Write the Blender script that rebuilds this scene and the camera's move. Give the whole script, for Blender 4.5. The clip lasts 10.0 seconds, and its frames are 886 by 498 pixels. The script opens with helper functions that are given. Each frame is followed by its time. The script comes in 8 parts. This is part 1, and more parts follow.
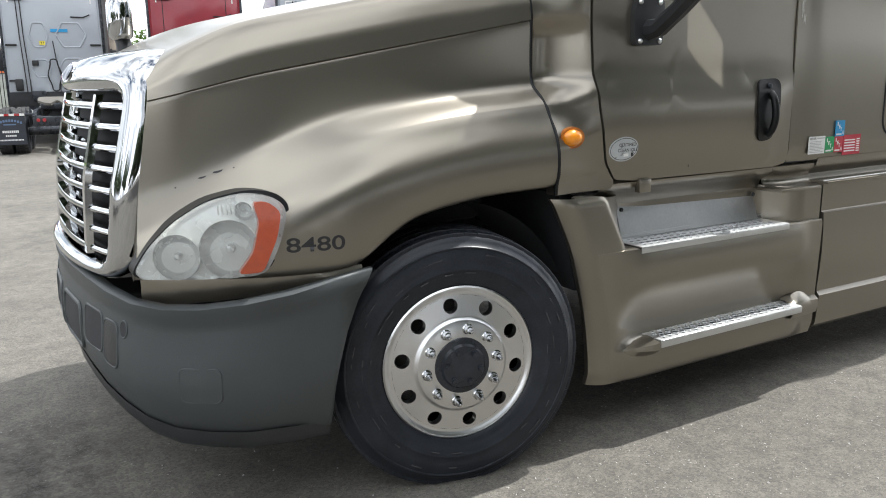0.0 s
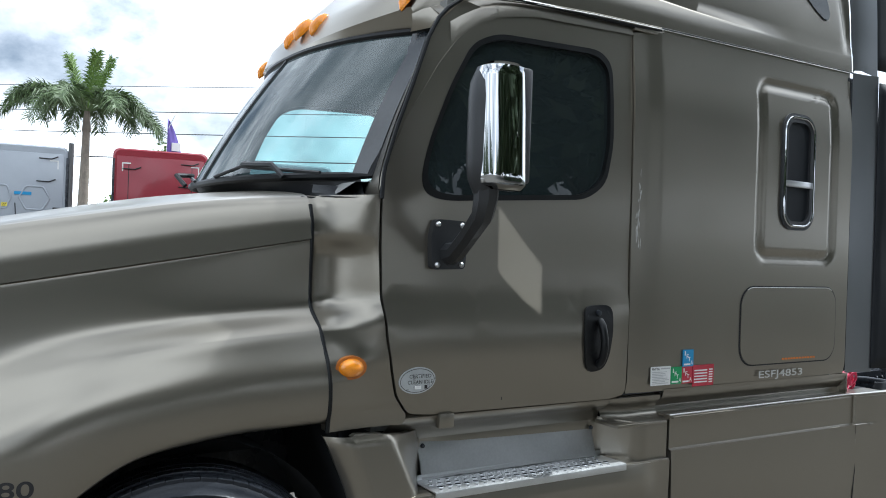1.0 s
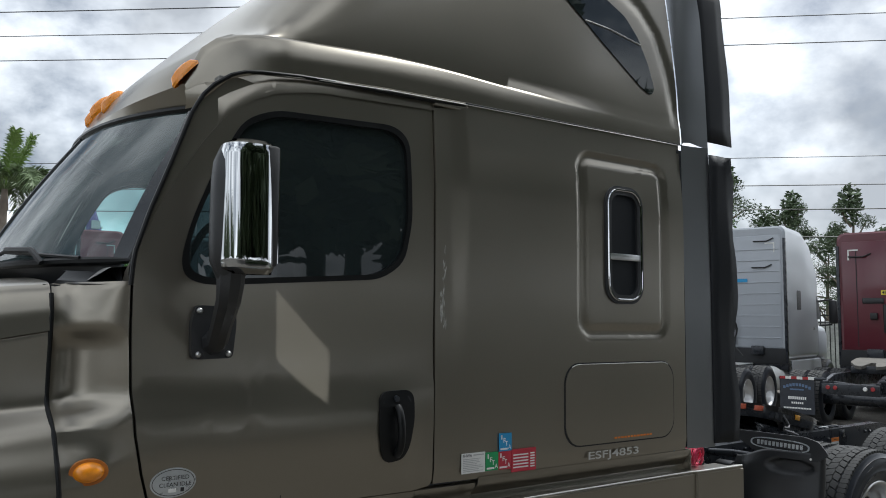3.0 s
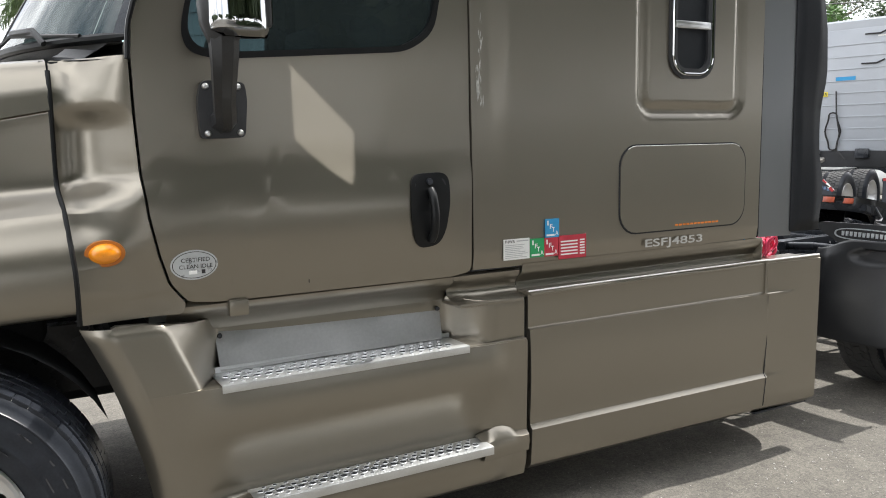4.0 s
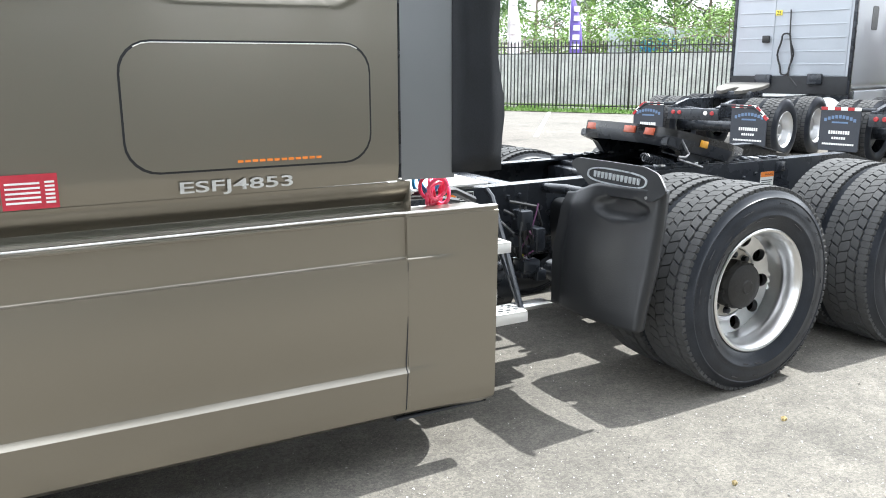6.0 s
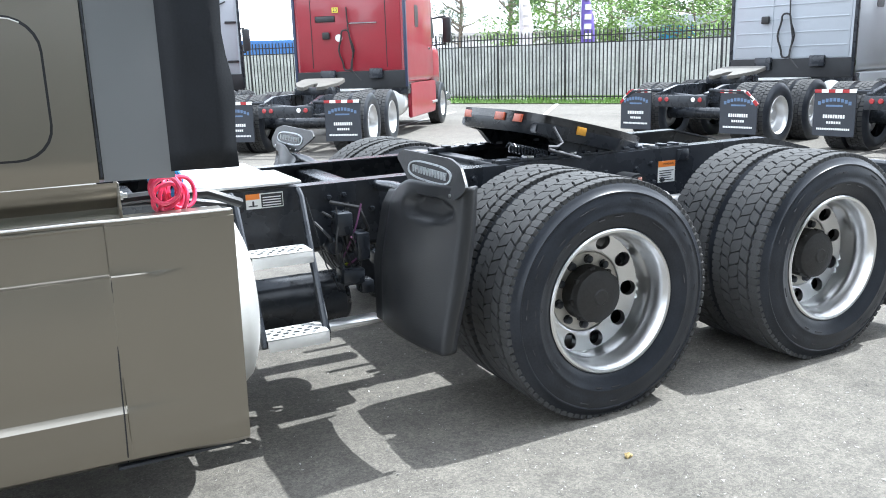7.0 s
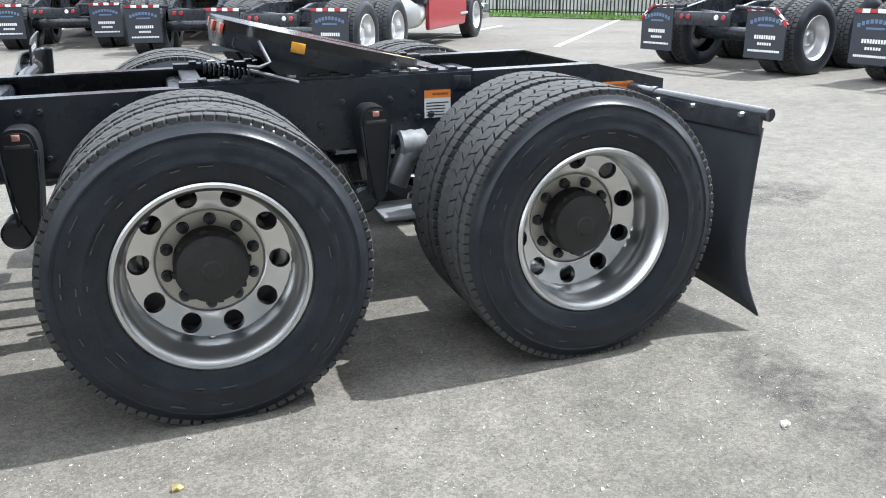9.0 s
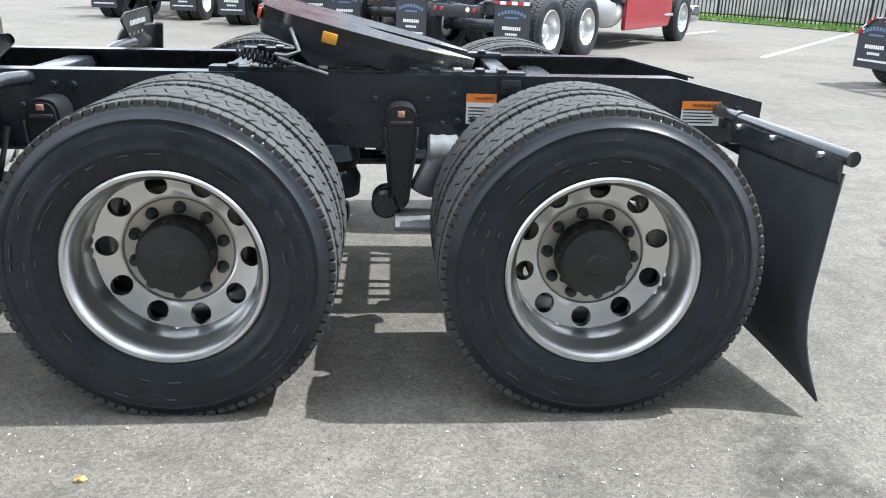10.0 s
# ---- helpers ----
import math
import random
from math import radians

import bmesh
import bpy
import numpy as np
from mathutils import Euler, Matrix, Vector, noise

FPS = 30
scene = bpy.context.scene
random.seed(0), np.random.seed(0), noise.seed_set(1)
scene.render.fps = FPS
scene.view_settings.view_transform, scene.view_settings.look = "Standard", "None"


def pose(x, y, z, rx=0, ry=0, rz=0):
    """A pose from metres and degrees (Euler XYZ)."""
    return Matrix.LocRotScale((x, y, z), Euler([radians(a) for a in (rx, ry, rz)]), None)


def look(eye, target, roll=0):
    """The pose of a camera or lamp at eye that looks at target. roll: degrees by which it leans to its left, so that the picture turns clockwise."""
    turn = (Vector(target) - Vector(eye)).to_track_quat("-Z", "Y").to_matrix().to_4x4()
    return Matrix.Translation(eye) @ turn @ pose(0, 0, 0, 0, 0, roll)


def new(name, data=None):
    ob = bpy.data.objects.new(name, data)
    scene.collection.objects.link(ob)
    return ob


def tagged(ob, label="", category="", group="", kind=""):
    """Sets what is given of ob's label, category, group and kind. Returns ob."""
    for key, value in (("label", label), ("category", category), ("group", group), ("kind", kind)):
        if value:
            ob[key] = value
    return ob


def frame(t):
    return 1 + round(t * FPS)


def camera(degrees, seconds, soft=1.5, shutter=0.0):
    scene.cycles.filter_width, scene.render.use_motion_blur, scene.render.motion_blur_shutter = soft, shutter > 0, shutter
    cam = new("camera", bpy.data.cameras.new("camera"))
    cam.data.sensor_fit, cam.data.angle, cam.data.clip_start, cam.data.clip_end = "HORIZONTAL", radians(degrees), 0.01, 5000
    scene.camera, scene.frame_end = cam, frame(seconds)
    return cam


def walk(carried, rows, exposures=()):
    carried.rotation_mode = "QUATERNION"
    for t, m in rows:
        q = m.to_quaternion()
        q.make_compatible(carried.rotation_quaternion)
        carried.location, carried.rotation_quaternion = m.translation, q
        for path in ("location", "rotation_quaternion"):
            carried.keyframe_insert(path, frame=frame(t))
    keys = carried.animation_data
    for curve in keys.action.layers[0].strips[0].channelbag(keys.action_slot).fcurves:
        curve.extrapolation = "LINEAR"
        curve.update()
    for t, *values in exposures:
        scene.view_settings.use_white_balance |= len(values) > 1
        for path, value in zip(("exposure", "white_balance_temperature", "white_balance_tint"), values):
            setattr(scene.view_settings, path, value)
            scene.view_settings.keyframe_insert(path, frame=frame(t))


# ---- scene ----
from mathutils.bvhtree import BVHTree

cam = camera(57.89, 10.0, 1.0)
PATH = [
    (0, (-1.049, -2.788, 1.553), (-0.034, -1.116, 1.135), -0.75),
    (0.5, (-0.633, -2.783, 1.711), (0.339, -1.083, 1.303), -0.03),
    (1, (-0.207, -2.914, 1.744), (0.861, -1.224, 1.749), 2.02),
    (1.5, (0.131, -2.927, 1.765), (1.438, -1.421, 1.921), 2.23),
    (2, (0.342, -3.035, 1.827), (1.638, -1.540, 2.120), 1.15),
    (2.2, (0.389, -3.102, 1.858), (1.655, -1.586, 2.172), 0.95),
    (3.3, (0.478, -3.172, 1.753), (1.586, -1.508, 1.793), -0.08),
    (3.5, (0.548, -3.190, 1.703), (1.603, -1.493, 1.620), -0.86),
    (4, (0.764, -3.060, 1.639), (1.735, -1.331, 1.380), -1.13),
    (4.5, (1.125, -2.964, 1.594), (2.059, -1.227, 1.263), -1.49),
    (5, (1.693, -2.947, 1.559), (2.559, -1.188, 1.161), -1.31),
    (5.5, (2.286, -2.895, 1.542), (3.314, -1.232, 1.122), 0.07),
    (5.7, (2.519, -2.909, 1.543), (3.518, -1.231, 1.111), 0.12),
    (6.8, (3.822, -2.924, 1.495), (4.698, -1.184, 1.040), -1.51),
    (7, (4.010, -2.914, 1.457), (4.874, -1.168, 1.003), -1.76),
    (7.5, (4.525, -2.892, 1.428), (5.318, -1.124, 0.932), -2.12),
    (8, (5.021, -2.897, 1.398), (5.854, -1.161, 0.855), -1.85),
    (8.5, (5.503, -2.918, 1.361), (6.211, -1.133, 0.804), -1.36),
    (9, (5.905, -2.817, 1.361), (6.528, -1.030, 0.714), -0.69),
    (9.5, (6.319, -2.797, 1.367), (6.794, -0.969, 0.708), 0.42),
    (10, (6.655, -2.677, 1.358), (6.793, -0.795, 0.695), 1.87),
]
walk(cam, [(t, look(eye, target, roll)) for t, eye, target, roll in PATH],
     [(0, 0.25, 6190, 9), (0.5, 0.36, 6040, 8), (1, -0.06, 5690, 6), (1.5, -0.90, 5840, 7), (2, -1.10, 5890, 7), (2.2, -1.15, 5890, 7), (3.3, -0.43, 6140, 8), (3.5, -0.22, 6240, 9), (4, 0.48, 6390, 10),
      (4.5, 0.89, 6390, 10), (5, 1.17, 6340, 10), (5.5, 1.20, 6190, 9), (6.8, 1.06, 5750, 7), (7, 1.03, 5700, 7), (8, 0.83, 5700, 7), (9, 0.78, 5850, 8), (10, 0.78, 5850, 8)])

# ---- light ----
SUN_WAY = Vector((0.65, 0.03, 1.0)).normalized()
ELEV = math.asin(SUN_WAY.z)
world = bpy.data.worlds.new("world")
scene.world = world
world.use_nodes = True
wt = world.node_tree
bg = wt.nodes["Background"]
sky = wt.nodes.new("ShaderNodeTexSky")
sky.sky_type, sky.sun_disc, sky.dust_density = "NISHITA", False, 3.0
sky.sun_elevation, sky.sun_rotation = ELEV, math.atan2(SUN_WAY.x, SUN_WAY.y)
coord = wt.nodes.new("ShaderNodeTexCoord")
squash = wt.nodes.new("ShaderNodeMapping")
squash.inputs["Scale"].default_value = (1.0, 1.0, 1.5)
squash.inputs["Location"].default_value = (0.35, 0.1, 0.2)
wt.links.new(coord.outputs["Generated"], squash.inputs["Vector"])
puffs = wt.nodes.new("ShaderNodeTexNoise")
puffs.inputs["Scale"].default_value, puffs.inputs["Detail"].default_value, puffs.inputs["Roughness"].default_value = 2.6, 9.0, 0.58
wt.links.new(squash.outputs["Vector"], puffs.inputs["Vector"])
cover = wt.nodes.new("ShaderNodeValToRGB")
cover.color_ramp.elements[0].position, cover.color_ramp.elements[1].position = 0.35, 0.52
wt.links.new(puffs.outputs["Fac"], cover.inputs["Fac"])
shade = wt.nodes.new("ShaderNodeTexNoise")
shade.inputs["Scale"].default_value, shade.inputs["Detail"].default_value = 3.4, 7.0
wt.links.new(squash.outputs["Vector"], shade.inputs["Vector"])
grey = wt.nodes.new("ShaderNodeValToRGB")
grey.color_ramp.elements[0].position, grey.color_ramp.elements[1].position = 0.34, 0.66
grey.color_ramp.elements[0].color, grey.color_ramp.elements[1].color = (9.0, 9.2, 9.6, 1), (31.0, 31.0, 31.0, 1)
wt.links.new(shade.outputs["Fac"], grey.inputs["Fac"])
clouds = wt.nodes.new("ShaderNodeMix")
clouds.data_type = "RGBA"
wt.links.new(cover.outputs["Color"], clouds.inputs["Factor"])
wt.links.new(sky.outputs["Color"], clouds.inputs["A"])
wt.links.new(grey.outputs["Color"], clouds.inputs["B"])
wt.links.new(clouds.outputs["Result"], bg.inputs["Color"])
bg.inputs["Strength"].default_value = 0.1

sun = new("sun", bpy.data.lights.new("sun", "SUN"))
sun.data.energy, sun.data.angle, sun.data.color = 5.0, radians(0.55), (1.0, 0.965, 0.90)
sun.matrix_world = look(SUN_WAY * 40, (0, 0, 0))

# added area lamp that stands in for the sun thrown on to the door by the flat glass of the wing mirror, taken as turned
# 25 degrees to the cab
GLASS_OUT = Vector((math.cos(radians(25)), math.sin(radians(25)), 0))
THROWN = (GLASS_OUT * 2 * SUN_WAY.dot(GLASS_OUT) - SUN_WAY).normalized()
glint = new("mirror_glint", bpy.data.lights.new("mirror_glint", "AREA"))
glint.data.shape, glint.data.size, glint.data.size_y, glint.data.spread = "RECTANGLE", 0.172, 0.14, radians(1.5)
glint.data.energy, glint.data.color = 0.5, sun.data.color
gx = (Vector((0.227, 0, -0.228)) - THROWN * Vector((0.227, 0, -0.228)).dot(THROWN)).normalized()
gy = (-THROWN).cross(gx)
# set so that its beam lands on the bright door patch
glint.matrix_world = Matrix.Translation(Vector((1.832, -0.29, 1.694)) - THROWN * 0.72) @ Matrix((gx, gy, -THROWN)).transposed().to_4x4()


# ---- materials ----
def material(name, color, rough=0.5, metal=0.0, vary=0.12, scale=6.0, grain=0.0, grain_scale=60.0, coat=0.0, spread=0.0, rough_vary=0.1, piece=0.0, island=0.0, spec=0.5):
    """A principled surface whose colour varies at a large and a fine scale, with a fine bump."""
    m = bpy.data.materials.new(name)
    m.use_nodes = True
    t = m.node_tree
    p = t.nodes["Principled BSDF"]
    p.inputs["Roughness"].default_value, p.inputs["Metallic"].default_value = rough, metal
    p.inputs["Coat Weight"].default_value = coat
    p.inputs["Specular IOR Level"].default_value = spec
    p.inputs["Coat Roughness"].default_value = 0.1
    place = t.nodes.new("ShaderNodeTexCoord")
    big, small = t.nodes.new("ShaderNodeTexNoise"), t.nodes.new("ShaderNodeTexNoise")
    big.inputs["Scale"].default_value, big.inputs["Detail"].default_value = scale, 5.0
    small.inputs["Scale"].default_value, small.inputs["Detail"].default_value = grain_scale, 4.0
    for n in (big, small):
        t.links.new(place.outputs["Object"], n.inputs["Vector"])
    both = t.nodes.new("ShaderNodeMath")
    both.operation = "MULTIPLY_ADD"
    both.inputs[1].default_value = 0.6
    half = t.nodes.new("ShaderNodeMath")
    half.operation = "MULTIPLY"
    half.inputs[1].default_value = 0.4
    t.links.new(small.outputs["Fac"], half.inputs[0])
    t.links.new(big.outputs["Fac"], both.inputs[0])
    t.links.new(half.outputs[0], both.inputs[2])
    fac = both.outputs[0]
    if piece or island:
        src = t.nodes.new("ShaderNodeObjectInfo" if piece else "ShaderNodeNewGeometry")
        add = t.nodes.new("ShaderNodeMath")
        add.operation = "MULTIPLY_ADD"
        add.inputs[1].default_value = piece or island
        t.links.new(src.outputs["Random" if piece else "Random Per Island"], add.inputs[0])
        t.links.new(fac, add.inputs[2])
        fac = add.outputs[0]
    ramp = t.nodes.new("ShaderNodeValToRGB")
    lo, hi = 1 - vary, 1 + vary
    ramp.color_ramp.elements[0].position, ramp.color_ramp.elements[1].position = 0.3, 0.7 + (piece or island)
    ramp.color_ramp.elements[0].color = (*[min(c * lo, 1) for c in color], 1)
    ramp.color_ramp.elements[1].color = (*[min(c * hi, 1) for c in color], 1)
    t.links.new(fac, ramp.inputs["Fac"])
    t.links.new(ramp.outputs["Color"], p.inputs["Base Color"])
    if rough_vary:
        span = t.nodes.new("ShaderNodeMapRange")
        span.inputs["To Min"].default_value, span.inputs["To Max"].default_value = max(rough - rough_vary, 0.02), min(rough + rough_vary, 1)
        t.links.new(big.outputs["Fac"], span.inputs["Value"])
        t.links.new(span.outputs["Result"], p.inputs["Roughness"])
    if grain:
        bump = t.nodes.new("ShaderNodeBump")
        bump.inputs["Strength"].default_value, bump.inputs["Distance"].default_value = grain, 0.004
        t.links.new(small.outputs["Fac"], bump.inputs["Height"])
        t.links.new(bump.outputs["Normal"], p.inputs["Normal"])
    return m


def glazing(name, tint, gloss=1.5, haze=0.0, film=(0.46, 0.62, 0.64)):
    """A pane: tinted clear glass whose gloss follows Fresnel."""
    m = bpy.data.materials.new(name)
    m.use_nodes = True
    t = m.node_tree
    t.nodes.remove(t.nodes["Principled BSDF"])
    clear, shine, mix, fres = (t.nodes.new("ShaderNode" + k) for k in ("BsdfTransparent", "BsdfGlossy", "MixShader", "Fresnel"))
    clear.inputs["Color"].default_value = (*tint, 1)
    shine.inputs["Roughness"].default_value = 0.015
    fres.inputs["IOR"].default_value = gloss
    t.links.new(fres.outputs[0], mix.inputs[0])
    if haze:
        dull, both = t.nodes.new("ShaderNodeBsdfDiffuse"), t.nodes.new("ShaderNodeMixShader")
        dull.inputs["Color"].default_value = (*film, 1)
        both.inputs[0].default_value = haze
        t.links.new(clear.outputs[0], both.inputs[1])
        t.links.new(dull.outputs[0], both.inputs[2])
        clear = both
    t.links.new(clear.outputs[0], mix.inputs[1])
    t.links.new(shine.outputs[0], mix.inputs[2])
    t.links.new(mix.outputs[0], t.nodes["Material Output"].inputs["Surface"])
    return m


PAINT = material("champagne_paint", (0.262, 0.240, 0.200), 0.30, 0.86, 0.03, 2.0, 0.02, 900, coat=0.25, rough_vary=0.03)
CHROME = material("chrome", (0.50, 0.51, 0.52), 0.04, 1.0, 0.02, 3, rough_vary=0.02)
ALLOY = material("polished_alloy", (0.66, 0.66, 0.66), 0.30, 1.0, 0.05, 8, 0.0, 200, rough_vary=0.05)
TREADPLATE = material("aluminium_tread", (0.62, 0.63, 0.63), 0.38, 0.9, 0.1, 12, 0.1, 150)
DULLPLATE = material("brushed_plate", (0.52, 0.52, 0.52), 0.44, 1.0, 0.12, 7, 0.08, 90, rough_vary=0.14)
# pale colour for thin strips that paint the sun's glint on panel edges
GLINTEDGE = material("painted_glint_edge", (0.80, 0.79, 0.76), 0.40, 0.1, 0.15, 30, 0.1, 120)
EXTGREY = material("grey_extender_paint", (0.25, 0.258, 0.27), 0.34, 0.80, 0.04, 3.0, 0.02, 600, coat=0.2, rough_vary=0.03)
BLACKPAINT = material("black_chassis_paint", (0.022, 0.025, 0.031), 0.28, 0.0, 0.4, 9, 0.08, 70, coat=0.0, rough_vary=0.12, spec=0.42)
DARK = material("dark_underbody", (0.020, 0.021, 0.023), 0.8, 0.0, 0.4, 8)
RUBBER = material("tyre_rubber", (0.020, 0.0225, 0.028), 0.32, 0.0, 0.35, 10, 0.10, 120, rough_vary=0.1, spec=0.25)
TREAD = material("worn_tread_rubber", (0.048, 0.048, 0.048), 0.85, 0.0, 0.3, 14, 0.3, 160, island=0.15)
PLASTIC = material("black_plastic", (0.021, 0.022, 0.024), 0.42, 0.0, 0.3, 10, 0.25, 260)
GREYPLASTIC = material("grey_bumper_plastic", (0.05, 0.056, 0.058), 0.5, 0.0, 0.12, 5, 0.18, 350)
GASKET = material("black_rubber_gasket", (0.006, 0.0065, 0.007), 0.4, 0.0, 0.2, 10, 0.05, 200, spec=0.25)
CLOTH = material("black_rubber_sheet", (0.027, 0.030, 0.037), 0.75, 0.0, 0.3, 12, 0.2, 200)
TURNLENS = material("turn_signal_lens", (0.38, 0.062, 0.02), 0.22, 0.0, 0.15, 40, 0.2, 300, coat=0.6)
AMBER = material("amber_lens", (0.92, 0.30, 0.01), 0.12, 0.0, 0.12, 40, 0.2, 300, coat=0.6)
REDLENS = material("red_lens", (0.34, 0.025, 0.03), 0.2, 0.0, 0.1, 30, coat=0.5)
WHITELENS = material("white_lens", (0.8, 0.8, 0.78), 0.2, 0.0, 0.05, 30, coat=0.5)
TANKMETAL = material("bare_tank_aluminium", (0.62, 0.62, 0.6), 0.5, 0.4, 0.05, 5, 0.06, 120)
WINDSCREEN = glazing("windscreen_glass", (0.58, 0.76, 0.76), 1.65, 0.11)
# haze here is light painted into the panes to lift their dark tone
TINTED = glazing("tinted_glass", (0.045, 0.06, 0.066), 1.6, 0.04)
LENS = glazing("clear_lens", (0.93, 0.94, 0.93), 1.45, 0.24, (0.60, 0.61, 0.60))
CABIN = material("cab_interior_grey", (0.2, 0.2, 0.19), 0.8, 0, 0.2, 8)
STICKWHITE = material("white_sticker", (0.72, 0.72, 0.7), 0.45, 0, 0.06, 20)
STICKGREEN = material("green_sticker", (0.02, 0.3, 0.1), 0.45, 0, 0.08, 20)
STICKRED = material("red_sticker", (0.45, 0.03, 0.05), 0.45, 0, 0.1, 20)
STICKBLUE = material("blue_sticker", (0.03, 0.28, 0.55), 0.45, 0, 0.08, 20)
STICKORANGE = material("orange_sticker", (0.75, 0.22, 0.03), 0.5, 0, 0.08, 20)
STICKSILVER = material("silver_sticker", (0.55, 0.58, 0.6), 0.3, 0.4, 0.08, 30)
INKDARK = material("dark_lettering", (0.02, 0.02, 0.022), 0.5, 0, 0.1, 20)
INKWHITE = material("white_lettering", (0.78, 0.78, 0.76), 0.5, 0, 0.06, 20)
INKSILVER = material("silver_lettering", (0.50, 0.50, 0.48), 0.4, 0.2, 0.15, 40)
PINK = material("pink_coiled_hose", (0.72, 0.05, 0.13), 0.35, 0, 0.12, 30)
BLUEHOSE = material("blue_coiled_hose", (0.03, 0.25, 0.5), 0.35, 0, 0.12, 30)


# ---- shapes ----
def part(name, bm, mat, parent=None, label="", at=None, smooth=38, flip=False):
    """Links a bmesh as one mesh object, under its thing or part."""
    if flip:
        bmesh.ops.reverse_faces(bm, faces=bm.faces[:])
    me = bpy.data.meshes.new(name)
    bm.to_mesh(me)
    bm.free()
    return part_mesh(name, me, mat, parent, label, at, smooth)


def part_mesh(name, me, mat, parent=None, label="", at=None, smooth=38):
    if mat and not me.materials:
        me.materials.append(mat)
    if smooth:
        me.polygons.foreach_set("use_smooth", [True] * len(me.polygons))
        me.set_sharp_from_angle(angle=radians(smooth))
    ob = new(name, me)
    if at is not None:
        ob.matrix_basis = at
    if parent is not None:
        ob.parent = parent
        if parent.parent is None and parent.type == "EMPTY":
            ob.matrix_parent_inverse = parent.matrix_basis.inverted()
    if label:
        ob["label"] = label
    return ob


def thing(name, label, category, at=(0, 0, 0), group=""):
    return tagged(new(name), label, category, group) if not any(at) else _put(tagged(new(name), label, category, group), at)


def _put(ob, at):
    ob.matrix_basis = Matrix.Translation(at)
    return ob


def lerp(a, b, k):
    return a + (b - a) * k


def ease(k):
    k = min(max(k, 0.0), 1.0)
    return k * k * (3 - 2 * k)


def table(rows, v):
    """Piecewise smooth value from rows of (place, value)."""
    if v <= rows[0][0]:
        return rows[0][1]
    for (a, p), (b, q) in zip(rows, rows[1:]):
        if v <= b:
            return lerp(p, q, ease((v - a) / (b - a)))
    return rows[-1][1]


def line(rows, v):
    if v <= rows[0][0]:
        return rows[0][1]
    for (a, p), (b, q) in zip(rows, rows[1:]):
        if v <= b:
            return lerp(p, q, (v - a) / (b - a))
    return rows[-1][1]


def curve(rows, v):
    """A smooth curve through rows of (place, value), with no kinks."""
    if v <= rows[0][0]:
        return rows[0][1]
    if v >= rows[-1][0]:
        return rows[-1][1]
    n = len(rows)
    slope = []
    for i in range(n):
        a, b = rows[max(i - 1, 0)], rows[min(i + 1, n - 1)]
        slope.append((b[1] - a[1]) / (b[0] - a[0]))
    for i in range(n - 1):
        (a, p), (b, q) = rows[i], rows[i + 1]
        if v <= b:
            h, t = b - a, (v - a) / (b - a)
            return p * (1 + 2 * t) * (1 - t) ** 2 + q * t * t * (3 - 2 * t) + h * t * (1 - t) * (slope[i] * (1 - t) - slope[i + 1] * t)


def add_box(bm, lo, hi, bevel=0.0, m=None):
    r = bmesh.ops.create_cube(bm, size=1.0)
    vs = r["verts"]
    for v in vs:
        v.co = Vector([lerp(lo[i], hi[i], v.co[i] + 0.5) for i in range(3)])
    if bevel:
        es = list({e for v in vs for e in v.link_edges})
        out = bmesh.ops.bevel(bm, geom=es, offset=bevel, segments=2, affect="EDGES", profile=0.5)
        vs = list({v for f in out["faces"] for v in f.verts} | {v for v in vs if v.is_valid})
    if m is not None:
        for v in vs:
            v.co = m @ v.co
    return vs


def box(lo, hi, bevel=0.0, m=None):
    bm = bmesh.new()
    add_box(bm, lo, hi, bevel, m)
    return bm


def add_loft(bm, rows, closed=False, caps=False):
    """Quads between rows of points of equal length."""
    grid = [[bm.verts.new(p) for p in row] for row in rows]
    n = len(rows[0])
    for a, b in zip(grid, grid[1:]):
        for i in range(n if closed else n - 1):
            j = (i + 1) % n
            try:
                bm.faces.new((a[i], a[j], b[j], b[i]))
            except ValueError:
                pass
    if caps:
        for row in (grid[0], grid[-1][::-1]):
            bm.faces.new(row)
    return grid


def loft(rows, closed=False, caps=False):
    bm = bmesh.new()
    add_loft(bm, rows, closed, caps)
    bmesh.ops.recalc_face_normals(bm, faces=bm.faces[:])
    return bm


def add_tube(bm, pts, r, sides=10, closed=False, caps=True):
    pts = [Vector(p) for p in pts]
    rings, up = [], Vector((0.12, 0.31, 0.94)).normalized()
    n = len(pts)
    for i, p in enumerate(pts):
        a, b = pts[(i - 1) % n if closed else max(i - 1, 0)], pts[(i + 1) % n if closed else min(i + 1, n - 1)]
        d = (b - a).normalized()
        side = d.cross(up)
        side = side.normalized() if side.length > 1e-4 else Vector((1, 0, 0))
        top = side.cross(d).normalized()
        up = top
        rr = r[i] if isinstance(r, (list, tuple)) else r
        rings.append([p + (side * math.cos(k * math.tau / sides) + top * math.sin(k * math.tau / sides)) * rr for k in range(sides)])
    if closed:
        rings.append(rings[0])
    add_loft(bm, rings, True, caps and not closed)
    return bm


def tube(pts, r, sides=10, closed=False):
    bm = bmesh.new()
    add_tube(bm, pts, r, sides, closed)
    bmesh.ops.remove_doubles(bm, verts=bm.verts[:], dist=1e-5)
    bmesh.ops.recalc_face_normals(bm, faces=bm.faces[:])
    return bm


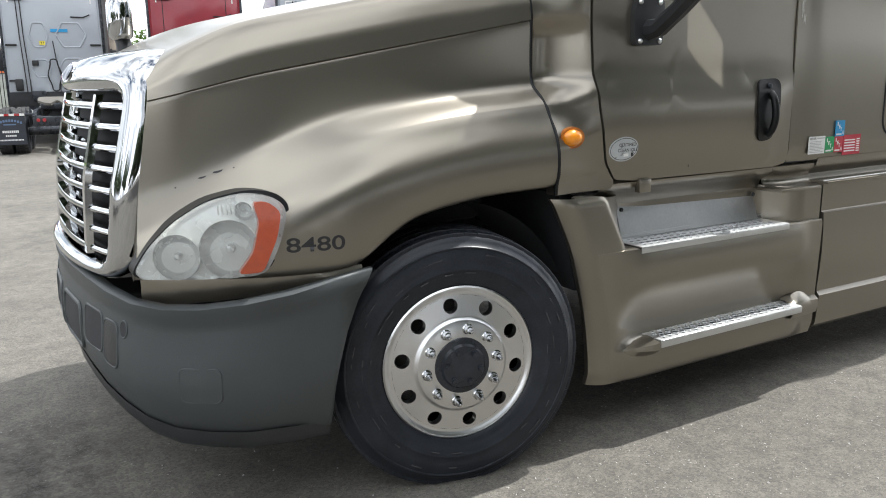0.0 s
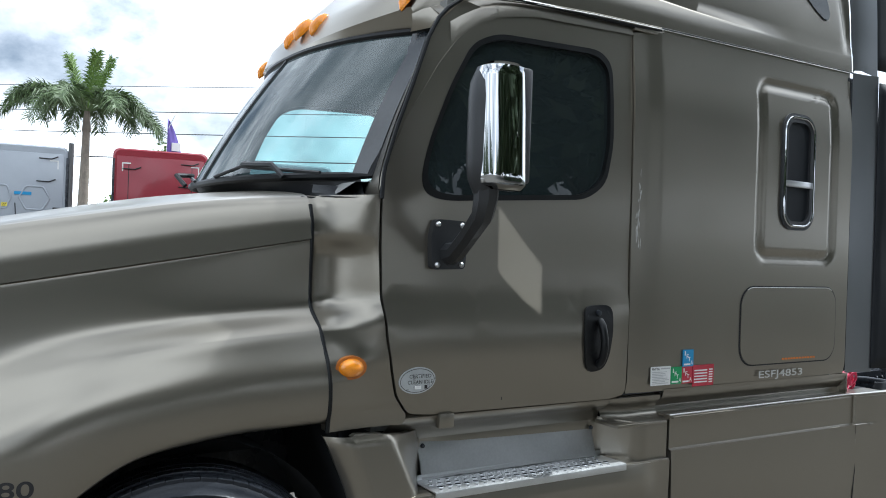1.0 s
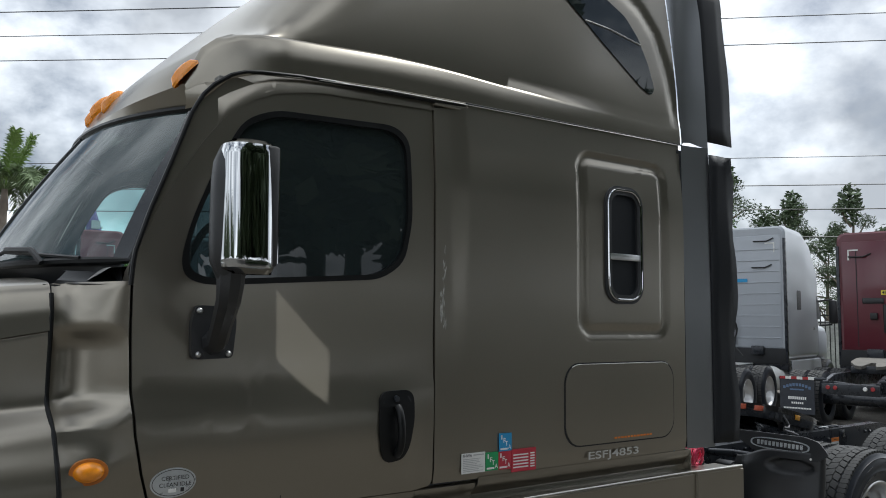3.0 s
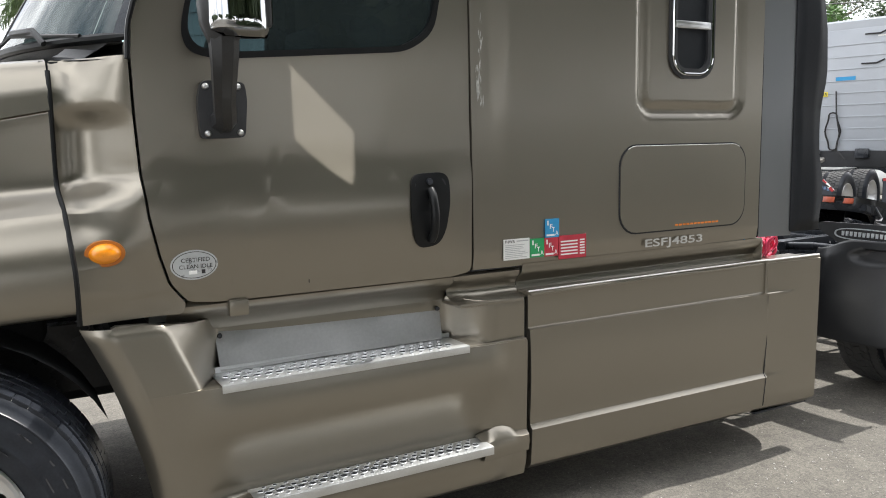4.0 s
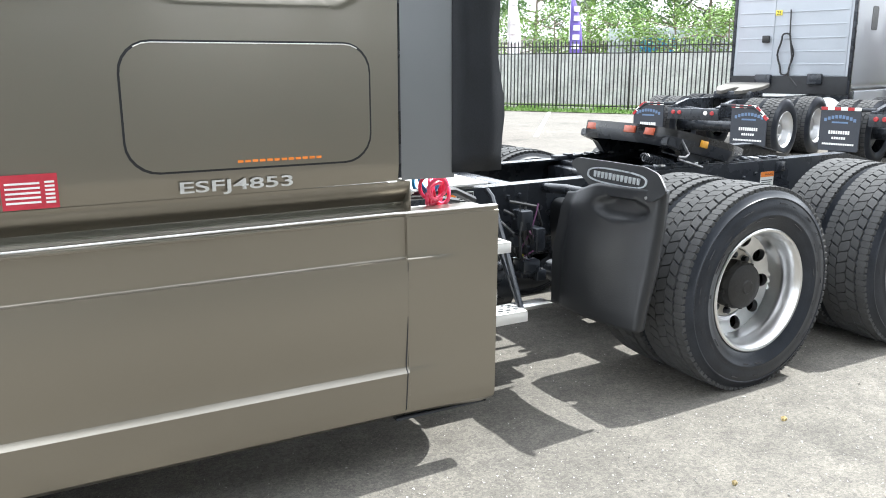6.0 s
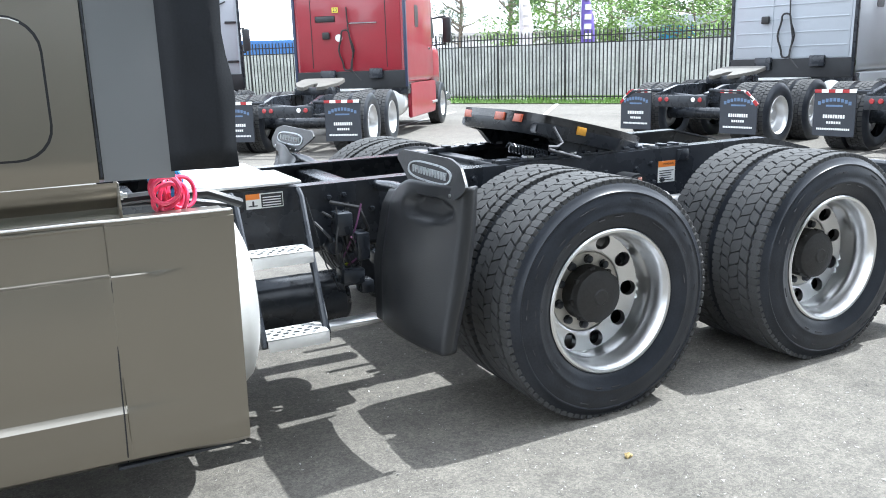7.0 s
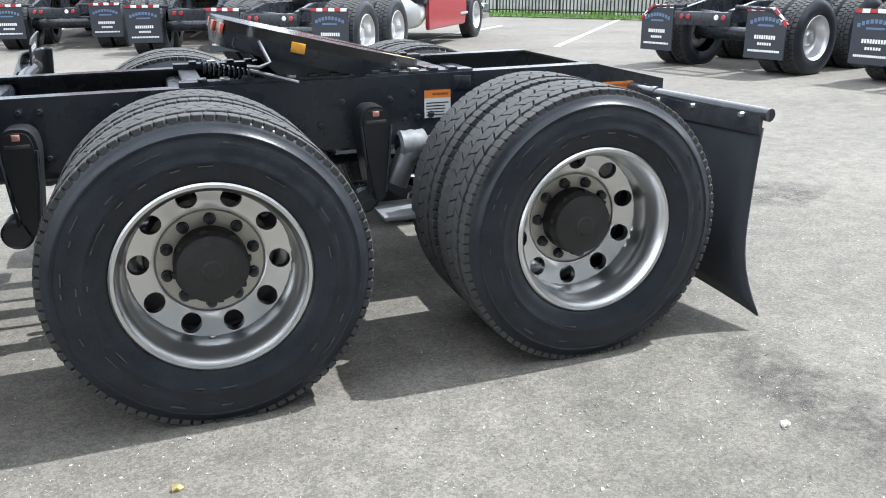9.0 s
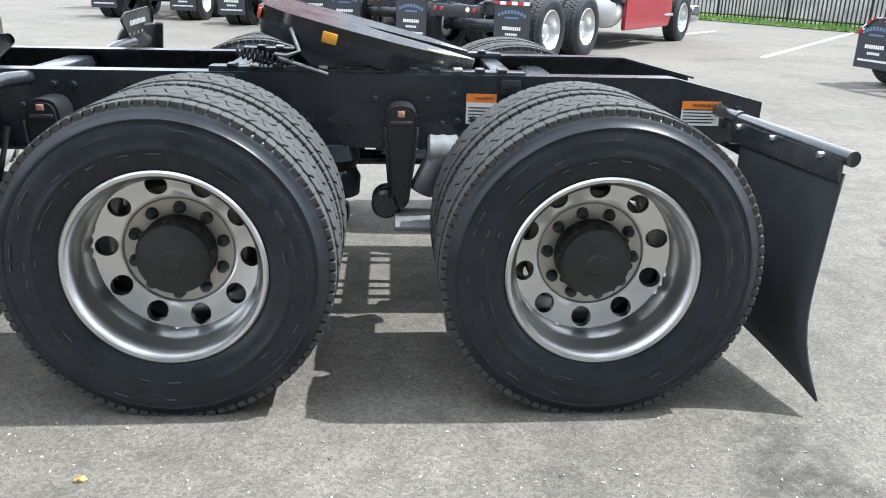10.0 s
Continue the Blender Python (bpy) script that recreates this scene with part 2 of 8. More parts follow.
def add_lathe(bm, profile, segments=64, axis="y", centre=(0, 0, 0), start=0.0, stop=math.tau):
    """Turns (radius, depth) pairs round an axis."""
    rows = []
    full = abs(stop - start - math.tau) < 1e-6
    for k in range(segments if full else segments + 1):
        a = start + (stop - start) * k / segments
        c, s = math.cos(a), math.sin(a)
        row = []
        for r, d in profile:
            p = {"y": (r * c, d, r * s), "x": (d, r * c, r * s), "z": (r * c, r * s, d)}[axis]
            row.append(Vector(p) + Vector(centre))
        rows.append(row)
    if full:
        rows.append(rows[0])
    add_loft(bm, rows)
    bmesh.ops.remove_doubles(bm, verts=bm.verts[:], dist=1e-5)
    bmesh.ops.recalc_face_normals(bm, faces=bm.faces[:])
    return bm


def lathe(profile, segments=64, axis="y", centre=(0, 0, 0)):
    return add_lathe(bmesh.new(), profile, segments, axis, centre)


def rounded(x0, z0, x1, z1, r, n=6):
    """A rounded rectangle as a list of 2D points."""
    out = []
    for cx, cz, a in ((x1 - r, z1 - r, 0), (x0 + r, z1 - r, 90), (x0 + r, z0 + r, 180), (x1 - r, z0 + r, 270)):
        for k in range(n + 1):
            t = radians(a + 90 * k / n)
            out.append((cx + r * math.cos(t), cz + r * math.sin(t)))
    return out


def soften(pts, r=0.03, n=4):
    """Rounds the corners of a closed 2D outline."""
    out = []
    for i, p in enumerate(pts):
        a, b, c = Vector(pts[i - 1]), Vector(p), Vector(pts[(i + 1) % len(pts)])
        d1, d2 = min(r, (a - b).length * 0.45), min(r, (c - b).length * 0.45)
        s, e = b + (a - b).normalized() * d1, b + (c - b).normalized() * d2
        for k in range(n + 1):
            t = k / n
            q = s * (1 - t) ** 2 + b * 2 * t * (1 - t) + e * t * t
            out.append((q.x, q.y))
    return out


def sheet(outline, depth, holes=(), step=0.09, turn=0.03, axis="y", cut=True):
    """A pressed panel: a 2D outline with holes, shaped by depth(u, v), its edges turned inwards. axis y: u, v are x, z; axis x: y, z."""
    bm = bmesh.new()
    edges = []
    for loop in (outline, *holes):
        vs = [bm.verts.new((u, 0, v)) for u, v in loop]
        edges += [bm.edges.new((vs[i - 1], vs[i])) for i in range(len(vs))]
    bmesh.ops.triangle_fill(bm, use_beauty=True, use_dissolve=False, edges=edges, normal=(0, -1, 0))
    if cut:
        us, ws = [p[0] for p in outline], [p[1] for p in outline]
        for lo, hi, k in ((min(us), max(us), 0), (min(ws), max(ws), 2)):
            n = max(int((hi - lo) / step), 1)
            for i in range(1, n):
                co, no = [0, 0, 0], [0, 0, 0]
                co[k], no[k] = lerp(lo, hi, i / n), 1
                bmesh.ops.bisect_plane(bm, geom=bm.verts[:] + bm.edges[:] + bm.faces[:], plane_co=co, plane_no=no)
    for v in bm.verts:
        u, w = v.co.x, v.co.z
        d = depth(u, w) if callable(depth) else depth
        v.co = (u, d, w) if axis == "y" else (d, u, w)
    if turn:
        rim = [e for e in bm.edges if e.is_boundary]
        out = bmesh.ops.extrude_edge_only(bm, edges=rim)
        for v in [g for g in out["geom"] if isinstance(g, bmesh.types.BMVert)]:
            if axis == "y":
                v.co.y += turn
            else:
                v.co.x += turn
    bmesh.ops.recalc_face_normals(bm, faces=bm.faces[:])
    return bm


def block(outline, lo, hi, axis="y", bevel=0.0):
    """A 2D outline extruded along an axis from lo to hi."""
    bm = bmesh.new()
    rows = []
    for d in (lo, hi):
        rows.append([{"y": (u, d, v), "x": (d, u, v), "z": (u, v, d)}[axis] for u, v in outline])
    add_loft(bm, rows, True, True)
    bmesh.ops.recalc_face_normals(bm, faces=bm.faces[:])
    if bevel:
        bmesh.ops.bevel(bm, geom=[e for e in bm.edges if e.calc_face_angle(0) > 0.6], offset=bevel, segments=2, affect="EDGES")
    return bm


def mirrored(bm, yc):
    """A copy of the mesh on the far side of the truck."""
    twin = bm.copy()
    for v in twin.verts:
        v.co.y = 2 * yc - v.co.y
    bmesh.ops.reverse_faces(twin, faces=twin.faces[:])
    return twin


def lettering(name, body, width, at, mat, parent, label="", depth=0.0012, tall=None):
    """Words in the built-in font, lying in the plane of the pose at, width metres long."""
    cu = bpy.data.curves.new(name, "FONT")
    cu.body, cu.size, cu.extrude, cu.align_x, cu.align_y = body, 1.0, 0.0, "CENTER", "CENTER"
    cu.offset = 0.012
    tmp = new(name, cu)
    me = bpy.data.meshes.new_from_object(tmp)
    bpy.data.objects.remove(tmp)
    xs, ys = [v.co.x for v in me.vertices], [v.co.y for v in me.vertices]
    k = width / (max(xs) - min(xs))
    ky = tall / (max(ys) - min(ys)) if tall else k
    cx, cy = (max(xs) + min(xs)) / 2, (max(ys) + min(ys)) / 2
    for v in me.vertices:
        v.co = at @ Vector(((v.co.x - cx) * k, (v.co.y - cy) * ky, depth))
    me.materials.clear()
    return part_mesh(name, me, mat, parent, label, smooth=0)


def facing(x, y, z, turn=0.0):
    """A pose whose x runs along the truck and whose z looks out of its near side."""
    return Matrix.Translation((x, y, z)) @ Euler((radians(90), 0, radians(turn))).to_matrix().to_4x4()

# ---- the tractor: body ----
YC = 0.82
truck = thing("semi_truck", "parked champagne-beige sleeper tractor unit standing on the asphalt lot", "truck", (3.6, YC, 0))


def both(name, bm, mat, label="", smooth=38, parent=None):
    """The near panel and its twin on the far side."""
    twin = mirrored(bm, YC)
    near = part(name, bm, mat, parent or truck, label, smooth=smooth)
    part(name, twin, mat, parent or truck, label, smooth=smooth)
    return near


# hood with flared fenders
HX = [-0.60, -0.55, -0.48, -0.40, -0.30, -0.2, -0.1, 0.0, 0.1, 0.2, 0.3, 0.4, 0.5, 0.6, 0.7, 0.8, 0.88, 0.955]
ARCH = [(0.10, 0.90), (0.145, 0.916), (0.226, 1.007), (0.295, 1.044), (0.388, 1.071), (0.635, 1.107), (0.948, 1.115)]


def hood_section(x):
    shoulder = curve([(-0.6, 1.60), (-0.5, 1.655), (-0.25, 1.735), (0.0, 1.79), (0.25, 1.838), (0.5, 1.885), (0.75, 1.918), (0.96, 1.938)], x)
    k = (x + 0.461) / 1.411
    cy, cz = lerp(0.0, -0.186, k), lerp(1.514, 1.769, k)
    if x < -0.461:
        cy = lerp(0.0, 0.05, (-0.461 - x) / 0.14)
    top = shoulder + curve([(-0.6, 0.02), (0.96, 0.05)], x)
    waist_y = curve([(-0.6, 0.04), (-0.4, -0.02), (-0.1, -0.085), (0.2, -0.125), (0.5, -0.155), (0.955, -0.188)], x)
    waist_z = curve([(-0.6, 1.19), (-0.4, 1.25), (-0.27, 1.30), (-0.1, 1.36), (0.03, 1.41), (0.24, 1.455), (0.46, 1.485), (0.7, 1.51), (0.955, 1.535)], x)
    ridge_y = curve([(-0.6, 0.0), (-0.4, -0.06), (-0.2, -0.125), (0.0, -0.19), (0.2, -0.235), (0.43, -0.262), (0.67, -0.275), (0.955, -0.272)], x)
    ridge_z = curve([(-0.6, 1.08), (-0.4, 1.15), (-0.2, 1.225), (0.0, 1.30), (0.2, 1.36), (0.43, 1.40), (0.67, 1.43), (0.955, 1.45)], x)
    out_y = curve([(-0.6, -0.04), (-0.45, -0.13), (-0.3, -0.21), (-0.2, -0.262), (-0.1, -0.297), (0.0, -0.325), (0.15, -0.343), (0.955, -0.345)], x)
    out_z = curve([(-0.6, 0.98), (-0.3, 1.02), (0.0, 1.12), (0.2, 1.19), (0.6, 1.25), (0.955, 1.27)], x)
    low_z = line(ARCH, x) if x > 0.10 else line([(-0.6, 0.90), (-0.2, 0.895), (0.10, 0.90)], x)
    low_y = out_y + curve([(-0.6, 0.0), (0.0, 0.005), (0.3, 0.012), (0.955, 0.02)], x)
    lip_z = lerp(low_z, out_z, 0.45)
    pts = [(low_y + 0.06, low_z + 0.004), (low_y, low_z), (out_y, lip_z), (out_y * 0.985 + ridge_y * 0.015, out_z)]
    for j in (0.35, 0.7, 1.0):
        a = ease(j)
        pts.append((lerp(out_y, ridge_y, a ** 1.3), lerp(out_z, ridge_z, j)))
    pts += [(lerp(ridge_y, waist_y, 0.5), lerp(ridge_z, waist_z, 0.42)), (lerp(ridge_y, waist_y, 0.85), lerp(ridge_z, waist_z, 0.72)), (waist_y, waist_z)]
    pts += [(lerp(waist_y, cy, 0.35) + 0.004, lerp(waist_z, cz, 0.35)), (lerp(waist_y, cy, 0.7) + 0.003, lerp(waist_z, cz, 0.7)), (cy + 0.001, cz - 0.003), (cy + 0.006, cz - 0.001), (cy - 0.002, cz + 0.002)]
    sy = cy + curve([(-0.6, 0.09), (0.0, 0.075), (0.96, 0.055)], x)
    for a in (0.4, 0.75, 1.0):
        pts.append((lerp(cy, sy, a ** 2.2), lerp(cz, shoulder, a)))
    for a in (0.12, 0.3, 0.6, 1.0):
        pts.append((lerp(sy, YC, a), lerp(shoulder, top, math.sin(a * math.pi / 2))))
    return pts


HOOD_FRONT = [(0.87, -0.593), (1.2, -0.53), (1.5, -0.475), (1.62, -0.455), (1.75, -0.42)]
HOOD_REAR = [(1.0, 0.972), (1.25, 0.970), (1.44, 0.957), (1.53, 0.945), (2.0, 0.950)]


def hood_x(x, z):
    """Draws the hood's two ends to the grille's and the cowl's slanted edges."""
    a = max(0.0, 1 - (x + 0.6) / 0.45)
    b = max(0.0, (x - 0.6) / 0.355)
    return x + (line(HOOD_FRONT, z) + 0.6) * a + (line(HOOD_REAR, z) - 0.955) * b


rows = []
for x in HX:
    half = [(hood_x(x, z), y, z) for y, z in hood_section(x)]
    rows.append(half + [(a, 2 * YC - b, c) for a, b, c in half[-2::-1]])
bm = bmesh.new()
grid = add_loft(bm, rows)
sharp = bm.edges.layers.float.new("crease_edge")
N = len(rows[0])
for a, b in zip(grid, grid[1:]):
    for i in (13, 14, 15, N - 14, N - 15, N - 16):
        e = bm.edges.get((a[i], b[i]))
        if e:
            e[sharp] = 1.0
bmesh.ops.recalc_face_normals(bm, faces=bm.faces[:])
nose = [rows[0][i] for i in range(1, 20)]
both("hood_nose", loft([nose, [(x + 0.012, max(y + 0.02, 0.055), z) for x, y, z in nose], [(x + 0.06, max(y + 0.05, 0.10), z) for x, y, z in nose]]), PAINT)
hood = part("hood", bm, PAINT, truck, "long sloping hood with flared wheel arches", smooth=28)
hood_mod = hood.modifiers.new("soft", "SUBSURF")
hood_mod.levels = hood_mod.render_levels = 2


def hood_out(x, z):
    """How far out the near side of the hood lies at a place."""
    half = hood_section(x)
    for (y0, z0), (y1, z1) in zip(half[1:], half[2:]):
        if z0 <= z <= z1 and z1 > z0:
            return lerp(y0, y1, (z - z0) / (z1 - z0))
    return half[1][0] if z < half[1][1] else half[-1][0]


# dark mass behind the panels, added to block light: engine bay, floor, cab shell
part("engine_bay", box((-0.35, 0.05, 0.95), (0.9, 2 * YC - 0.05, 1.45), 0.05), DARK, truck)
part("engine_block", box((-0.2, 0.5, 0.60), (1.5, 2 * YC - 0.5, 0.96), 0.08), DARK, truck)
for s, name in ((1, "wheel_liner"), (-1, "wheel_liner")):
    arc = [(0.50 + 0.60 * math.cos(a), 0.50 + 0.60 * math.sin(a)) for a in (radians(d) for d in range(25, 146, 8))]
    y0, y1 = (-0.27, 0.12) if s > 0 else (2 * YC - 0.12, 2 * YC + 0.27)
    part(name, loft([[(u, y0, v) for u, v in arc], [(u, y1, v) for u, v in arc]]), DARK, truck)

both("splash_guard", sheet([(-0.26, 0.66), (0.34, 0.66), (0.34, 1.1), (-0.26, 1.08)], lambda y, z: 1.15 + 0.10 * (0.6 - z) if z < 0.6 else 1.15 - 0.22 * (z - 0.6), (), 0.1, 0.02, "x"), DARK)
part("front_axle", lathe([(0.05, -0.15), (0.05, 2 * YC + 0.15)], 16, "y", (0.5, 0, 0.45)), DARK, truck)

# chrome grille
GX = [(0.85, -0.678), (0.92, -0.693), (1.2, -0.681), (1.5, -0.618), (1.58, -0.590), (1.64, -0.543), (1.68, -0.47)]
GB = [(0.85, 0.11), (1.2, 0.135), (1.5, 0.155), (1.68, 0.12)]


def grille_x(y, z, out=0.0):
    k = min(abs(y - YC) / 0.75, 1.04)
    return line(GX, z) + line(GB, z) * k ** 2.6 - out


def frame_out(y, z):
    edge = min(y - 0.045, 2 * YC - 0.045 - y, z - 0.85, 1.69 - z)
    k = min(max(edge / 0.05, 0), 1)
    inner = min(max((min(y - 0.045, 2 * YC - 0.045 - y, z - 0.85, (1.69 - z) * 0.7) - 0.06) / 0.05, 0), 1)
    return grille_x(y, z, 0.032 * math.sqrt(1 - (1 - k) ** 2) - 0.018 * inner)


g_out = soften([(0.075, 0.87), (0.05, 1.2), (0.06, 1.50), (0.12, 1.665), (2 * YC - 0.12, 1.665), (2 * YC - 0.06, 1.50), (2 * YC - 0.05, 1.2), (2 * YC - 0.075, 0.87)], 0.11, 6)
g_in = soften([(0.185, 0.925), (0.175, 1.2), (0.18, 1.52), (2 * YC - 0.18, 1.52), (2 * YC - 0.175, 1.2), (2 * YC - 0.185, 0.925)], 0.06, 5)


def ray_out(loop, a):
    """Where a ray from the grille's middle at angle a meets a closed outline of (y, z)."""
    o, d = Vector((YC, 1.25)), Vector((math.cos(a), math.sin(a)))
    best = o
    for p, q in zip(loop, loop[1:] + loop[:1]):
        p, e = Vector(p) - o, Vector(q) - Vector(p)
        den = d.x * e.y - d.y * e.x
        if abs(den) > 1e-9:
            r, u = (p.x * e.y - p.y * e.x) / den, (p.x * d.y - p.y * d.x) / den
            if r > 0 and -1e-6 <= u <= 1 + 1e-6:
                best = o + d * r
    return best


rings = [[] for _ in range(12)]
for n in range(128):
    a = math.tau * n / 128
    p, q = ray_out(g_out, a), ray_out(g_in, a)
    for ring, (k, out) in zip(rings, ((0.0, -0.09), (0.0, -0.03), (0.02, 0.0), (0.08, 0.018), (0.18, 0.030), (0.34, 0.037), (0.54, 0.036), (0.74, 0.028), (0.88, 0.016), (0.96, 0.004), (1.0, -0.012), (1.0, -0.07))):
        y, z = p.lerp(q, k)
        ring.append((grille_x(y, z, out), y, z))
grille = part("grille", loft(rings, True), CHROME, truck, "chrome grille surround", smooth=75)
part("grille_mesh", sheet(g_in, lambda y, z: grille_x(y, z, -0.07), (), 0.12, 0.0, "x"), DARK, grille)
for k in range(8):
    z = 0.955 + 0.0735 * k
    slat = []
    for i in range(19):
        y = lerp(0.186, 2 * YC - 0.186, i / 18)
        x = grille_x(y, z)
        slat.append([(x + 0.05, y, z + 0.020), (x + 0.006, y, z + 0.013), (x, y, z + 0.004), (x, y, z - 0.005), (x + 0.006, y, z - 0.011), (x + 0.05, y, z - 0.008)])
    part("slat", loft(slat, True, True), CHROME, grille)
for y in (0.40, 2 * YC - 0.40):
    post = [[(grille_x(y, z, -0.02), y - 0.035, z), (grille_x(y, z, 0.004), y - 0.028, z), (grille_x(y, z, 0.004), y + 0.028, z), (grille_x(y, z, -0.02), y + 0.035, z)] for z in [0.935 + 0.0575 * i for i in range(11)]]
    part("post", loft(post, True, True), CHROME, grille)
oval = [(YC + 0.13 * math.cos(a), 1.595 + 0.04 * math.sin(a)) for a in [math.tau * k / 28 for k in range(28)]]
badge = part("badge", sheet(oval, lambda y, z: frame_out(y, z) - 0.012, (), 0.05, 0.02, "x"), CHROME, grille, "plain chrome oval badge")
part("badge_field", sheet([(YC + (u - YC) * 0.82, 1.595 + (v - 1.595) * 0.7) for u, v in oval], lambda y, z: frame_out(y, z) - 0.0145, (), 0.05, 0.002, "x"), material("badge_blue_grey", (0.16, 0.18, 0.22), 0.3, 0.5), grille)


# headlights
def lamp_y(x, z, out):
    k = line([(-0.60, -0.045), (-0.45, -0.12), (-0.3, -0.20), (-0.15, -0.268), (-0.05, -0.30)], x)
    return k + 0.05 * ((z - 0.93) / 0.27) ** 2 - out


LAMP = soften([(-0.605, 0.918), (-0.55, 1.015), (-0.46, 1.105), (-0.35, 1.172), (-0.235, 1.200), (-0.15, 1.190), (-0.108, 1.145), (-0.145, 1.03), (-0.197, 0.922), (-0.40, 0.912)], 0.045, 5)
inner_lamp = [(-0.49 + (u + 0.49) * 0.935, 1.0 + (v - 1.0) * 0.955) for u, v in LAMP]


def headlight_near():
    shapes = {}
    shapes["bezel"] = sheet(LAMP, lambda x, z: lamp_y(x, z, 0.012), (), 0.05, 0.08)
    shapes["backing"] = sheet(inner_lamp, lambda x, z: lamp_y(x, z, 0.016), (), 0.05, 0.0)
    shapes["lens"] = sheet(inner_lamp, lambda x, z: lamp_y(x, z, 0.056), (), 0.05, 0.042)
    amber = soften([(-0.30, 0.93), (-0.225, 0.935), (-0.175, 1.05), (-0.155, 1.13), (-0.19, 1.165), (-0.235, 1.165), (-0.222, 1.10), (-0.25, 1.0)], 0.02, 3)
    shapes["turn_signal"] = sheet(amber, lambda x, z: lamp_y(x, z, 0.0585), (), 0.05, 0.02)
    for key, cx, cz, r in (("projector", -0.315, 1.012, 0.098), ("high_beam", -0.468, 0.99, 0.076), ("signal_bowl", -0.262, 1.135, 0.03)):
        bm = bmesh.new()
        add_lathe(bm, [(r * math.sin(a), 0.04 * math.cos(a) ** 1.2) for a in [math.pi / 2 * i / 8 for i in range(9)]], 28, "y", (0, 0, 0))
        add_lathe(bm, [(0.0, -0.002), (r * 0.13, 0.004), (r * 0.19, 0.036)], 20, "y", (0, 0, 0))
        m = Matrix.Translation((cx, lamp_y(cx, cz, 0.045), cz)) @ Euler((0, 0, radians(-27))).to_matrix().to_4x4()
        for v in bm.verts:
            v.co = m @ v.co
        shapes[key] = bm
    ribs = bmesh.new()
    for n in range(6):
        x = -0.335 + 0.012 * n
        add_tube(ribs, [(x, lamp_y(x, z, 0.050), z) for z in (1.125, 1.14, 1.155)], 0.003, 6)
    shapes["lens_ribs"] = ribs
    return shapes


BOWL = material("lamp_reflector", (0.70, 0.71, 0.69), 0.26, 0.35, 0.08, 14, 0.0, 100, rough_vary=0.12)
mats = {"bezel": GASKET, "backing": BOWL, "lens": LENS, "turn_signal": TURNLENS, "projector": BOWL, "high_beam": BOWL, "signal_bowl": BOWL, "lens_ribs": BOWL}
tags = {"bezel": "headlight in a black bezel", "lens": "clear hazed plastic lens", "turn_signal": "orange turn signal"}
near_lamp, far_lamp = None, None
for key, bm in headlight_near().items():
    twin = mirrored(bm, YC)
    if key == "bezel":
        near_lamp = part("headlight", bm, mats[key], truck, tags[key])
        far_lamp = part("headlight", twin, mats[key], truck, tags[key])
    else:
        for lamp, shape in ((near_lamp, bm), (far_lamp, twin)):
            piece = part(key, shape, mats[key], lamp, tags.get(key, ""))
            piece.visible_shadow = key != "lens"

# grey plastic bumper, wrapped round the nose
plan = [(0.143, -0.358), (0.0, -0.358), (-0.15, -0.350), (-0.3, -0.315), (-0.43, -0.25), (-0.53, -0.16), (-0.605, -0.04), (-0.655, 0.12), (-0.69, 0.33), (-0.71, 0.55), (-0.722, YC)]
plan = plan + [(x, 2 * YC - y) for x, y in plan[-2::-1]]
rows = []
for i, (x, y) in enumerate(plan):
    s = min(i, len(plan) - 1 - i)
    top = line([(0, 0.915), (1, 0.895), (2, 0.868), (3, 0.848), (4, 0.835), (5, 0.83), (6, 0.835), (8, 0.865), (10, 0.875)], s)
    low = line([(0, 0.355), (3, 0.36), (5, 0.37), (7, 0.40), (10, 0.42)], s)
    rear = 0.0 if s else 1.0
    c = Vector((0.1, YC, 0))
    inward = (Vector((0.12, YC, 0)) - Vector((x, y, 0)))
    inward = Vector((0.0, 1.0 if y < YC else -1.0, 0)) if x > -0.35 else inward.normalized()
    row = []
    for f, o in ((1.0, 0.05), (1.0, 0.014), (0.985, 0.0), (0.9, 0.004), (0.86, 0.012), (0.8, 0.012), (0.62, 0.0), (0.42, -0.006), (0.28, 0.004), (0.14, 0.03), (0.03, 0.055), (0.0, 0.075), (0.0, 0.13)):
        z = lerp(low, top, f)
        back = line([(0.31, -0.168), (0.5, -0.158), (0.6, -0.138), (0.75, -0.09), (0.87, -0.02), (0.915, 0.0)], z) if s == 0 else (line([(0.31, -0.04), (0.9, 0)], z) if s == 1 else 0)
        p = Vector((x + back, y, z)) + inward * o * (1.0 if s > 1 else 0.6)
        row.append(p)
    rows.append(row)
bumper = part("bumper", loft(rows), GREYPLASTIC, truck, "dark grey moulded plastic bumper", smooth=50)
bm_mod = bumper.modifiers.new("skin", "SOLIDIFY")
bm_mod.thickness, bm_mod.offset = 0.012, -1
lip_rows = []
for i, (x, y) in enumerate(plan):
    n = min(i, len(plan) - 1 - i)
    low = line([(0, 0.355), (3, 0.36), (5, 0.37), (7, 0.40), (10, 0.42)], n) + 0.02
    way = (Vector((0.12, YC, 0)) - Vector((x, y, 0))).normalized() if x <= -0.35 else Vector((0.0, 1.0 if y < YC else -1.0, 0))
    back = -0.165 if n == 0 else -0.04 if n == 1 else 0
    lip_rows.append([Vector((x + back, y, low)) + way * 0.045, Vector((x + back, y, low - 0.045)) + way * 0.05, Vector((x + back, y, low - 0.065)) + way * 0.065, Vector((x + back, y, low - 0.065)) + way * 0.12])
part("bumper_lip", loft(lip_rows), PLASTIC, bumper, "black lower bumper lip", smooth=50)
BUMPER_SKIN = BVHTree.FromObject(bumper, bpy.context.evaluated_depsgraph_get())


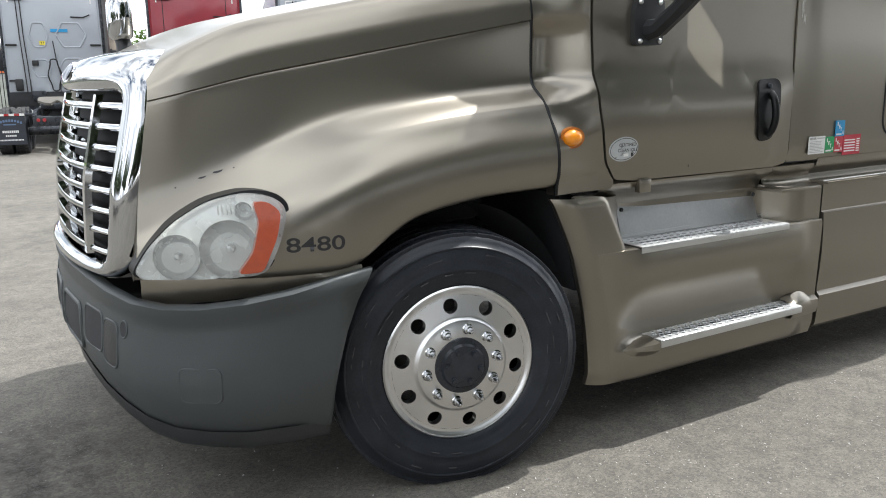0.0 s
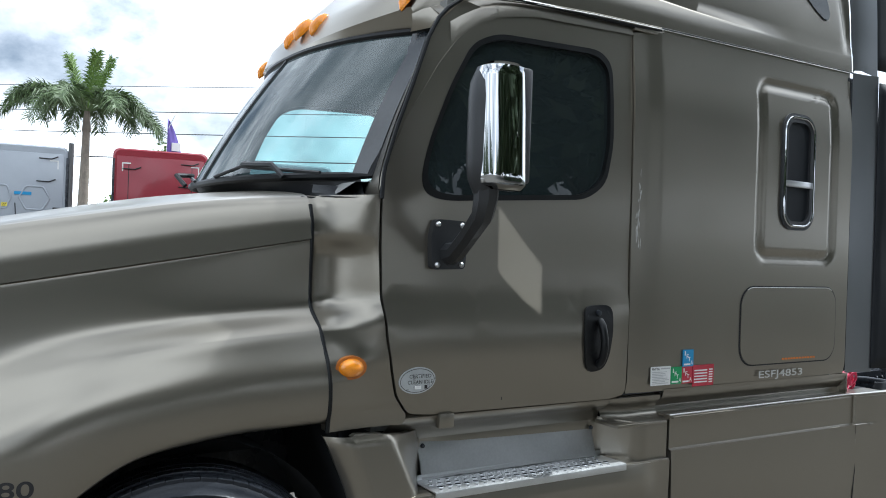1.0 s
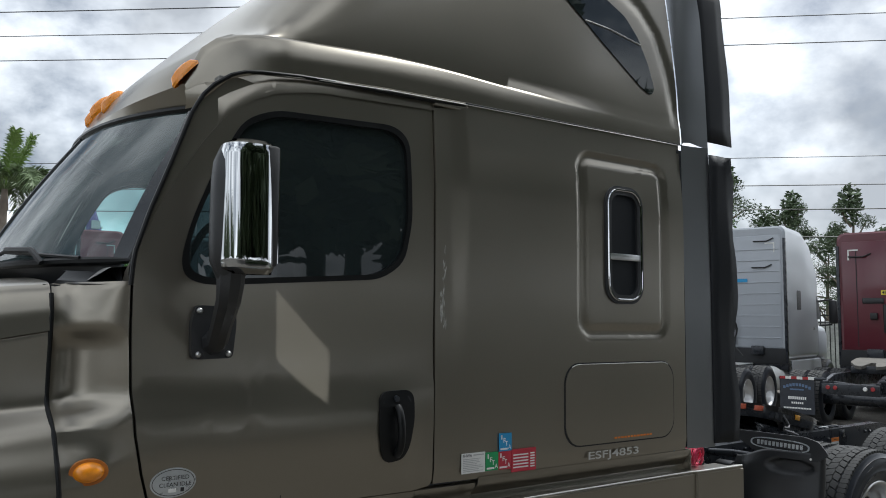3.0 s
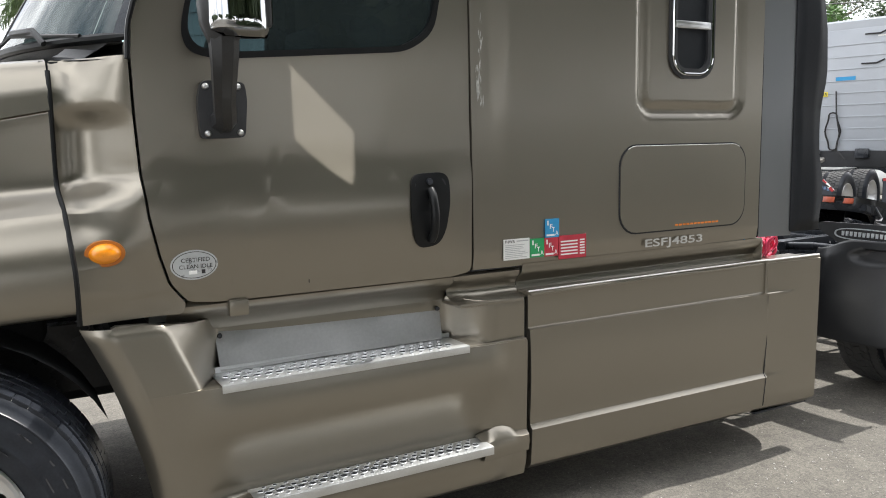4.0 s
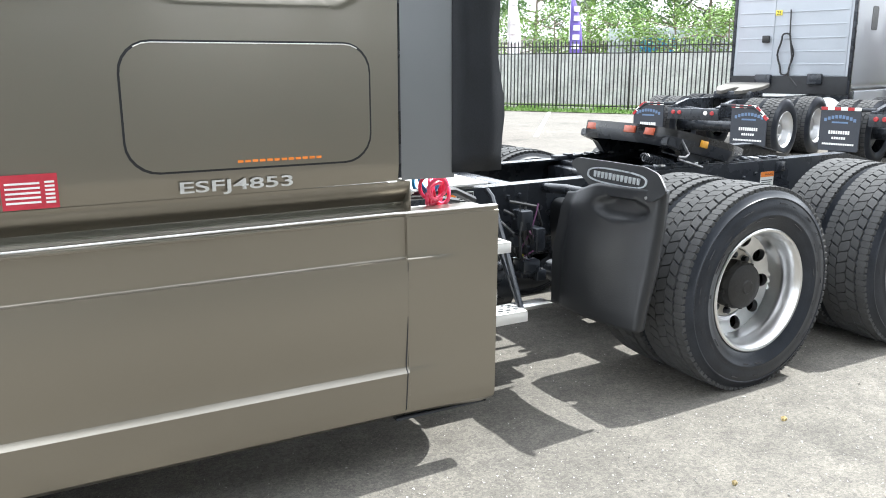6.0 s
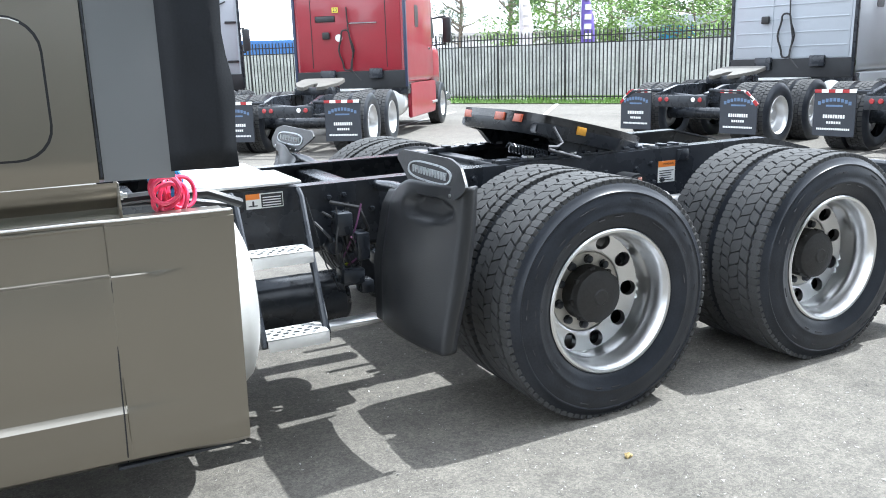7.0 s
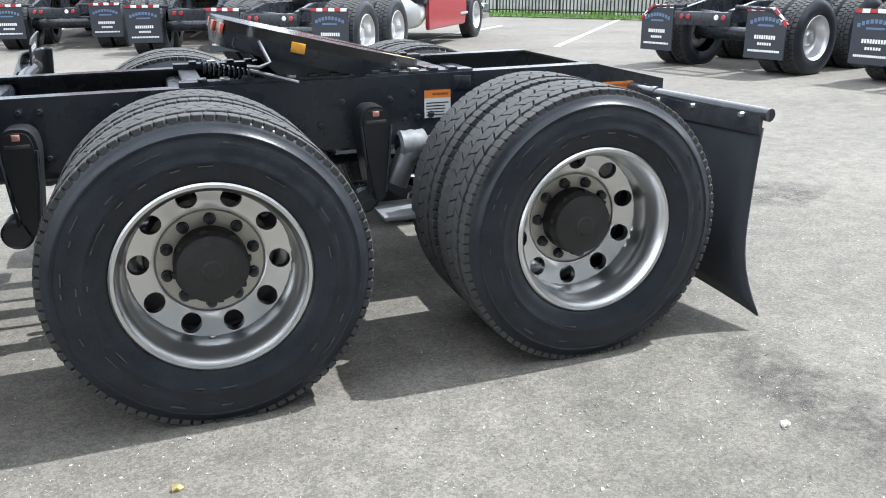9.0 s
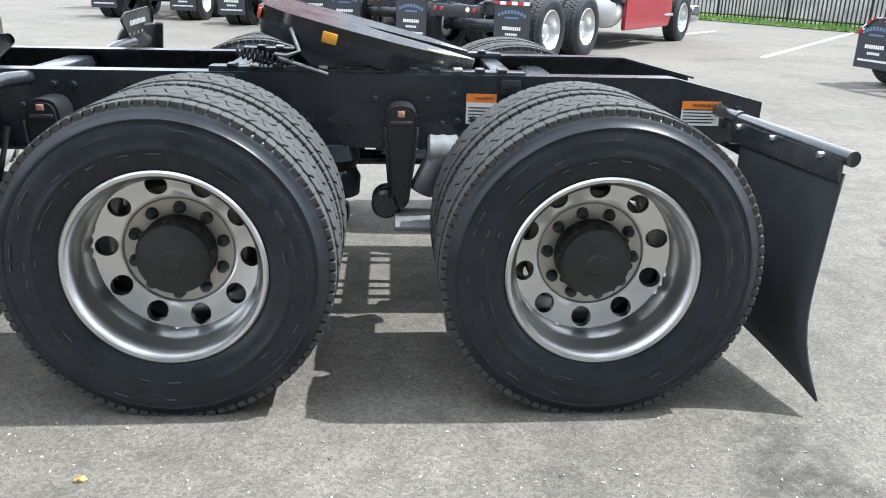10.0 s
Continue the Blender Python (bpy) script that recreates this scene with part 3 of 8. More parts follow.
def on_bumper(loop, way, proud):
    """Lays a loop of points on the bumper, looking along way."""
    out = []
    for p in loop:
        hit = BUMPER_SKIN.ray_cast(Vector(p) - Vector(way) * 3, Vector(way))[0]
        out.append((hit if hit else Vector(p)) - Vector(way) * proud)
    return out


for side in (1, -1):
    def far(y):
        return y if side > 0 else 2 * YC - y
    # dark sheets laid on the skin paint the shade inside a fog lamp opening with a divider, an intake and a tow hole; a
    # stepped pocket is outlined
    for name, loop, way, mat, rim in (
            ("fog_lamp_pocket", [(0, far(u), v) for u, v in rounded(0.20, 0.60, 0.40, 0.745, 0.03)], (1, 0, 0), DARK, 0.005),
            ("fog_lamp_pocket", [(0, far(u), v) for u, v in rounded(0.075, 0.57, 0.185, 0.735, 0.03)], (1, 0, 0), PLASTIC, 0.005),
            ("air_intake", [(0, far(u), v) for u, v in rounded(0.46, 0.55, 0.78, 0.72, 0.035)], (1, 0, 0), DARK, 0.010),
            ("tow_hole", [(0, far(0.035 + 0.022 * math.cos(a)), 0.722 + 0.030 * math.sin(a)) for a in [math.tau * n / 16 for n in range(16)]], (1, 0, 0), DARK, 0.004),
            ("step_pocket", [(u, far(-0.5), v) for u, v in rounded(-0.50, 0.505, -0.385, 0.625, 0.02)], (0, 1 if side > 0 else -1, 0), GREYPLASTIC, 0.004)):
        across = way[0] == 0
        bm = sheet([(p[0] if across else p[1], p[2]) for p in loop], loop[0][1] if across else 0.0, (), 0.03, 0.0, "y" if across else "x")
        for v in bm.verts:
            v.co = on_bumper([v.co.copy()], way, 0.0025)[0]
        pocket = part(name, bm, mat, bumper)
        edge = on_bumper(loop, way, 0.0)
        part("pocket_rim", tube(edge, rim, 8, True), GREYPLASTIC, bumper)
# painted filler between headlight and bumper
plan2 = [(0.12, -0.338), (0.03, -0.325), (-0.05, -0.30), (-0.2, -0.25), (-0.35, -0.17), (-0.48, -0.09), (-0.56, -0.02)]
fill = loft([[(x, y + 0.03, line([(-0.56, 0.80), (-0.05, 0.85), (0.12, 0.87)], x)), (x, y + 0.012, line([(-0.56, 0.87), (-0.05, 0.885)], x)), (x, y + 0.022, 0.922)] for x, y in plan2])
both("headlight_filler", fill, PAINT)

# cowl between hood and door
seam_f = [(0.957, 1.935), (0.952, 1.53), (0.960, 1.475), (0.966, 1.43), (0.977, 1.25), (0.980, 1.085)]
seam_d = [(1.178, 1.945), (1.18, 1.77), (1.188, 1.556), (1.200, 1.42), (1.222, 1.30), (1.255, 1.19), (1.31, 1.118)]


def door_y(x, z):
    k = table([(1.10, -0.288), (1.18, -0.308), (1.34, -0.330), (1.46, -0.324), (1.585, -0.288), (1.75, -0.283), (2.0, -0.284), (2.35, -0.278), (2.79, -0.255)], z)
    k = lerp(k, max(k, -0.302), ease((x - 2.15) / 0.3))
    return k + 0.012 * ease((1.5 - x) / 0.35)


def cowl_y(x, z):
    """A hollow column between the hood's rear edge and the door's front edge."""
    front = line([(1.085, 0.980), (1.25, 0.977), (1.43, 0.966), (1.475, 0.960), (1.53, 0.952), (1.935, 0.957)], z)
    rear = line([(1.085, 1.31), (1.118, 1.31), (1.19, 1.255), (1.30, 1.222), (1.42, 1.20), (1.556, 1.188), (1.77, 1.18), (1.945, 1.178)], z)
    s = min(max((x - front) / (rear - front), 0.0), 1.0)
    a, b = hood_out(0.95, z) + 0.018, door_y(rear, max(z, 1.15)) + 0.004
    hollow = table([(1.08, 0.016), (1.30, 0.010), (1.47, 0.012), (1.56, 0.054), (1.715, 0.056), (1.80, 0.010), (1.94, 0.012)], z)
    return lerp(a, b, ease(s)) + hollow * math.sin(math.pi * s) ** 0.8


cowl_line = soften(seam_f[::-1] + [(p[0] + 0.003, p[1]) for p in seam_d] + [(1.30, 1.085)], 0.012, 2)
both("hood_seam", tube([(line([(1.085, 0.976), (1.25, 0.974), (1.43, 0.962), (1.475, 0.957), (1.53, 0.949), (1.935, 0.953)], z), hood_out(0.95, z) + 0.004, z) for z in [1.09 + 0.0425 * i for i in range(20)]], 0.0085, 8), GASKET)
both("cowl", sheet(cowl_line, cowl_y, (), 0.016, 0.05), PAINT, "body-coloured cowl panel", smooth=30)
part("marker_lamp", lathe([(0.0, -0.03), (0.02, -0.027), (0.034, -0.016), (0.04, 0.0), (0.04, 0.01)], 28, "y", (0, 0, 0)), AMBER, truck, "glowing orange side marker lamp", at=Matrix.Translation((1.066, cowl_y(1.066, 1.312) - 0.002, 1.312)) @ Matrix.Diagonal((1.28, 1, 0.88, 1)))
part("lamp_gasket", lathe([(0.036, -0.004), (0.048, -0.004), (0.05, 0.01)], 28, "y", (0, 0, 0)), material("lamp_rim", (0.5, 0.16, 0.02), 0.4), truck, at=Matrix.Translation((1.066, cowl_y(1.066, 1.312) - 0.002, 1.312)) @ Matrix.Diagonal((1.28, 1, 0.88, 1)))


# doors
door_line = [(1.19, 1.945), (1.192, 1.77), (1.20, 1.556), (1.212, 1.42), (1.234, 1.30), (1.267, 1.19), (1.322, 1.122), (1.42, 1.112), (2.36, 1.108), (2.445, 1.122), (2.455, 1.6), (2.456, 2.765), (2.44, 2.775), (1.88, 2.752), (1.70, 2.715), (1.60, 2.668), (1.50, 2.58), (1.417, 2.474), (1.276, 2.238), (1.2, 2.06)]
window_line = soften([(1.352, 2.03), (1.385, 2.17), (1.473, 2.394), (1.575, 2.575), (1.70, 2.632), (2.25, 2.655), (2.325, 2.60), (2.335, 2.25), (2.295, 2.07), (2.18, 1.995), (1.825, 1.97), (1.46, 1.945), (1.375, 1.965)], 0.06, 4)
near_doors = []
for side in (1, -1):
    bm = sheet(soften(door_line, 0.02, 2), door_y, (window_line,), 0.07, 0.035)
    glass = sheet(window_line, lambda x, z: door_y(x, z) + 0.016, (), 0.15, 0.0)
    seal_out = [(1.86 + (u - 1.86) * 1.012, 2.3 + (v - 2.3) * 1.018) for u, v in window_line]
    seal_in = [(1.86 + (u - 1.86) * 0.968, 2.3 + (v - 2.3) * 0.95) for u, v in window_line]
    seal = sheet(seal_out, lambda x, z: door_y(x, z) - 0.004, (seal_in,), 0.2, 0.022)
    grip = [(2.158, 1.37), (2.164, 1.50), (2.19, 1.528), (2.31, 1.532), (2.338, 1.51), (2.342, 1.41), (2.318, 1.30), (2.285, 1.248), (2.20, 1.238), (2.172, 1.28)]
    base = sheet(soften(grip, 0.03, 3), lambda x, z: door_y(x, z) - 0.010, (), 0.05, 0.014)
    cup = sheet([(2.25 + (u - 2.25) * 0.84, 1.385 + (v - 1.385) * 0.88) for u, v in soften(grip, 0.03, 3)], lambda x, z: door_y(x, z) - 0.012 + 0.006 * math.cos((x - 2.25) * 15), (), 0.03, 0.004)
    pull = bmesh.new()
    add_tube(pull, [(2.247, door_y(2.247, z) - 0.012 - 0.032 * math.sin(math.pi * min(max((z - 1.27) / 0.195, 0), 1)) ** 0.5, z) for z in [1.27 + 0.195 * i / 10 for i in range(11)]], 0.017, 10)
    lock = lathe([(0.0, -0.008), (0.012, -0.006), (0.014, 0.01)], 16, "y", (2.247, door_y(2.247, 1.497) - 0.012, 1.497))
    inner = sheet(soften(door_line, 0.02, 2), lambda x, z: door_y(x, z) + 0.075, (window_line,), 0.3, 0.0)
    made = [bm, glass, seal, base, cup, pull, lock, inner]
    if side < 0:
        made = [mirrored(b, YC) for b in made]
        door = far_door = part("door", made[0], PAINT, truck, "closed cab door with tinted window")
    else:
        door = near_door = part("door", made[0], PAINT, truck, "closed cab door with tinted window")
    part("window_glass", made[1], TINTED if side > 0 else WINDSCREEN, door, "dark tinted glass")
    part("window_seal", made[2], GASKET, door)
    handle = part("handle", made[3], GASKET, door, "recessed black door handle")
    part("handle_cup", made[4], DARK, door)
    part("handle_pull", made[5], GASKET, door)
    part("lock", made[6], BLACKPAINT, door)
    part("door_lining", made[7], CABIN, door)

for x0, x1, y0 in ((0.93, 1.06, -0.12), (1.15, 1.30, -0.20), (2.43, 2.49, -0.215)):
    both("door_jamb", box((x0, y0, 1.12), (x1, y0 + 0.03, 1.93 if x1 < 2 else 2.76)), DARK)

# sill strip under the door and the jamb behind it
sill = loft([[(x, -0.262, 1.120), (x, -0.284, 1.104), (x, -0.278, 1.085), (x, -0.25, 1.062), (x, -0.215, 1.04), (x, -0.20, 1.0)] for x in (1.25, 1.6, 2.0, 2.37)])
both("door_sill", sill, PAINT)
cove = loft([[(x, -0.262, 1.120), (x, -0.284, 1.104), (x, -0.282, 1.088), (x, -0.262 + b, 1.068), (x, -0.250 + b, 1.045), (x, -0.258 + b, 1.018), (x, -0.285 + b, 1.002), (x, -0.345 + b, 0.999)] for x, b in ((2.37, 0.035), (2.42, 0.02), (2.48, 0.0), (2.6, 0.0), (2.694, 0.0))])
both("door_sill", cove, PAINT, smooth=60)
part("door_check", box((1.455, -0.302, 1.055), (1.525, -0.27, 1.115), 0.006), PAINT, truck)

# sleeper side
def sleeper_y(x, z):
    high = line([(2.46, -0.289), (2.55, -0.290), (2.63, -0.303), (4.19, -0.305)], x)
    low = table([(2.46, -0.296), (2.70, -0.303), (4.19, -0.305)], x)
    k = lerp(low, high, ease((z - 1.45) / 0.7))
    return k + table([(1.11, 0.012), (1.2, 0.0), (2.4, 0.0), (2.84, 0.028)], z)


SW_OUT, SW_GLASS = rounded(3.36, 1.765, 4.035, 2.70, 0.10), rounded(3.53, 1.935, 3.79, 2.525, 0.085)
sleeper_line = [(2.460, 1.122), (4.155, 1.134), (4.161, 2.838), (2.66, 2.816), (2.64, 2.80), (2.460, 2.775)]
SURROUND = rounded(3.415, 1.83, 3.985, 2.645, 0.085)


def sleeper_press(x, z):
    """Sleeper wall with its pressed window surround."""
    u, v = abs(x - 3.675), abs(z - 2.222)
    d = max(u - (0.3475 - 0.10), 0), max(v - (0.48 - 0.10), 0)
    r = 0.10 - math.hypot(*d) if max(d) > 0 else min(0.3475 - u, 0.48 - v)
    return sleeper_y(x, z) + 0.016 * ease(r / 0.02) - 0.016 * ease((r - 0.042) / 0.02)


sleeper = part("sleeper", sheet(sleeper_line, sleeper_press, (SW_GLASS,), 0.017, 0.04), PAINT, truck, "sleeper wall with pressed window surround", smooth=45)
part("sleeper", mirrored(sheet(sleeper_line, sleeper_y, (), 0.2, 0.04), YC), PAINT, truck)
sw = part("sleeper_window", sheet(rounded(3.515, 1.92, 3.805, 2.54, 0.10), lambda x, z: sleeper_y(x, z) - 0.010, (rounded(3.562, 1.967, 3.758, 2.493, 0.06),), 0.2, 0.025), PLASTIC, truck, "small sleeper window in a black gasket")
part("chrome_ring", tube([(u, sleeper_y(u, v) - 0.012, v) for u, v in rounded(3.536, 1.941, 3.784, 2.519, 0.083, 8)], 0.0075, 8, True), CHROME, sw)
part("window_glass", sheet(SW_GLASS, lambda x, z: sleeper_y(x, z) + 0.004, (), 0.3, 0.0), material("dark_screen_mesh", (0.012, 0.014, 0.017), 0.55, 0, 0.3, 40, 0.2, 300, spec=0.2), sw)
part("window_bar", box((3.545, -0.316, 2.148), (3.775, -0.302, 2.182), 0.004), ALLOY, sw)

random.seed(12)
SCRAPE = material("scraped_bare_paint", (0.55, 0.54, 0.50), 0.45, 0.3, 0.3, 60)
bm = bmesh.new()
trail = [(2.16, 2.512), (2.03, 2.508), (1.93, 2.500), (1.87, 2.494), (1.83, 2.497), (1.765, 2.513)]
for k in range(46):
    z = random.choice((random.uniform(1.77, 2.15), random.uniform(1.80, 1.96)))
    x = line(trail[::-1], z) + random.gauss(0, 0.006)
    h, w, tilt = random.uniform(0.008, 0.034), random.uniform(0.0008, 0.0026), random.gauss(0, 0.004)
    bm.faces.new([bm.verts.new((x + dx, sleeper_y(x, z) - 0.0012, z + dz)) for dx, dz in ((tilt, -h), (w, -h * 0.2), (-tilt, h), (-w, h * 0.3))])
part("scrape_marks", bm, SCRAPE, sleeper, "pale scrape marks in the paint")["kind"] = "stuff"

STORE = rounded(3.225, 1.212, 4.049, 1.622, 0.10)
inset = lambda pts, d: [(3.637 + (u - 3.637) * (1 - d / 0.412), 1.417 + (v - 1.417) * (1 - d / 0.205)) for u, v in pts]
part("hatch_gap", sheet(STORE, lambda x, z: sleeper_y(x, z) - 0.0025, (), 0.2, 0.002), DARK, truck)
hatch = part("storage_hatch", sheet(inset(STORE, 0.007), lambda x, z: sleeper_y(x, z) - 0.0055, (), 0.2, 0.006), PAINT, truck, "closed luggage hatch with rounded corners")

top_edge = [p for p in STORE if p[1] > 1.60]
# pale strip paints the highlight on the hatch's upper edge
part("hatch_lip", tube([(u, sleeper_y(u, v) - 0.006, v - 0.008) for u, v in sorted(top_edge)], 0.0018, 6), GLINTEDGE, hatch)

# cove below the sleeper
cove = loft([[(x, -0.296, 1.13), (x, -0.288, 1.095), (x, -0.258, 1.07), (x, -0.240, 1.045), (x, -0.245, 1.02), (x, -0.26, 1.0)] for x in (2.703, 3.2, 3.7, 4.204)])
both("sleeper_sill", cove, PAINT)
both("sill_cap", box((4.200, -0.294, 1.0), (4.209, -0.19, 1.128), 0.003), PAINT)
both("sill_bolt", lathe([(0.0, 4.209), (0.014, 4.209), (0.014, 4.217), (0.008, 4.218), (0.008, 4.230), (0.0, 4.230)], 8, "x", (0, -0.272, 1.085)), ALLOY)
both("hinge_backing", box((4.14, -0.278, 1.14), (4.20, -0.262, 2.81)), DARK)
part("seam_strip", box((2.40, -0.288, 1.1195), (2.70, -0.25, 1.1235)), DARK, truck)

# rear extender panels and rubber flaps
EXT = [(2.82, -0.29), (3.19, -0.277), (3.55, -0.257), (3.85, -0.238), (4.04, -0.169), (4.10, -0.08), (4.16, 0.3)]
ext = loft([[(x, y, 1.135), (x, y, 2.0), (x, y + 0.01, 2.84)] for x, y in ((4.169, -0.298), (4.27, -0.312), (4.37, -0.335))])
both("side_extender", ext, EXTGREY, "grey painted side extender")
both("extender_hinge", tube([(4.163, -0.299, 1.15), (4.164, -0.299, 2.0), (4.165, -0.287, 2.8)], 0.004, 6), BLACKPAINT)
flap_rows = []
for i in range(25):
    z = lerp(1.155, 2.80, i / 24)
    w = 4.562 + 0.018 * math.sin(z * 9 + 2.87) * ease((z - 1.2) / 0.5) + 0.004 * math.sin(z * 23 + 1) - (0.03 if z > 2.7 else 0)
    flap_rows.append([(4.36, -0.334, z), (4.43, -0.341 + 0.004 * math.sin(z * 11), z), (4.50, -0.348 + 0.012 * math.sin(z * 7 + 2), z), (w, -0.353 + 0.012 * math.sin(z * 8), z)])
bm = loft(flap_rows)
SIDEFLAP = material("black_flap_rubber", (0.010, 0.0115, 0.0145), 0.6, 0.0, 0.3, 9, 0.15, 150, spec=0.3)
both("extender_flap", bm, SIDEFLAP, "ragged black rubber flap")
flap_rows = [[(4.37, line(EXT, z) + 0.01, z), (4.47, line(EXT, z) + 0.002, z), (4.57, line(EXT, z), z), (lerp(4.665, 4.645, (z - 2.9) / 1.0), line(EXT, z) + 0.005 * math.sin(z * 9), z)] for z in [2.895 + 0.1 * i for i in range(11)]]
both("roof_flap", loft(flap_rows), SIDEFLAP)
for o in truck.children:
    if o.name.startswith(("extender_flap", "roof_flap")):
        sk = o.modifiers.new("skin", "SOLIDIFY")
        sk.thickness = 0.006

# raised roof
ROOF_TOP = [(1.24, 2.69), (1.30, 2.80), (1.45, 2.97), (1.7, 3.22), (1.95, 3.45), (2.2, 3.67), (2.5, 3.90), (2.8, 4.02), (3.2, 4.06), (4.2, 4.09)]
SEAM = [(1.30, 2.60), (1.393, 2.63), (1.506, 2.742), (1.616, 2.778), (1.83, 2.797), (2.2, 2.815), (2.63, 2.824), (4.19, 2.846)]


arc = [(2.50, 3.37), (2.7, 3.49), (2.9, 3.60), (3.15, 3.69), (3.4, 3.735), (3.6, 3.745), (3.78, 3.715), (3.95, 3.62), (4.06, 3.48), (4.13, 3.25), (4.165, 3.0)]
ARC = [(lerp(p[0], q[0], k / 12), lerp(p[1], q[1], k / 12)) for p, q in zip(arc, arc[1:]) for k in range(12)]


def roof_row(x, groove=False):
    """Half of the roof at a place along the truck: (x, y, z) from the seam to the ridge."""
    bow = curve([(1.24, 0.26), (1.6, 0.18), (2.0, 0.08), (2.5, 0.014), (2.9, 0.0), (3.3, 0.0)], x)
    top = curve(ROOF_TOP, x)
    seam = line(SEAM, x + bow * 0.9)
    edge = curve([(1.24, -0.055), (1.35, -0.16), (1.45, -0.225), (1.6, -0.25), (4.2, -0.272)], x)
    flat = curve([(1.24, 0.03), (1.27, 0.10), (1.30, 0.15), (1.36, 0.172), (1.45, 0.172), (1.7, 0.168), (2.1, 0.168), (2.5, 0.158), (3.0, 0.125), (3.6, 0.10), (4.2, 0.09)], x)
    lean = 0.115 * ease((x - 1.15) / 0.6) * (1 - ease((x - 1.4) / 2.3))
    rim = 1 - ease((x - 1.9) / 1.1)
    pts = [(edge, seam), (edge - 0.004 * rim, seam + flat * 0.35), (edge + 0.003, seam + flat * 0.85), (edge + 0.004 + 0.002 * rim + lean * 0.28, seam + flat * 0.97), (edge + 0.005 + 0.007 * rim + lean, seam + flat * 1.06)]
    rise = top - seam - flat * 1.06
    sy = edge + 0.005 + 0.007 * rim + lean
    e = curve([(1.24, 0.7), (1.5, 1.3), (1.8, 2.4), (2.1, 3.6), (2.5, 4.8), (3.2, 5.2), (4.2, 5.2)], x)
    steps = [j / 84 for j in range(1, 43)] + [j / 28 for j in range(15, 29)]
    for a in steps:
        y = lerp(sy, YC, a ** (1.0 + e * 0.46))
        up = 1 - (1 - a) ** (1.0 + e * 0.68)
        z = seam + flat * 1.06 + rise * up
        y += (0.02 * ease((x - 1.24) / 0.7) + 0.155 * ease((x - 1.5) / 1.5)) * up ** 1.4 * (1 - a)
        if groove and x > 2.3:
            d = min(math.hypot(x - p, z - q) for p, q in ARC)
            y += 0.017 * math.exp(-(d / 0.030) ** 2) * ease((x - 2.45) / 0.5)
        pts.append((y, z))
    out = []
    for y, z in pts:
        k = min(abs(y - YC) / 1.05, 1.0)
        out.append((x + bow * k ** 2.4, y, z))
    return out


rx = [1.24, 1.26, 1.29, 1.33, 1.38] + [1.45 + 0.0228 * k for k in range(120)] + [4.186]
rows = []
for x in rx:
    half = roof_row(x, True)
    rows.append(half + [(a, 2 * YC - b, c) for a, b, c in half[-2::-1]])
roof = part("roof", loft(rows), PAINT, truck, "tall raised sleeper roof", smooth=60)


def extended(x, k):
    out = []
    for _, y, z in rows[-1]:
        near = y <= YC
        v = y if near else 2 * YC - y
        v = lerp(v, min(v, line(EXT, z)), k)
        out.append((x if k < 1 else x - 0.06 * ease((z - 3.6) / 0.5), v if near else 2 * YC - v, z + 0.02 * math.sin(math.pi * k)))
    return out


rows2 = [extended(4.196, 0.0), extended(4.21, 0.25), extended(4.26, 0.6), extended(4.33, 0.85), extended(4.42, 1.0)]
part("roof_extender", loft(rows2), EXTGREY, truck, "grey roof rear extender", smooth=60)
part("roof_back", loft([rows[-1], [(4.19, YC, 3.3)] * len(rows[-1])]), DARK, truck)


strip = []
for k in range(22):
    x = lerp(1.47, 2.46, k / 21)
    e = min((roof_row(lerp(1.24, 2.5, j / 60))[0] for j in range(61)), key=lambda p: abs(p[0] - x))
    top = line([(1.30, 2.28), (1.417, 2.474), (1.50, 2.58), (1.60, 2.668), (1.70, 2.715), (1.88, 2.752), (2.44, 2.775)], x)
    strip.append([(x, -0.262, top - 0.012), (x, -0.258, lerp(top, e[2], 0.5)), (x, e[1] + 0.004, e[2] + 0.004)])
both("cant_rail", loft(strip), PAINT, smooth=70)


def roof_side(x, z):
    half = roof_row(x)
    for (a0, y0, z0), (a1, y1, z1) in zip(half, half[1:]):
        if z0 <= z <= z1:
            return lerp(y0, y1, (z - z0) / (z1 - z0))
    return half[-1][1]


tri = soften([(3.32, 3.56), (3.49, 3.622), (3.66, 3.605), (3.80, 3.535), (3.89, 3.425), (3.955, 3.265), (3.985, 3.135), (3.95, 3.095), (3.86, 3.14), (3.60, 3.33)], 0.03, 3)
both("roof_window", sheet(tri, lambda x, z: roof_side(x, z) - 0.006, (), 0.08, 0.012), TINTED, "dark triangular roof window")
both("roof_window_dark", sheet(tri, lambda x, z: roof_side(x, z) - 0.002, (), 0.08, 0.004), DARK)
both("window_split", tube([(x, roof_side(x, z) - 0.008, z) for x, z in ((3.475, 3.435), (3.65, 3.425), (3.90, 3.385))], 0.005, 6), ALLOY)
both("drip_rail", tube([(x, line([(1.3, -0.245), (1.5, -0.262), (4.2, -0.278)], x) - 0.002, line(SEAM, x) - 0.006) for x in (1.40, 1.45, 1.506, 1.56, 1.616, 1.72, 1.83, 2.0, 2.2, 2.63)], 0.008, 8), PAINT)
part("seam_line", tube([(x, -0.279, line(SEAM, x) - 0.004) for x in (2.63, 3.1, 3.6, 4.19)], 0.004, 6), DARK, truck)
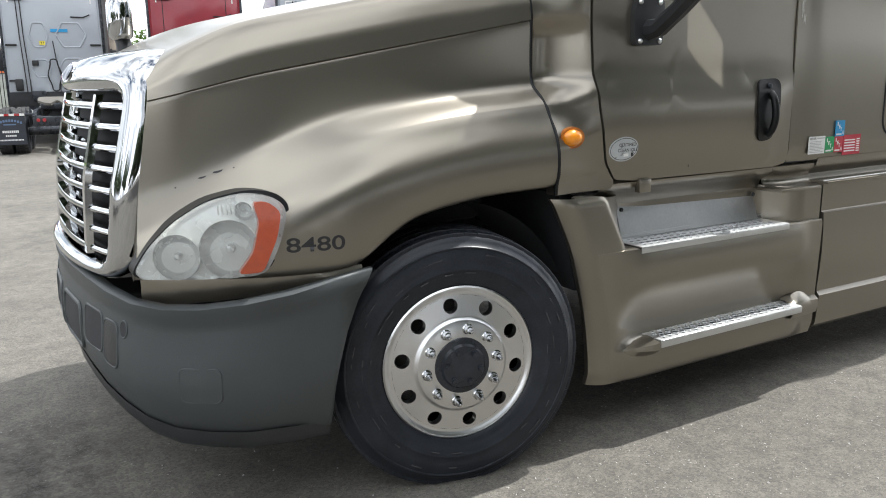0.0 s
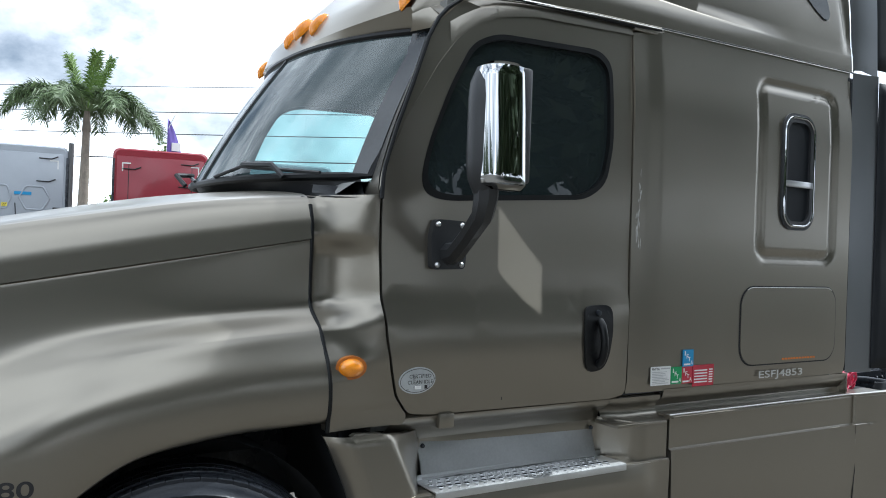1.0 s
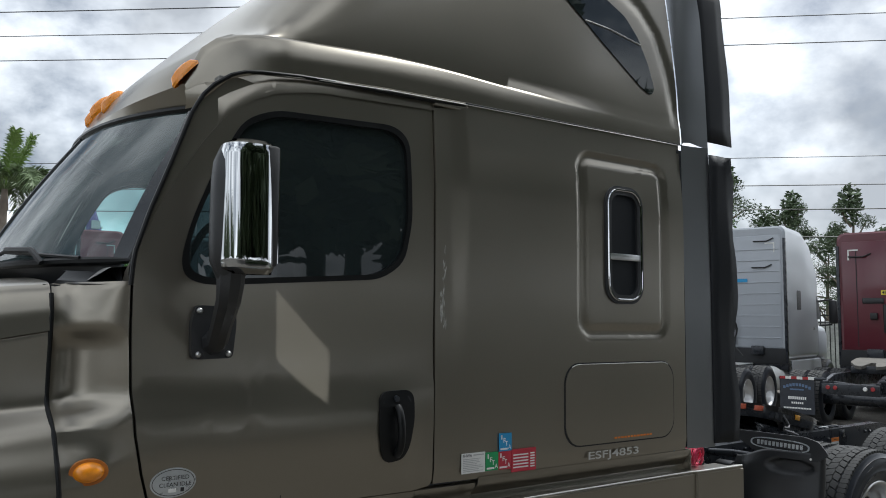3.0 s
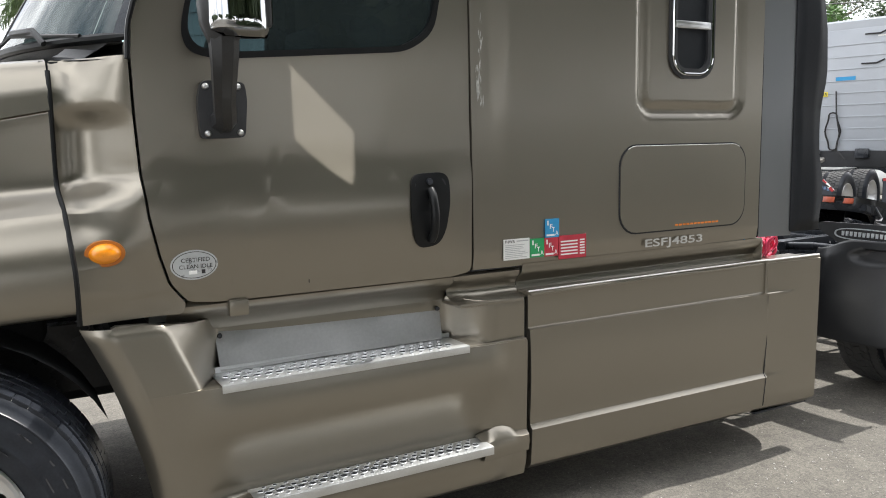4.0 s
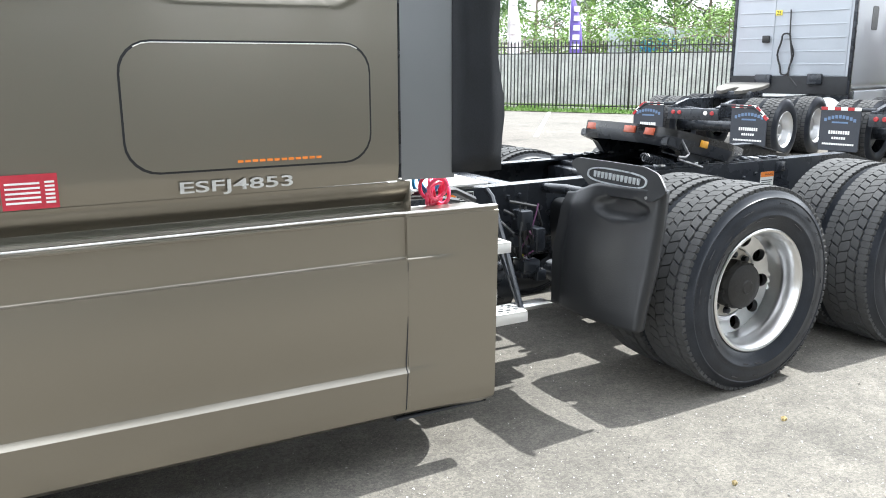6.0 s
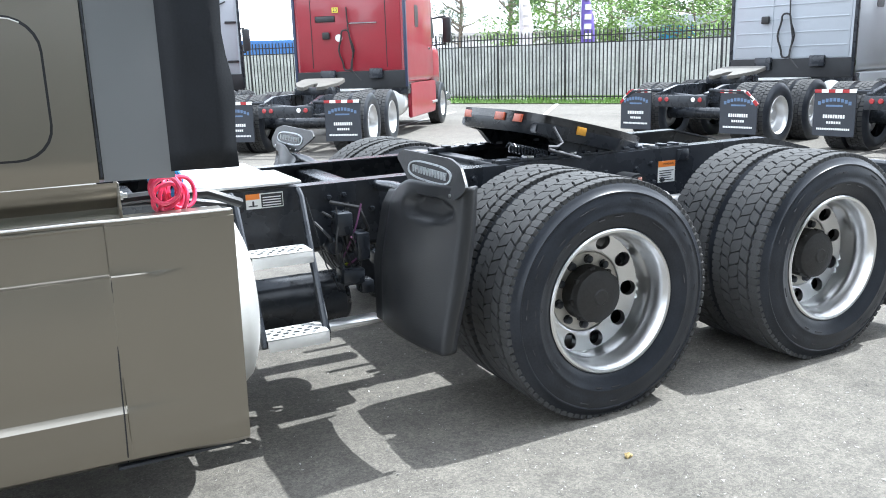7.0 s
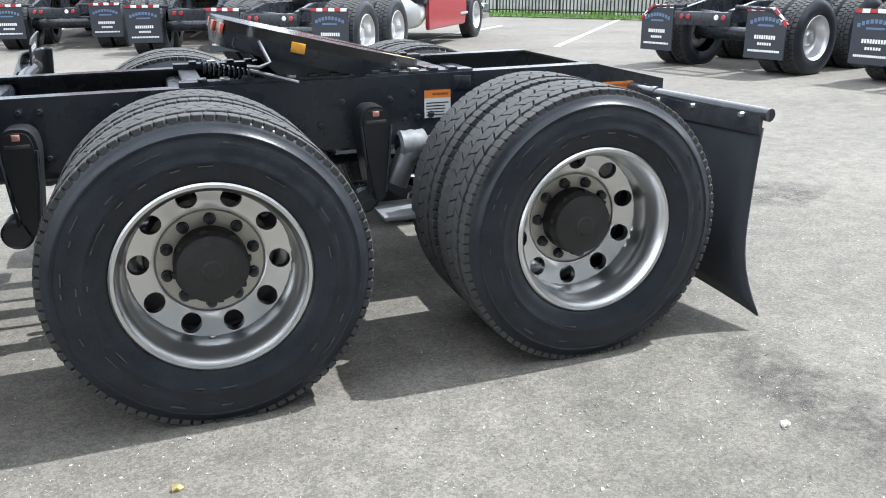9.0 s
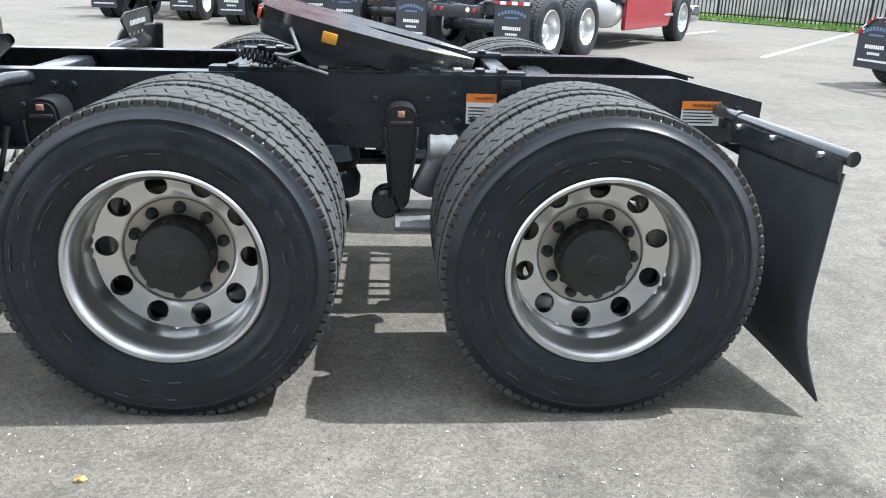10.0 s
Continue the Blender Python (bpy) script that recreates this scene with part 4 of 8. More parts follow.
# pale strip paints the bright line of light along the seam
part("seam_lip", tube([(x, line([(1.5, -0.268), (1.8, -0.272), (2.2, -0.279), (4.19, -0.2835)], x), line(SEAM, x) - 0.0095) for x in (1.62, 1.83, 2.0, 2.2, 2.63, 3.1, 3.6, 4.15)], 0.0022, 6), GLINTEDGE, truck, "pale strip painted as glint on the seam edge")
part("recess_head", box((2.457, -0.272, 2.785), (2.645, -0.235, 2.818), 0.004), PAINT, truck)
for y, x, z in ((-0.048, 1.410, 2.783), (0.655, 1.308, 2.806), (YC, 1.295, 2.814), (0.985, 1.308, 2.806), (2 * YC + 0.048, 1.410, 2.783)):
    tilt = Euler((0, radians(-48), radians(-30 if y < 0 else 16 if y > 1.5 else 0))).to_matrix().to_4x4()
    part("roof_marker_lamp", lathe([(0.0, 0.034), (0.35, 0.033), (0.75, 0.024), (1.0, 0.0), (1.0, -0.012)], 24, "z", (0, 0, 0)), AMBER, truck, "amber roof marker lamp", at=Matrix.Translation((x, y, z)) @ tilt @ Matrix.Diagonal((0.074, 0.024, 1, 1)))


# windscreen in two panes, pillars
def screen(y, k):
    d = min(abs(y - YC) / 0.85, 1.15)
    lo = Vector((0.81 + 0.355 * d ** 2.2, y, 2.0 + 0.015 * d))
    hi = Vector((1.225 + 0.24 * d ** 2.3, y, 2.66 - 0.0 * d))
    p = lo.lerp(hi, k)
    p.x -= 0.02 * math.sin(math.pi * k)
    return p


for a, b in ((-0.085, YC - 0.008), (YC + 0.008, 2 * YC + 0.085)):
    pane = [[screen(lerp(a, b, i / 14), lerp(0.03, 0.985, j / 8)) for i in range(15)] for j in range(9)]
    glass = loft(pane)
    glass.normal_update()
    part("windscreen", glass, WINDSCREEN, truck, "teal-tinted windscreen pane", flip=sum(f.normal.x for f in glass.faces) > 0)
frame_line = [screen(lerp(-0.092, 2 * YC + 0.092, i / 24), 0.99) for i in range(25)] + [screen(lerp(2 * YC + 0.092, -0.092, i / 24), 0.02) for i in range(25)]
part("windscreen_seal", tube(frame_line, 0.017, 8, True), GASKET, truck)
FRIT = material("black_glass_border", (0.020, 0.024, 0.029), 0.22, 0.0, 0.15, 8, coat=0.3)
both("glass_border", loft([[screen(y, lerp(0.02, 0.985, j / 12)) + Vector((-0.006, -0.004, 0)) for y in (-0.096, -0.075, -0.055, lerp(-0.035, -0.01, max(0.0, j / 12 * 6 - 5)))] for j in range(13)]), FRIT, "black border of the windscreen", smooth=70)
part("screen_divider", tube([screen(YC, k / 8) for k in range(9)], 0.010, 6), PLASTIC, truck)
DOOR_GAP = [(1.921, 1.176), (2.036, 1.184), (2.198, 1.233), (2.379, 1.301), (2.577, 1.372), (2.66, 1.418), (2.742, 1.515)]
pill = []
for k in range(13):
    t = k / 12
    a = screen(-0.10, 0.0 + t) + Vector((0.0, 0.01, 0.0))
    z = a.z
    dx = line(DOOR_GAP, z)
    b = Vector((dx - 0.004, door_y(dx, z) + 0.012, z))
    m = a.lerp(b, 0.55) + Vector((-0.010, -0.014, 0))
    pill.append([a, a.lerp(m, 0.6) + Vector((-0.004, -0.008, 0)), m, m.lerp(b, 0.6) + Vector((0.0, -0.004, 0)), b])
both("pillar", loft(pill), PAINT, smooth=70)
gap_pts = [(line(DOOR_GAP, z), z) for z in [1.93 + 0.04 * i for i in range(19)]] + [(1.45, 2.693), (1.515, 2.742), (1.57, 2.764), (1.64, 2.776), (1.80, 2.79), (1.96, 2.796), (2.45, 2.803), (2.63, 2.812)]
both("door_gap_seal", tube([(x, line([(1.9, -0.290), (2.35, -0.277), (2.6, -0.266), (2.75, -0.268)], z), z) for x, z in gap_pts], 0.0085, 8), GASKET)
band_front = [(1.192, 1.77), (1.2, 2.06), (1.276, 2.238), (1.417, 2.474), (1.50, 2.58), (1.60, 2.668), (1.70, 2.715)]
frame_band = []
for i in range(17):
    t = i / 16
    u = t * (len(band_front) - 2) + 1
    j = min(int(u), len(band_front) - 2)
    px, pz = (lerp(band_front[j][n], band_front[j + 1][n], u - j) for n in (0, 1))
    gz = lerp(1.96, 2.75, t)
    gx2 = line(DOOR_GAP, gz)
    frame_band.append([(px + 0.01, door_y(px, pz) + 0.004, pz), (lerp(px, gx2, 0.5), door_y(px, pz) + 0.004, lerp(pz, gz, 0.5)), (gx2, door_y(gx2, gz) + 0.010, gz)])
both("door_frame_band", loft(frame_band), PAINT, smooth=70)
# roof edge above the windscreen and at the pillar head
lip = [p for p in roof_row(1.24)]
lip = lip + [(a, 2 * YC - b, c) for a, b, c in lip[-2::-1]]
part("visor_edge", loft([lip, [screen(p[1], 1.0) + Vector((0.004, 0, -0.006)) for p in lip]]), PAINT, truck)
foot = [(1.42, -0.03, 2.645), (1.47, -0.10, 2.655), (1.51, -0.16, 2.66), (1.55, -0.21, 2.665), (1.60, -0.25, 2.68), (1.66, -0.262, 2.70), (1.70, -0.262, 2.715)]
head = [roof_row(x)[0] for x in (1.24, 1.265, 1.30, 1.335, 1.38, 1.43, 1.49)]
both("roof_corner", loft([head, [Vector(a).lerp(Vector(b), 0.5) + Vector((0, -0.012, 0)) for a, b in zip(head, foot)], foot]), PAINT, smooth=70)
cap = [[(x, cowl_y(min(x, 1.17), 1.93) + 0.002, 1.934), (x + 0.01, -0.12, 1.945), (x + 0.03, -0.07, 1.958), (x + 0.06, -0.01, 1.985), (x + 0.06, 0.06, 1.99)] for x in [0.962 + 0.0362 * i for i in range(7)]]
both("cowl_top", loft(cap), PLASTIC, smooth=70)
both("pillar_foot", loft([[Vector(p) for p in cap[-1]], [Vector(p).lerp(q, 0.5) + Vector((-0.006, -0.004, 0)) for p, q in zip(cap[-1], pill[0][::-1])], pill[0][::-1]]), PAINT, smooth=70)
# scuttle under the windscreen
scut = [[screen(lerp(-0.05, 2 * YC + 0.05, i / 20), 0.03) + Vector((0.01, 0, 0.0)) for i in range(21)], [(lerp(0.955, 1.19, ease(abs(y - YC) / 0.95 - 0.0) ** 3), y, 1.945) for y in [lerp(-0.12, 2 * YC + 0.12, i / 20) for i in range(21)]]]
part("scuttle", loft(scut), PLASTIC, truck)
for y0, y1 in ((0.18, 0.62), (1.0, 1.44)):
    w = bmesh.new()
    base = screen(y0, 0.0) + Vector((-0.03, 0, 0.01))
    add_tube(w, [base, base + Vector((-0.03, 0.05, 0.05)), screen(lerp(y0, y1, 0.55), 0.10) + Vector((-0.03, 0, 0.01))], 0.012, 6)
    add_tube(w, [screen(y0 - 0.12, 0.04) + Vector((-0.02, 0, 0)), screen(lerp(y0, y1, 0.55), 0.10) + Vector((-0.035, 0, 0)), screen(y1, 0.05) + Vector((-0.02, 0, 0))], 0.008, 6)
    part("wiper", w, PLASTIC, truck, "black wiper arm")

# cab inside
part("cab_floor", box((1.2, -0.22, 1.05), (4.15, 2 * YC + 0.22, 1.12)), CABIN, truck)
part("dashboard", loft([[(x, y, z) for x, z in ((1.0, 1.9), (1.15, 2.0), (1.42, 2.02), (1.5, 1.93), (1.52, 1.5))] for y in [lerp(-0.12, 2 * YC + 0.12, i / 8) for i in range(9)]]), CABIN, truck)
part("sleeper_curtain", box((2.6, -0.2, 1.12), (2.64, 2 * YC + 0.2, 2.8)), CABIN, truck)
part("headliner", box((1.5, -0.18, 2.72), (4.15, 2 * YC + 0.18, 2.76)), CABIN, truck)
ring = [(1.62 + 0.06 * math.sin(a), 0.32 + 0.22 * math.cos(a), 2.03 + 0.21 * math.sin(a)) for a in [math.tau * k / 24 for k in range(24)]]
part("steering_wheel", tube(ring, 0.017, 8, True), PLASTIC, truck)
for y in (0.3, 1.34):
    seat = bmesh.new()
    add_box(seat, (1.95, y - 0.25, 1.45), (2.4, y + 0.25, 1.62), 0.05)
    add_box(seat, (2.32, y - 0.25, 1.6), (2.46, y + 0.25, 2.3), 0.05)
    part("seat", seat, CABIN, truck)


# mirrors on arms
def mirror_parts():
    out = {}
    rows = []
    for k in range(25):
        t = k / 24
        z = lerp(1.962, 2.402, t)
        d = min(z - 1.962, 2.402 - z)
        e = 0.035 - math.sqrt(max(0.035 ** 2 - (0.035 - min(d, 0.035)) ** 2, 0.0))
        ring = rounded(1.345 + e, -0.745 + e, 1.520 - e * 0.2, -0.600 - e, 0.069 - e * 0.5, 9)
        rows.append([(u, v + 0.02 * (t - 0.5), z) for u, v in ring])
    out["mirror_shell"] = (loft(rows, True, True), CHROME, "polished chrome shell")
    rows = []
    for k in range(9):
        t = k / 8
        z = lerp(1.945, 2.385, t)
        e = 1 - abs(2 * t - 1) ** 6 * 0.4
        rows.append([(1.395 + 0.072 * e * math.cos(a), -0.640 + 0.070 * e * math.sin(a), z) for a in [math.tau * j / 16 for j in range(16)]])
    out["mirror_back"] = (loft(rows, True, True), PLASTIC, "black plastic back")
    bm = bmesh.new()
    add_tube(bm, [(1.395, -0.645, 1.99), (1.395, -0.645, 1.93), (1.398, -0.625, 1.875), (1.425, -0.50, 1.80), (1.458, -0.375, 1.742), (1.466, -0.31, 1.735)], [0.048, 0.044, 0.04, 0.036, 0.038, 0.046], 8)
    out["mirror_arm"] = (bm, PLASTIC, "")
    plate = soften([(1.39, 1.672), (1.54, 1.676), (1.552, 1.80), (1.545, 1.862), (1.40, 1.866), (1.385, 1.80)], 0.02, 3)
    out["mirror_bracket"] = (sheet(plate, lambda x, z: door_y(x, z) - 0.022 - 0.012 * math.cos((x - 1.468) * 12), (), 0.04, 0.035), PLASTIC, "black bracket bolted to the door")
    pane = bmesh.new()
    add_box(pane, (1.5205, -0.722, 1.998), (1.5225, -0.624, 2.372), 0.0)
    rim = bmesh.new()
    add_box(rim, (1.46, -0.731, 1.985), (1.5205, -0.615, 2.385), 0.012)
    out["mirror_rim"] = (rim, PLASTIC, "black rim round the glass")
    out["mirror_glass"] = (pane, CHROME, "mirror glass")
    return out


for side in (1, -1):
    made = mirror_parts()
    base = None
    for key, (bm, mat, label) in made.items():
        if side < 0:
            bm = mirrored(bm, YC)
        if base is None:
            base = part("wing_mirror", bm, mat, truck, label)
        else:
            part(key, bm, mat, base, label)
    for x, z in ((1.412, 1.846), (1.52, 1.846), (1.413, 1.69), (1.522, 1.692)):
        y = door_y(x, z) - 0.034
        part("bolt", lathe([(0.0, -0.006), (0.006, -0.006), (0.011, -0.001), (0.012, 0.008)], 12, "y", (x, y if side > 0 else 2 * YC - y, z)), ALLOY, base)
# second mirror on the fender, far side
bm = bmesh.new()
add_tube(bm, [(-0.24, 2 * YC - 0.06, 1.66), (-0.25, 2 * YC - 0.05, 1.73), (-0.26, 2 * YC - 0.04, 1.79)], [0.055, 0.04, 0.035], 12)
post = part("hood_mirror", bm, PLASTIC, truck, "black-footed chrome hood mirror")
rows = [[(-0.26 + 0.06 * e * math.cos(a), 2 * YC - 0.04 + 0.105 * e * math.sin(a), z) for a in [math.tau * j / 20 for j in range(20)]] for z, e in ((1.755, 0.5), (1.765, 0.8), (1.785, 0.97), (1.86, 1.0), (1.93, 0.98), (1.955, 0.85), (1.968, 0.5))]
part("mirror_shell", loft(rows, True, True), CHROME, post)

# ---- side fairings and steps ----
def skirt_y(x, z):
    """Rear fairing: a crease high up, a ridge low down, the tail flared a little."""
    k = line([(2.68, -0.362), (4.08, -0.385), (4.52, -0.408)], x)
    fade = 1.0 if x < 4.145 else lerp(0.3, 0.0, ease((x - 4.145) / 0.24))
    high = 0.016 * ease((z - 0.858) / 0.004) * fade
    low = line([(0.24, 0.030), (0.262, 0.004), (0.28, -0.002), (0.425, -0.012), (0.442, 0.004), (0.47, 0.005), (1.2, 0.0)], z)
    flat = line([(0.24, 0.030), (0.262, 0.004), (0.28, -0.002), (1.2, 0.0)], z)
    bow = -0.009 * math.sin(math.pi * min(max((z - 0.47) / 0.385, 0), 1)) * fade
    return k + high + bow + lerp(flat, low, fade) + (0.005 if z > 1.012 else 0)


fair_line = [(2.692, 0.238), (4.10, 0.245), (4.47, 0.236), (4.512, 0.246), (4.522, 1.03), (2.694, 1.018)]


def levels(bm, zs):
    for z in zs:
        bmesh.ops.bisect_plane(bm, geom=bm.verts[:] + bm.edges[:] + bm.faces[:], plane_co=(0, 0, z), plane_no=(0, 0, 1))


def skirt(outline, depth, zs, xs, turn=0.035):
    bm = bmesh.new()
    bm.faces.new([bm.verts.new((u, 0, v)) for u, v in outline])
    levels(bm, zs)
    for x in xs:
        bmesh.ops.bisect_plane(bm, geom=bm.verts[:] + bm.edges[:] + bm.faces[:], plane_co=(x, 0, 0), plane_no=(1, 0, 0))
    for v in bm.verts:
        v.co.y = depth(v.co.x, v.co.z)
    out = bmesh.ops.extrude_edge_only(bm, edges=[e for e in bm.edges if e.is_boundary])
    for v in [g for g in out["geom"] if isinstance(g, bmesh.types.BMVert)]:
        v.co.y += turn
    bmesh.ops.recalc_face_normals(bm, faces=bm.faces[:])
    return bm


both("side_fairing", skirt(fair_line, skirt_y, [0.262, 0.28, 0.33, 0.38, 0.425, 0.435, 0.445, 0.47, 0.50, 0.54, 0.58, 0.62, 0.66, 0.70, 0.74, 0.78, 0.82, 0.84, 0.857, 0.861, 0.865, 0.90, 0.96, 1.011, 1.014], [3.0, 3.4, 3.8, 4.06, 4.13, 4.144, 4.147, 4.16, 4.20, 4.24, 4.28, 4.32, 4.36, 4.40, 4.44, 4.48]), PAINT, "long painted side fairing", smooth=20)
both("fairing_joint", tube([(lerp(4.130, 4.152, (z - 0.25) / 0.76), skirt_y(4.14, z) - 0.0004, z) for z in (0.25, 0.28, 0.425, 0.442, 0.6, 0.85, 0.857, 0.863, 1.01)], 0.0022, 6), DARK)
both("fairing_ledge", box((2.694, -0.37, 1.004), (4.515, -0.22, 1.016), 0.004), PAINT)
# pale strip paints the sunlit line on the fairing's top edge
both("fairing_lip_edge", tube([(x, skirt_y(x, 1.02) - 0.001, line([(2.694, 1.018), (4.522, 1.03)], x)) for x in (2.70, 3.2, 3.7, 4.1, 4.16, 4.25, 4.4, 4.515)], 0.004, 8), GLINTEDGE, "pale strip painted as glint along the top edge")
both("fairing_edge", box((4.10, -0.372, 0.226), (4.50, -0.33, 0.238), 0.003), BLACKPAINT)


def curl(d):
    """How far an arch lip turns in, a distance d behind its edge."""
    return 0.05 * max(0.0, 1 - d / 0.09) ** 2


ARCH = [(0.228, 1.18), (0.35, 1.176), (0.459, 1.163), (0.57, 1.143), (0.664, 1.119), (0.78, 1.087), (0.83, 1.072), (0.889, 1.052), (0.965, 1.02), (1.07, 0.974)]


def step_y(x, z):
    """Step fairing: bulged above, hollowed over the lower step, curled in at the arch."""
    body = table([(0.23, -0.355), (0.25, -0.375), (0.34, -0.392), (0.375, -0.385), (0.43, -0.322), (0.52, -0.328), (0.60, -0.352), (0.66, -0.384), (0.70, -0.397), (0.735, -0.398), (0.78, -0.392), (0.84, -0.380)], z)
    plain = table([(0.23, -0.345), (0.30, -0.362), (0.84, -0.372)], z)
    inside = ease((x - 1.25) / 0.2) * (1 - ease((x - 2.47) / 0.14))
    k = lerp(plain, body, inside)
    return k + curl(x - curve(ARCH, z))


def upper_y(x, z):
    """Upper step fairing: a flush front cheek, creased where it slants into the step well."""
    start = line([(0.82, 1.335), (1.07, 1.212)], z)
    d = x - start
    cheek = line([(0.83, -0.3715), (1.07, -0.352)], z)
    slope = (cheek + 0.195) / (1.43 - start)
    well = cheek - slope * (math.sqrt(d * d + 0.00012) + d) / 2
    k = lerp(min(well, -0.19), -0.352, ease((x - 2.355) / 0.15))
    return k + curl(x - curve(ARCH, z)) + (0.012 * ease((z - 1.04) / 0.035) if x < 1.4 else 0.01 * ease((z - 0.97) / 0.09))


arch_edge = [(curve(ARCH, z) + 0.09, z) for z in [0.238 + 0.0296 * k for k in range(21)]]
low_line = [(2.668, 0.228), (2.672, 0.82), (2.38, 0.83), (1.38, 0.83)] + arch_edge[::-1]
both("step_fairing", skirt(low_line, step_y, [0.25, 0.28, 0.31, 0.34, 0.36, 0.375, 0.39, 0.41, 0.43, 0.46, 0.49, 0.52, 0.56, 0.6, 0.65, 0.7, 0.75, 0.79], [1.18, 1.21, 1.24, 1.27, 1.31, 1.36, 1.41, 1.47, 1.6, 1.8, 2.0, 2.2, 2.4, 2.47, 2.5, 2.53, 2.56, 2.6], 0.03), PAINT, "painted step fairing", smooth=50)
up_line = [(curve(ARCH, z) + 0.09, z) for z in (0.8295, 0.86, 0.889, 0.93, 0.965, 1.0, 1.035, 1.07)] + [(1.08, 1.077), (1.17, 1.072), (1.30, 1.05), (1.5, 1.03), (2.3, 1.02), (2.42, 1.006), (2.67, 1.0), (2.668, 0.826)]
both("step_fairing_top", skirt(up_line, upper_y, [0.845 + 0.014 * k for k in range(17)], [0.99 + 0.014 * k for k in range(33)] + [ 1.6, 1.8, 2.0, 2.2, 2.33, 2.36, 2.38, 2.40, 2.43, 2.46, 2.50, 2.55], 0.03), PAINT, smooth=50)
lip = []
for k in range(57):
    z = 0.238 + 0.832 * k / 56
    fy = step_y if z < 0.829 else upper_y
    lip.append([(curve(ARCH, z) + d, fy(curve(ARCH, z) + d, z) + (0.03 if i == 10 else 0), z) for i, d in enumerate((0.0905, 0.08, 0.07, 0.06, 0.05, 0.04, 0.03, 0.02, 0.01, 0.0, 0.004))])
both("fairing_lip", loft(lip), PAINT, smooth=50)
ledge = bmesh.new()
add_box(ledge, (1.24, -0.372, 0.818), (2.668, -0.16, 0.832), 0.004)
add_box(ledge, (2.36, -0.352, 0.985), (2.668, -0.2, 1.0), 0.004)
both("step_ledge", ledge, PAINT)
# painted end cap behind the lower step
cap = []
for i in range(9):
    t = i / 8
    x = lerp(2.43, 2.668, t)
    h = 0.035 * math.sin(math.pi * min(t * 1.25, 1)) + 0.01
    cap.append([(x, -0.33, 0.43 + h * 0.6), (x, -0.36, 0.425 + h), (x, -0.405 + 0.02 * t, 0.41 + h * 0.5), (x, -0.418 + 0.03 * t, 0.385), (x, -0.40 + 0.02 * t, 0.345)])
both("step_end", loft(cap), PAINT)
cap = []
for k in range(9):
    t = k / 8
    x, w = lerp(1.30, 1.478, t), 0.085 * ease(t) ** 0.8
    cap.append([(x, -0.345, 0.385 + 0.041 * t), (x, -0.352 - 0.3 * w, 0.388 + 0.038 * t), (x, -0.358 - w, 0.382 + 0.034 * t), (x, -0.360 - w, 0.378 + 0.005 * t), (x, -0.358 - 0.4 * w, 0.345)])
both("step_front", loft(cap), PAINT)


def tread(x0, x1, y0, y1, z, drop):
    """A punched tread: rows of raised round holes in a bent plate."""
    bm = bmesh.new()
    add_box(bm, (x0, y0, z - 0.006), (x1, y1, z), 0.002)
    add_box(bm, (x0, y0 - 0.004, z - drop), (x1, y0 + 0.002, z - 0.002), 0.0015)
    return bm


def holes(x0, x1, y0, y1, z):
    """Dark discs that paint the shade of unpierced holes, with bright rims, alternating large and small."""
    rims, pits = bmesh.new(), bmesh.new()
    n = int((x1 - x0 - 0.06) / 0.041)
    for i in range(n):
        for j in range(4):
            x = x0 + 0.035 + 0.041 * i + (0.0205 if j % 2 else 0)
            y = lerp(y0 + 0.02, y1 - 0.03, j / 3)
            r = 0.0135 if j == 1 else 0.0105 if j == 2 else 0.0075
            k = 8
            ring = [[(x + rr * math.cos(math.tau * a / k), y + rr * math.sin(math.tau * a / k), z + h) for a in range(k)] for rr, h in ((r * 1.25, 0.0), (r * 1.12, 0.0018), (r * 1.05, 0.0018), (r * 1.0, 0.0008))]
            add_loft(rims, ring, True)
            pits.faces.new([pits.verts.new(p) for p in ring[-1]])
    return rims, pits


for x0, x1, y0, y1, z, drop in ((1.395, 2.378, -0.388, -0.222, 0.842, 0.03), (1.478, 2.452, -0.442, -0.305, 0.426, 0.035)):
    t = both("step_tread", tread(x0, x1, y0, y1, z, drop), TREADPLATE, "perforated aluminium step tread")
    rims, pits = holes(x0, x1, y0, y1, z)
    part("punched_pattern", rims, TREADPLATE, t, smooth=0)["kind"] = "stuff"
    part("punched_dark", pits, DARK, t, smooth=0)["kind"] = "stuff"
    part("tread_lip", box((x0, y1 - 0.004, z), (x1, y1, z + 0.02), 0.001), TREADPLATE, t)
kick = [[(1.43, -0.228, 0.845), (2.337, -0.238, 0.845)], [(1.425, -0.198, 0.96), (2.352, -0.19, 0.955)], [(1.42, -0.172, 1.036), (2.36, -0.158, 1.022)]]
kp = part("kick_plate", loft(kick), DULLPLATE, truck, "scuffed aluminium kick plate")
for x, y, z in ((1.437, -0.215, 0.973), (2.336, -0.205, 0.965)):
    part("screw", lathe([(0.0, -0.006), (0.008, -0.004), (0.010, 0.004)], 12, "y", (x, y, z)), BLACKPAINT, kp)

# dark backing plate added to block light through the fairing seam
both("fairing_bracket", box((2.62, -0.325, 0.26), (2.76, -0.305, 0.99), 0.004), DARK)

# ---- fuel tank, catwalk ladder, deck plate ----
TY, TZ, TR = 0.0, 0.635, 0.335
prof = [(0.0, 4.64), (0.15, 4.632), (0.24, 4.615), (0.30, 4.59), (0.325, 4.56), (TR, 4.53), (TR + 0.006, 4.525), (TR + 0.006, 4.50), (TR, 4.495), (TR, 2.9), (0.30, 2.85), (0.0, 2.83)]
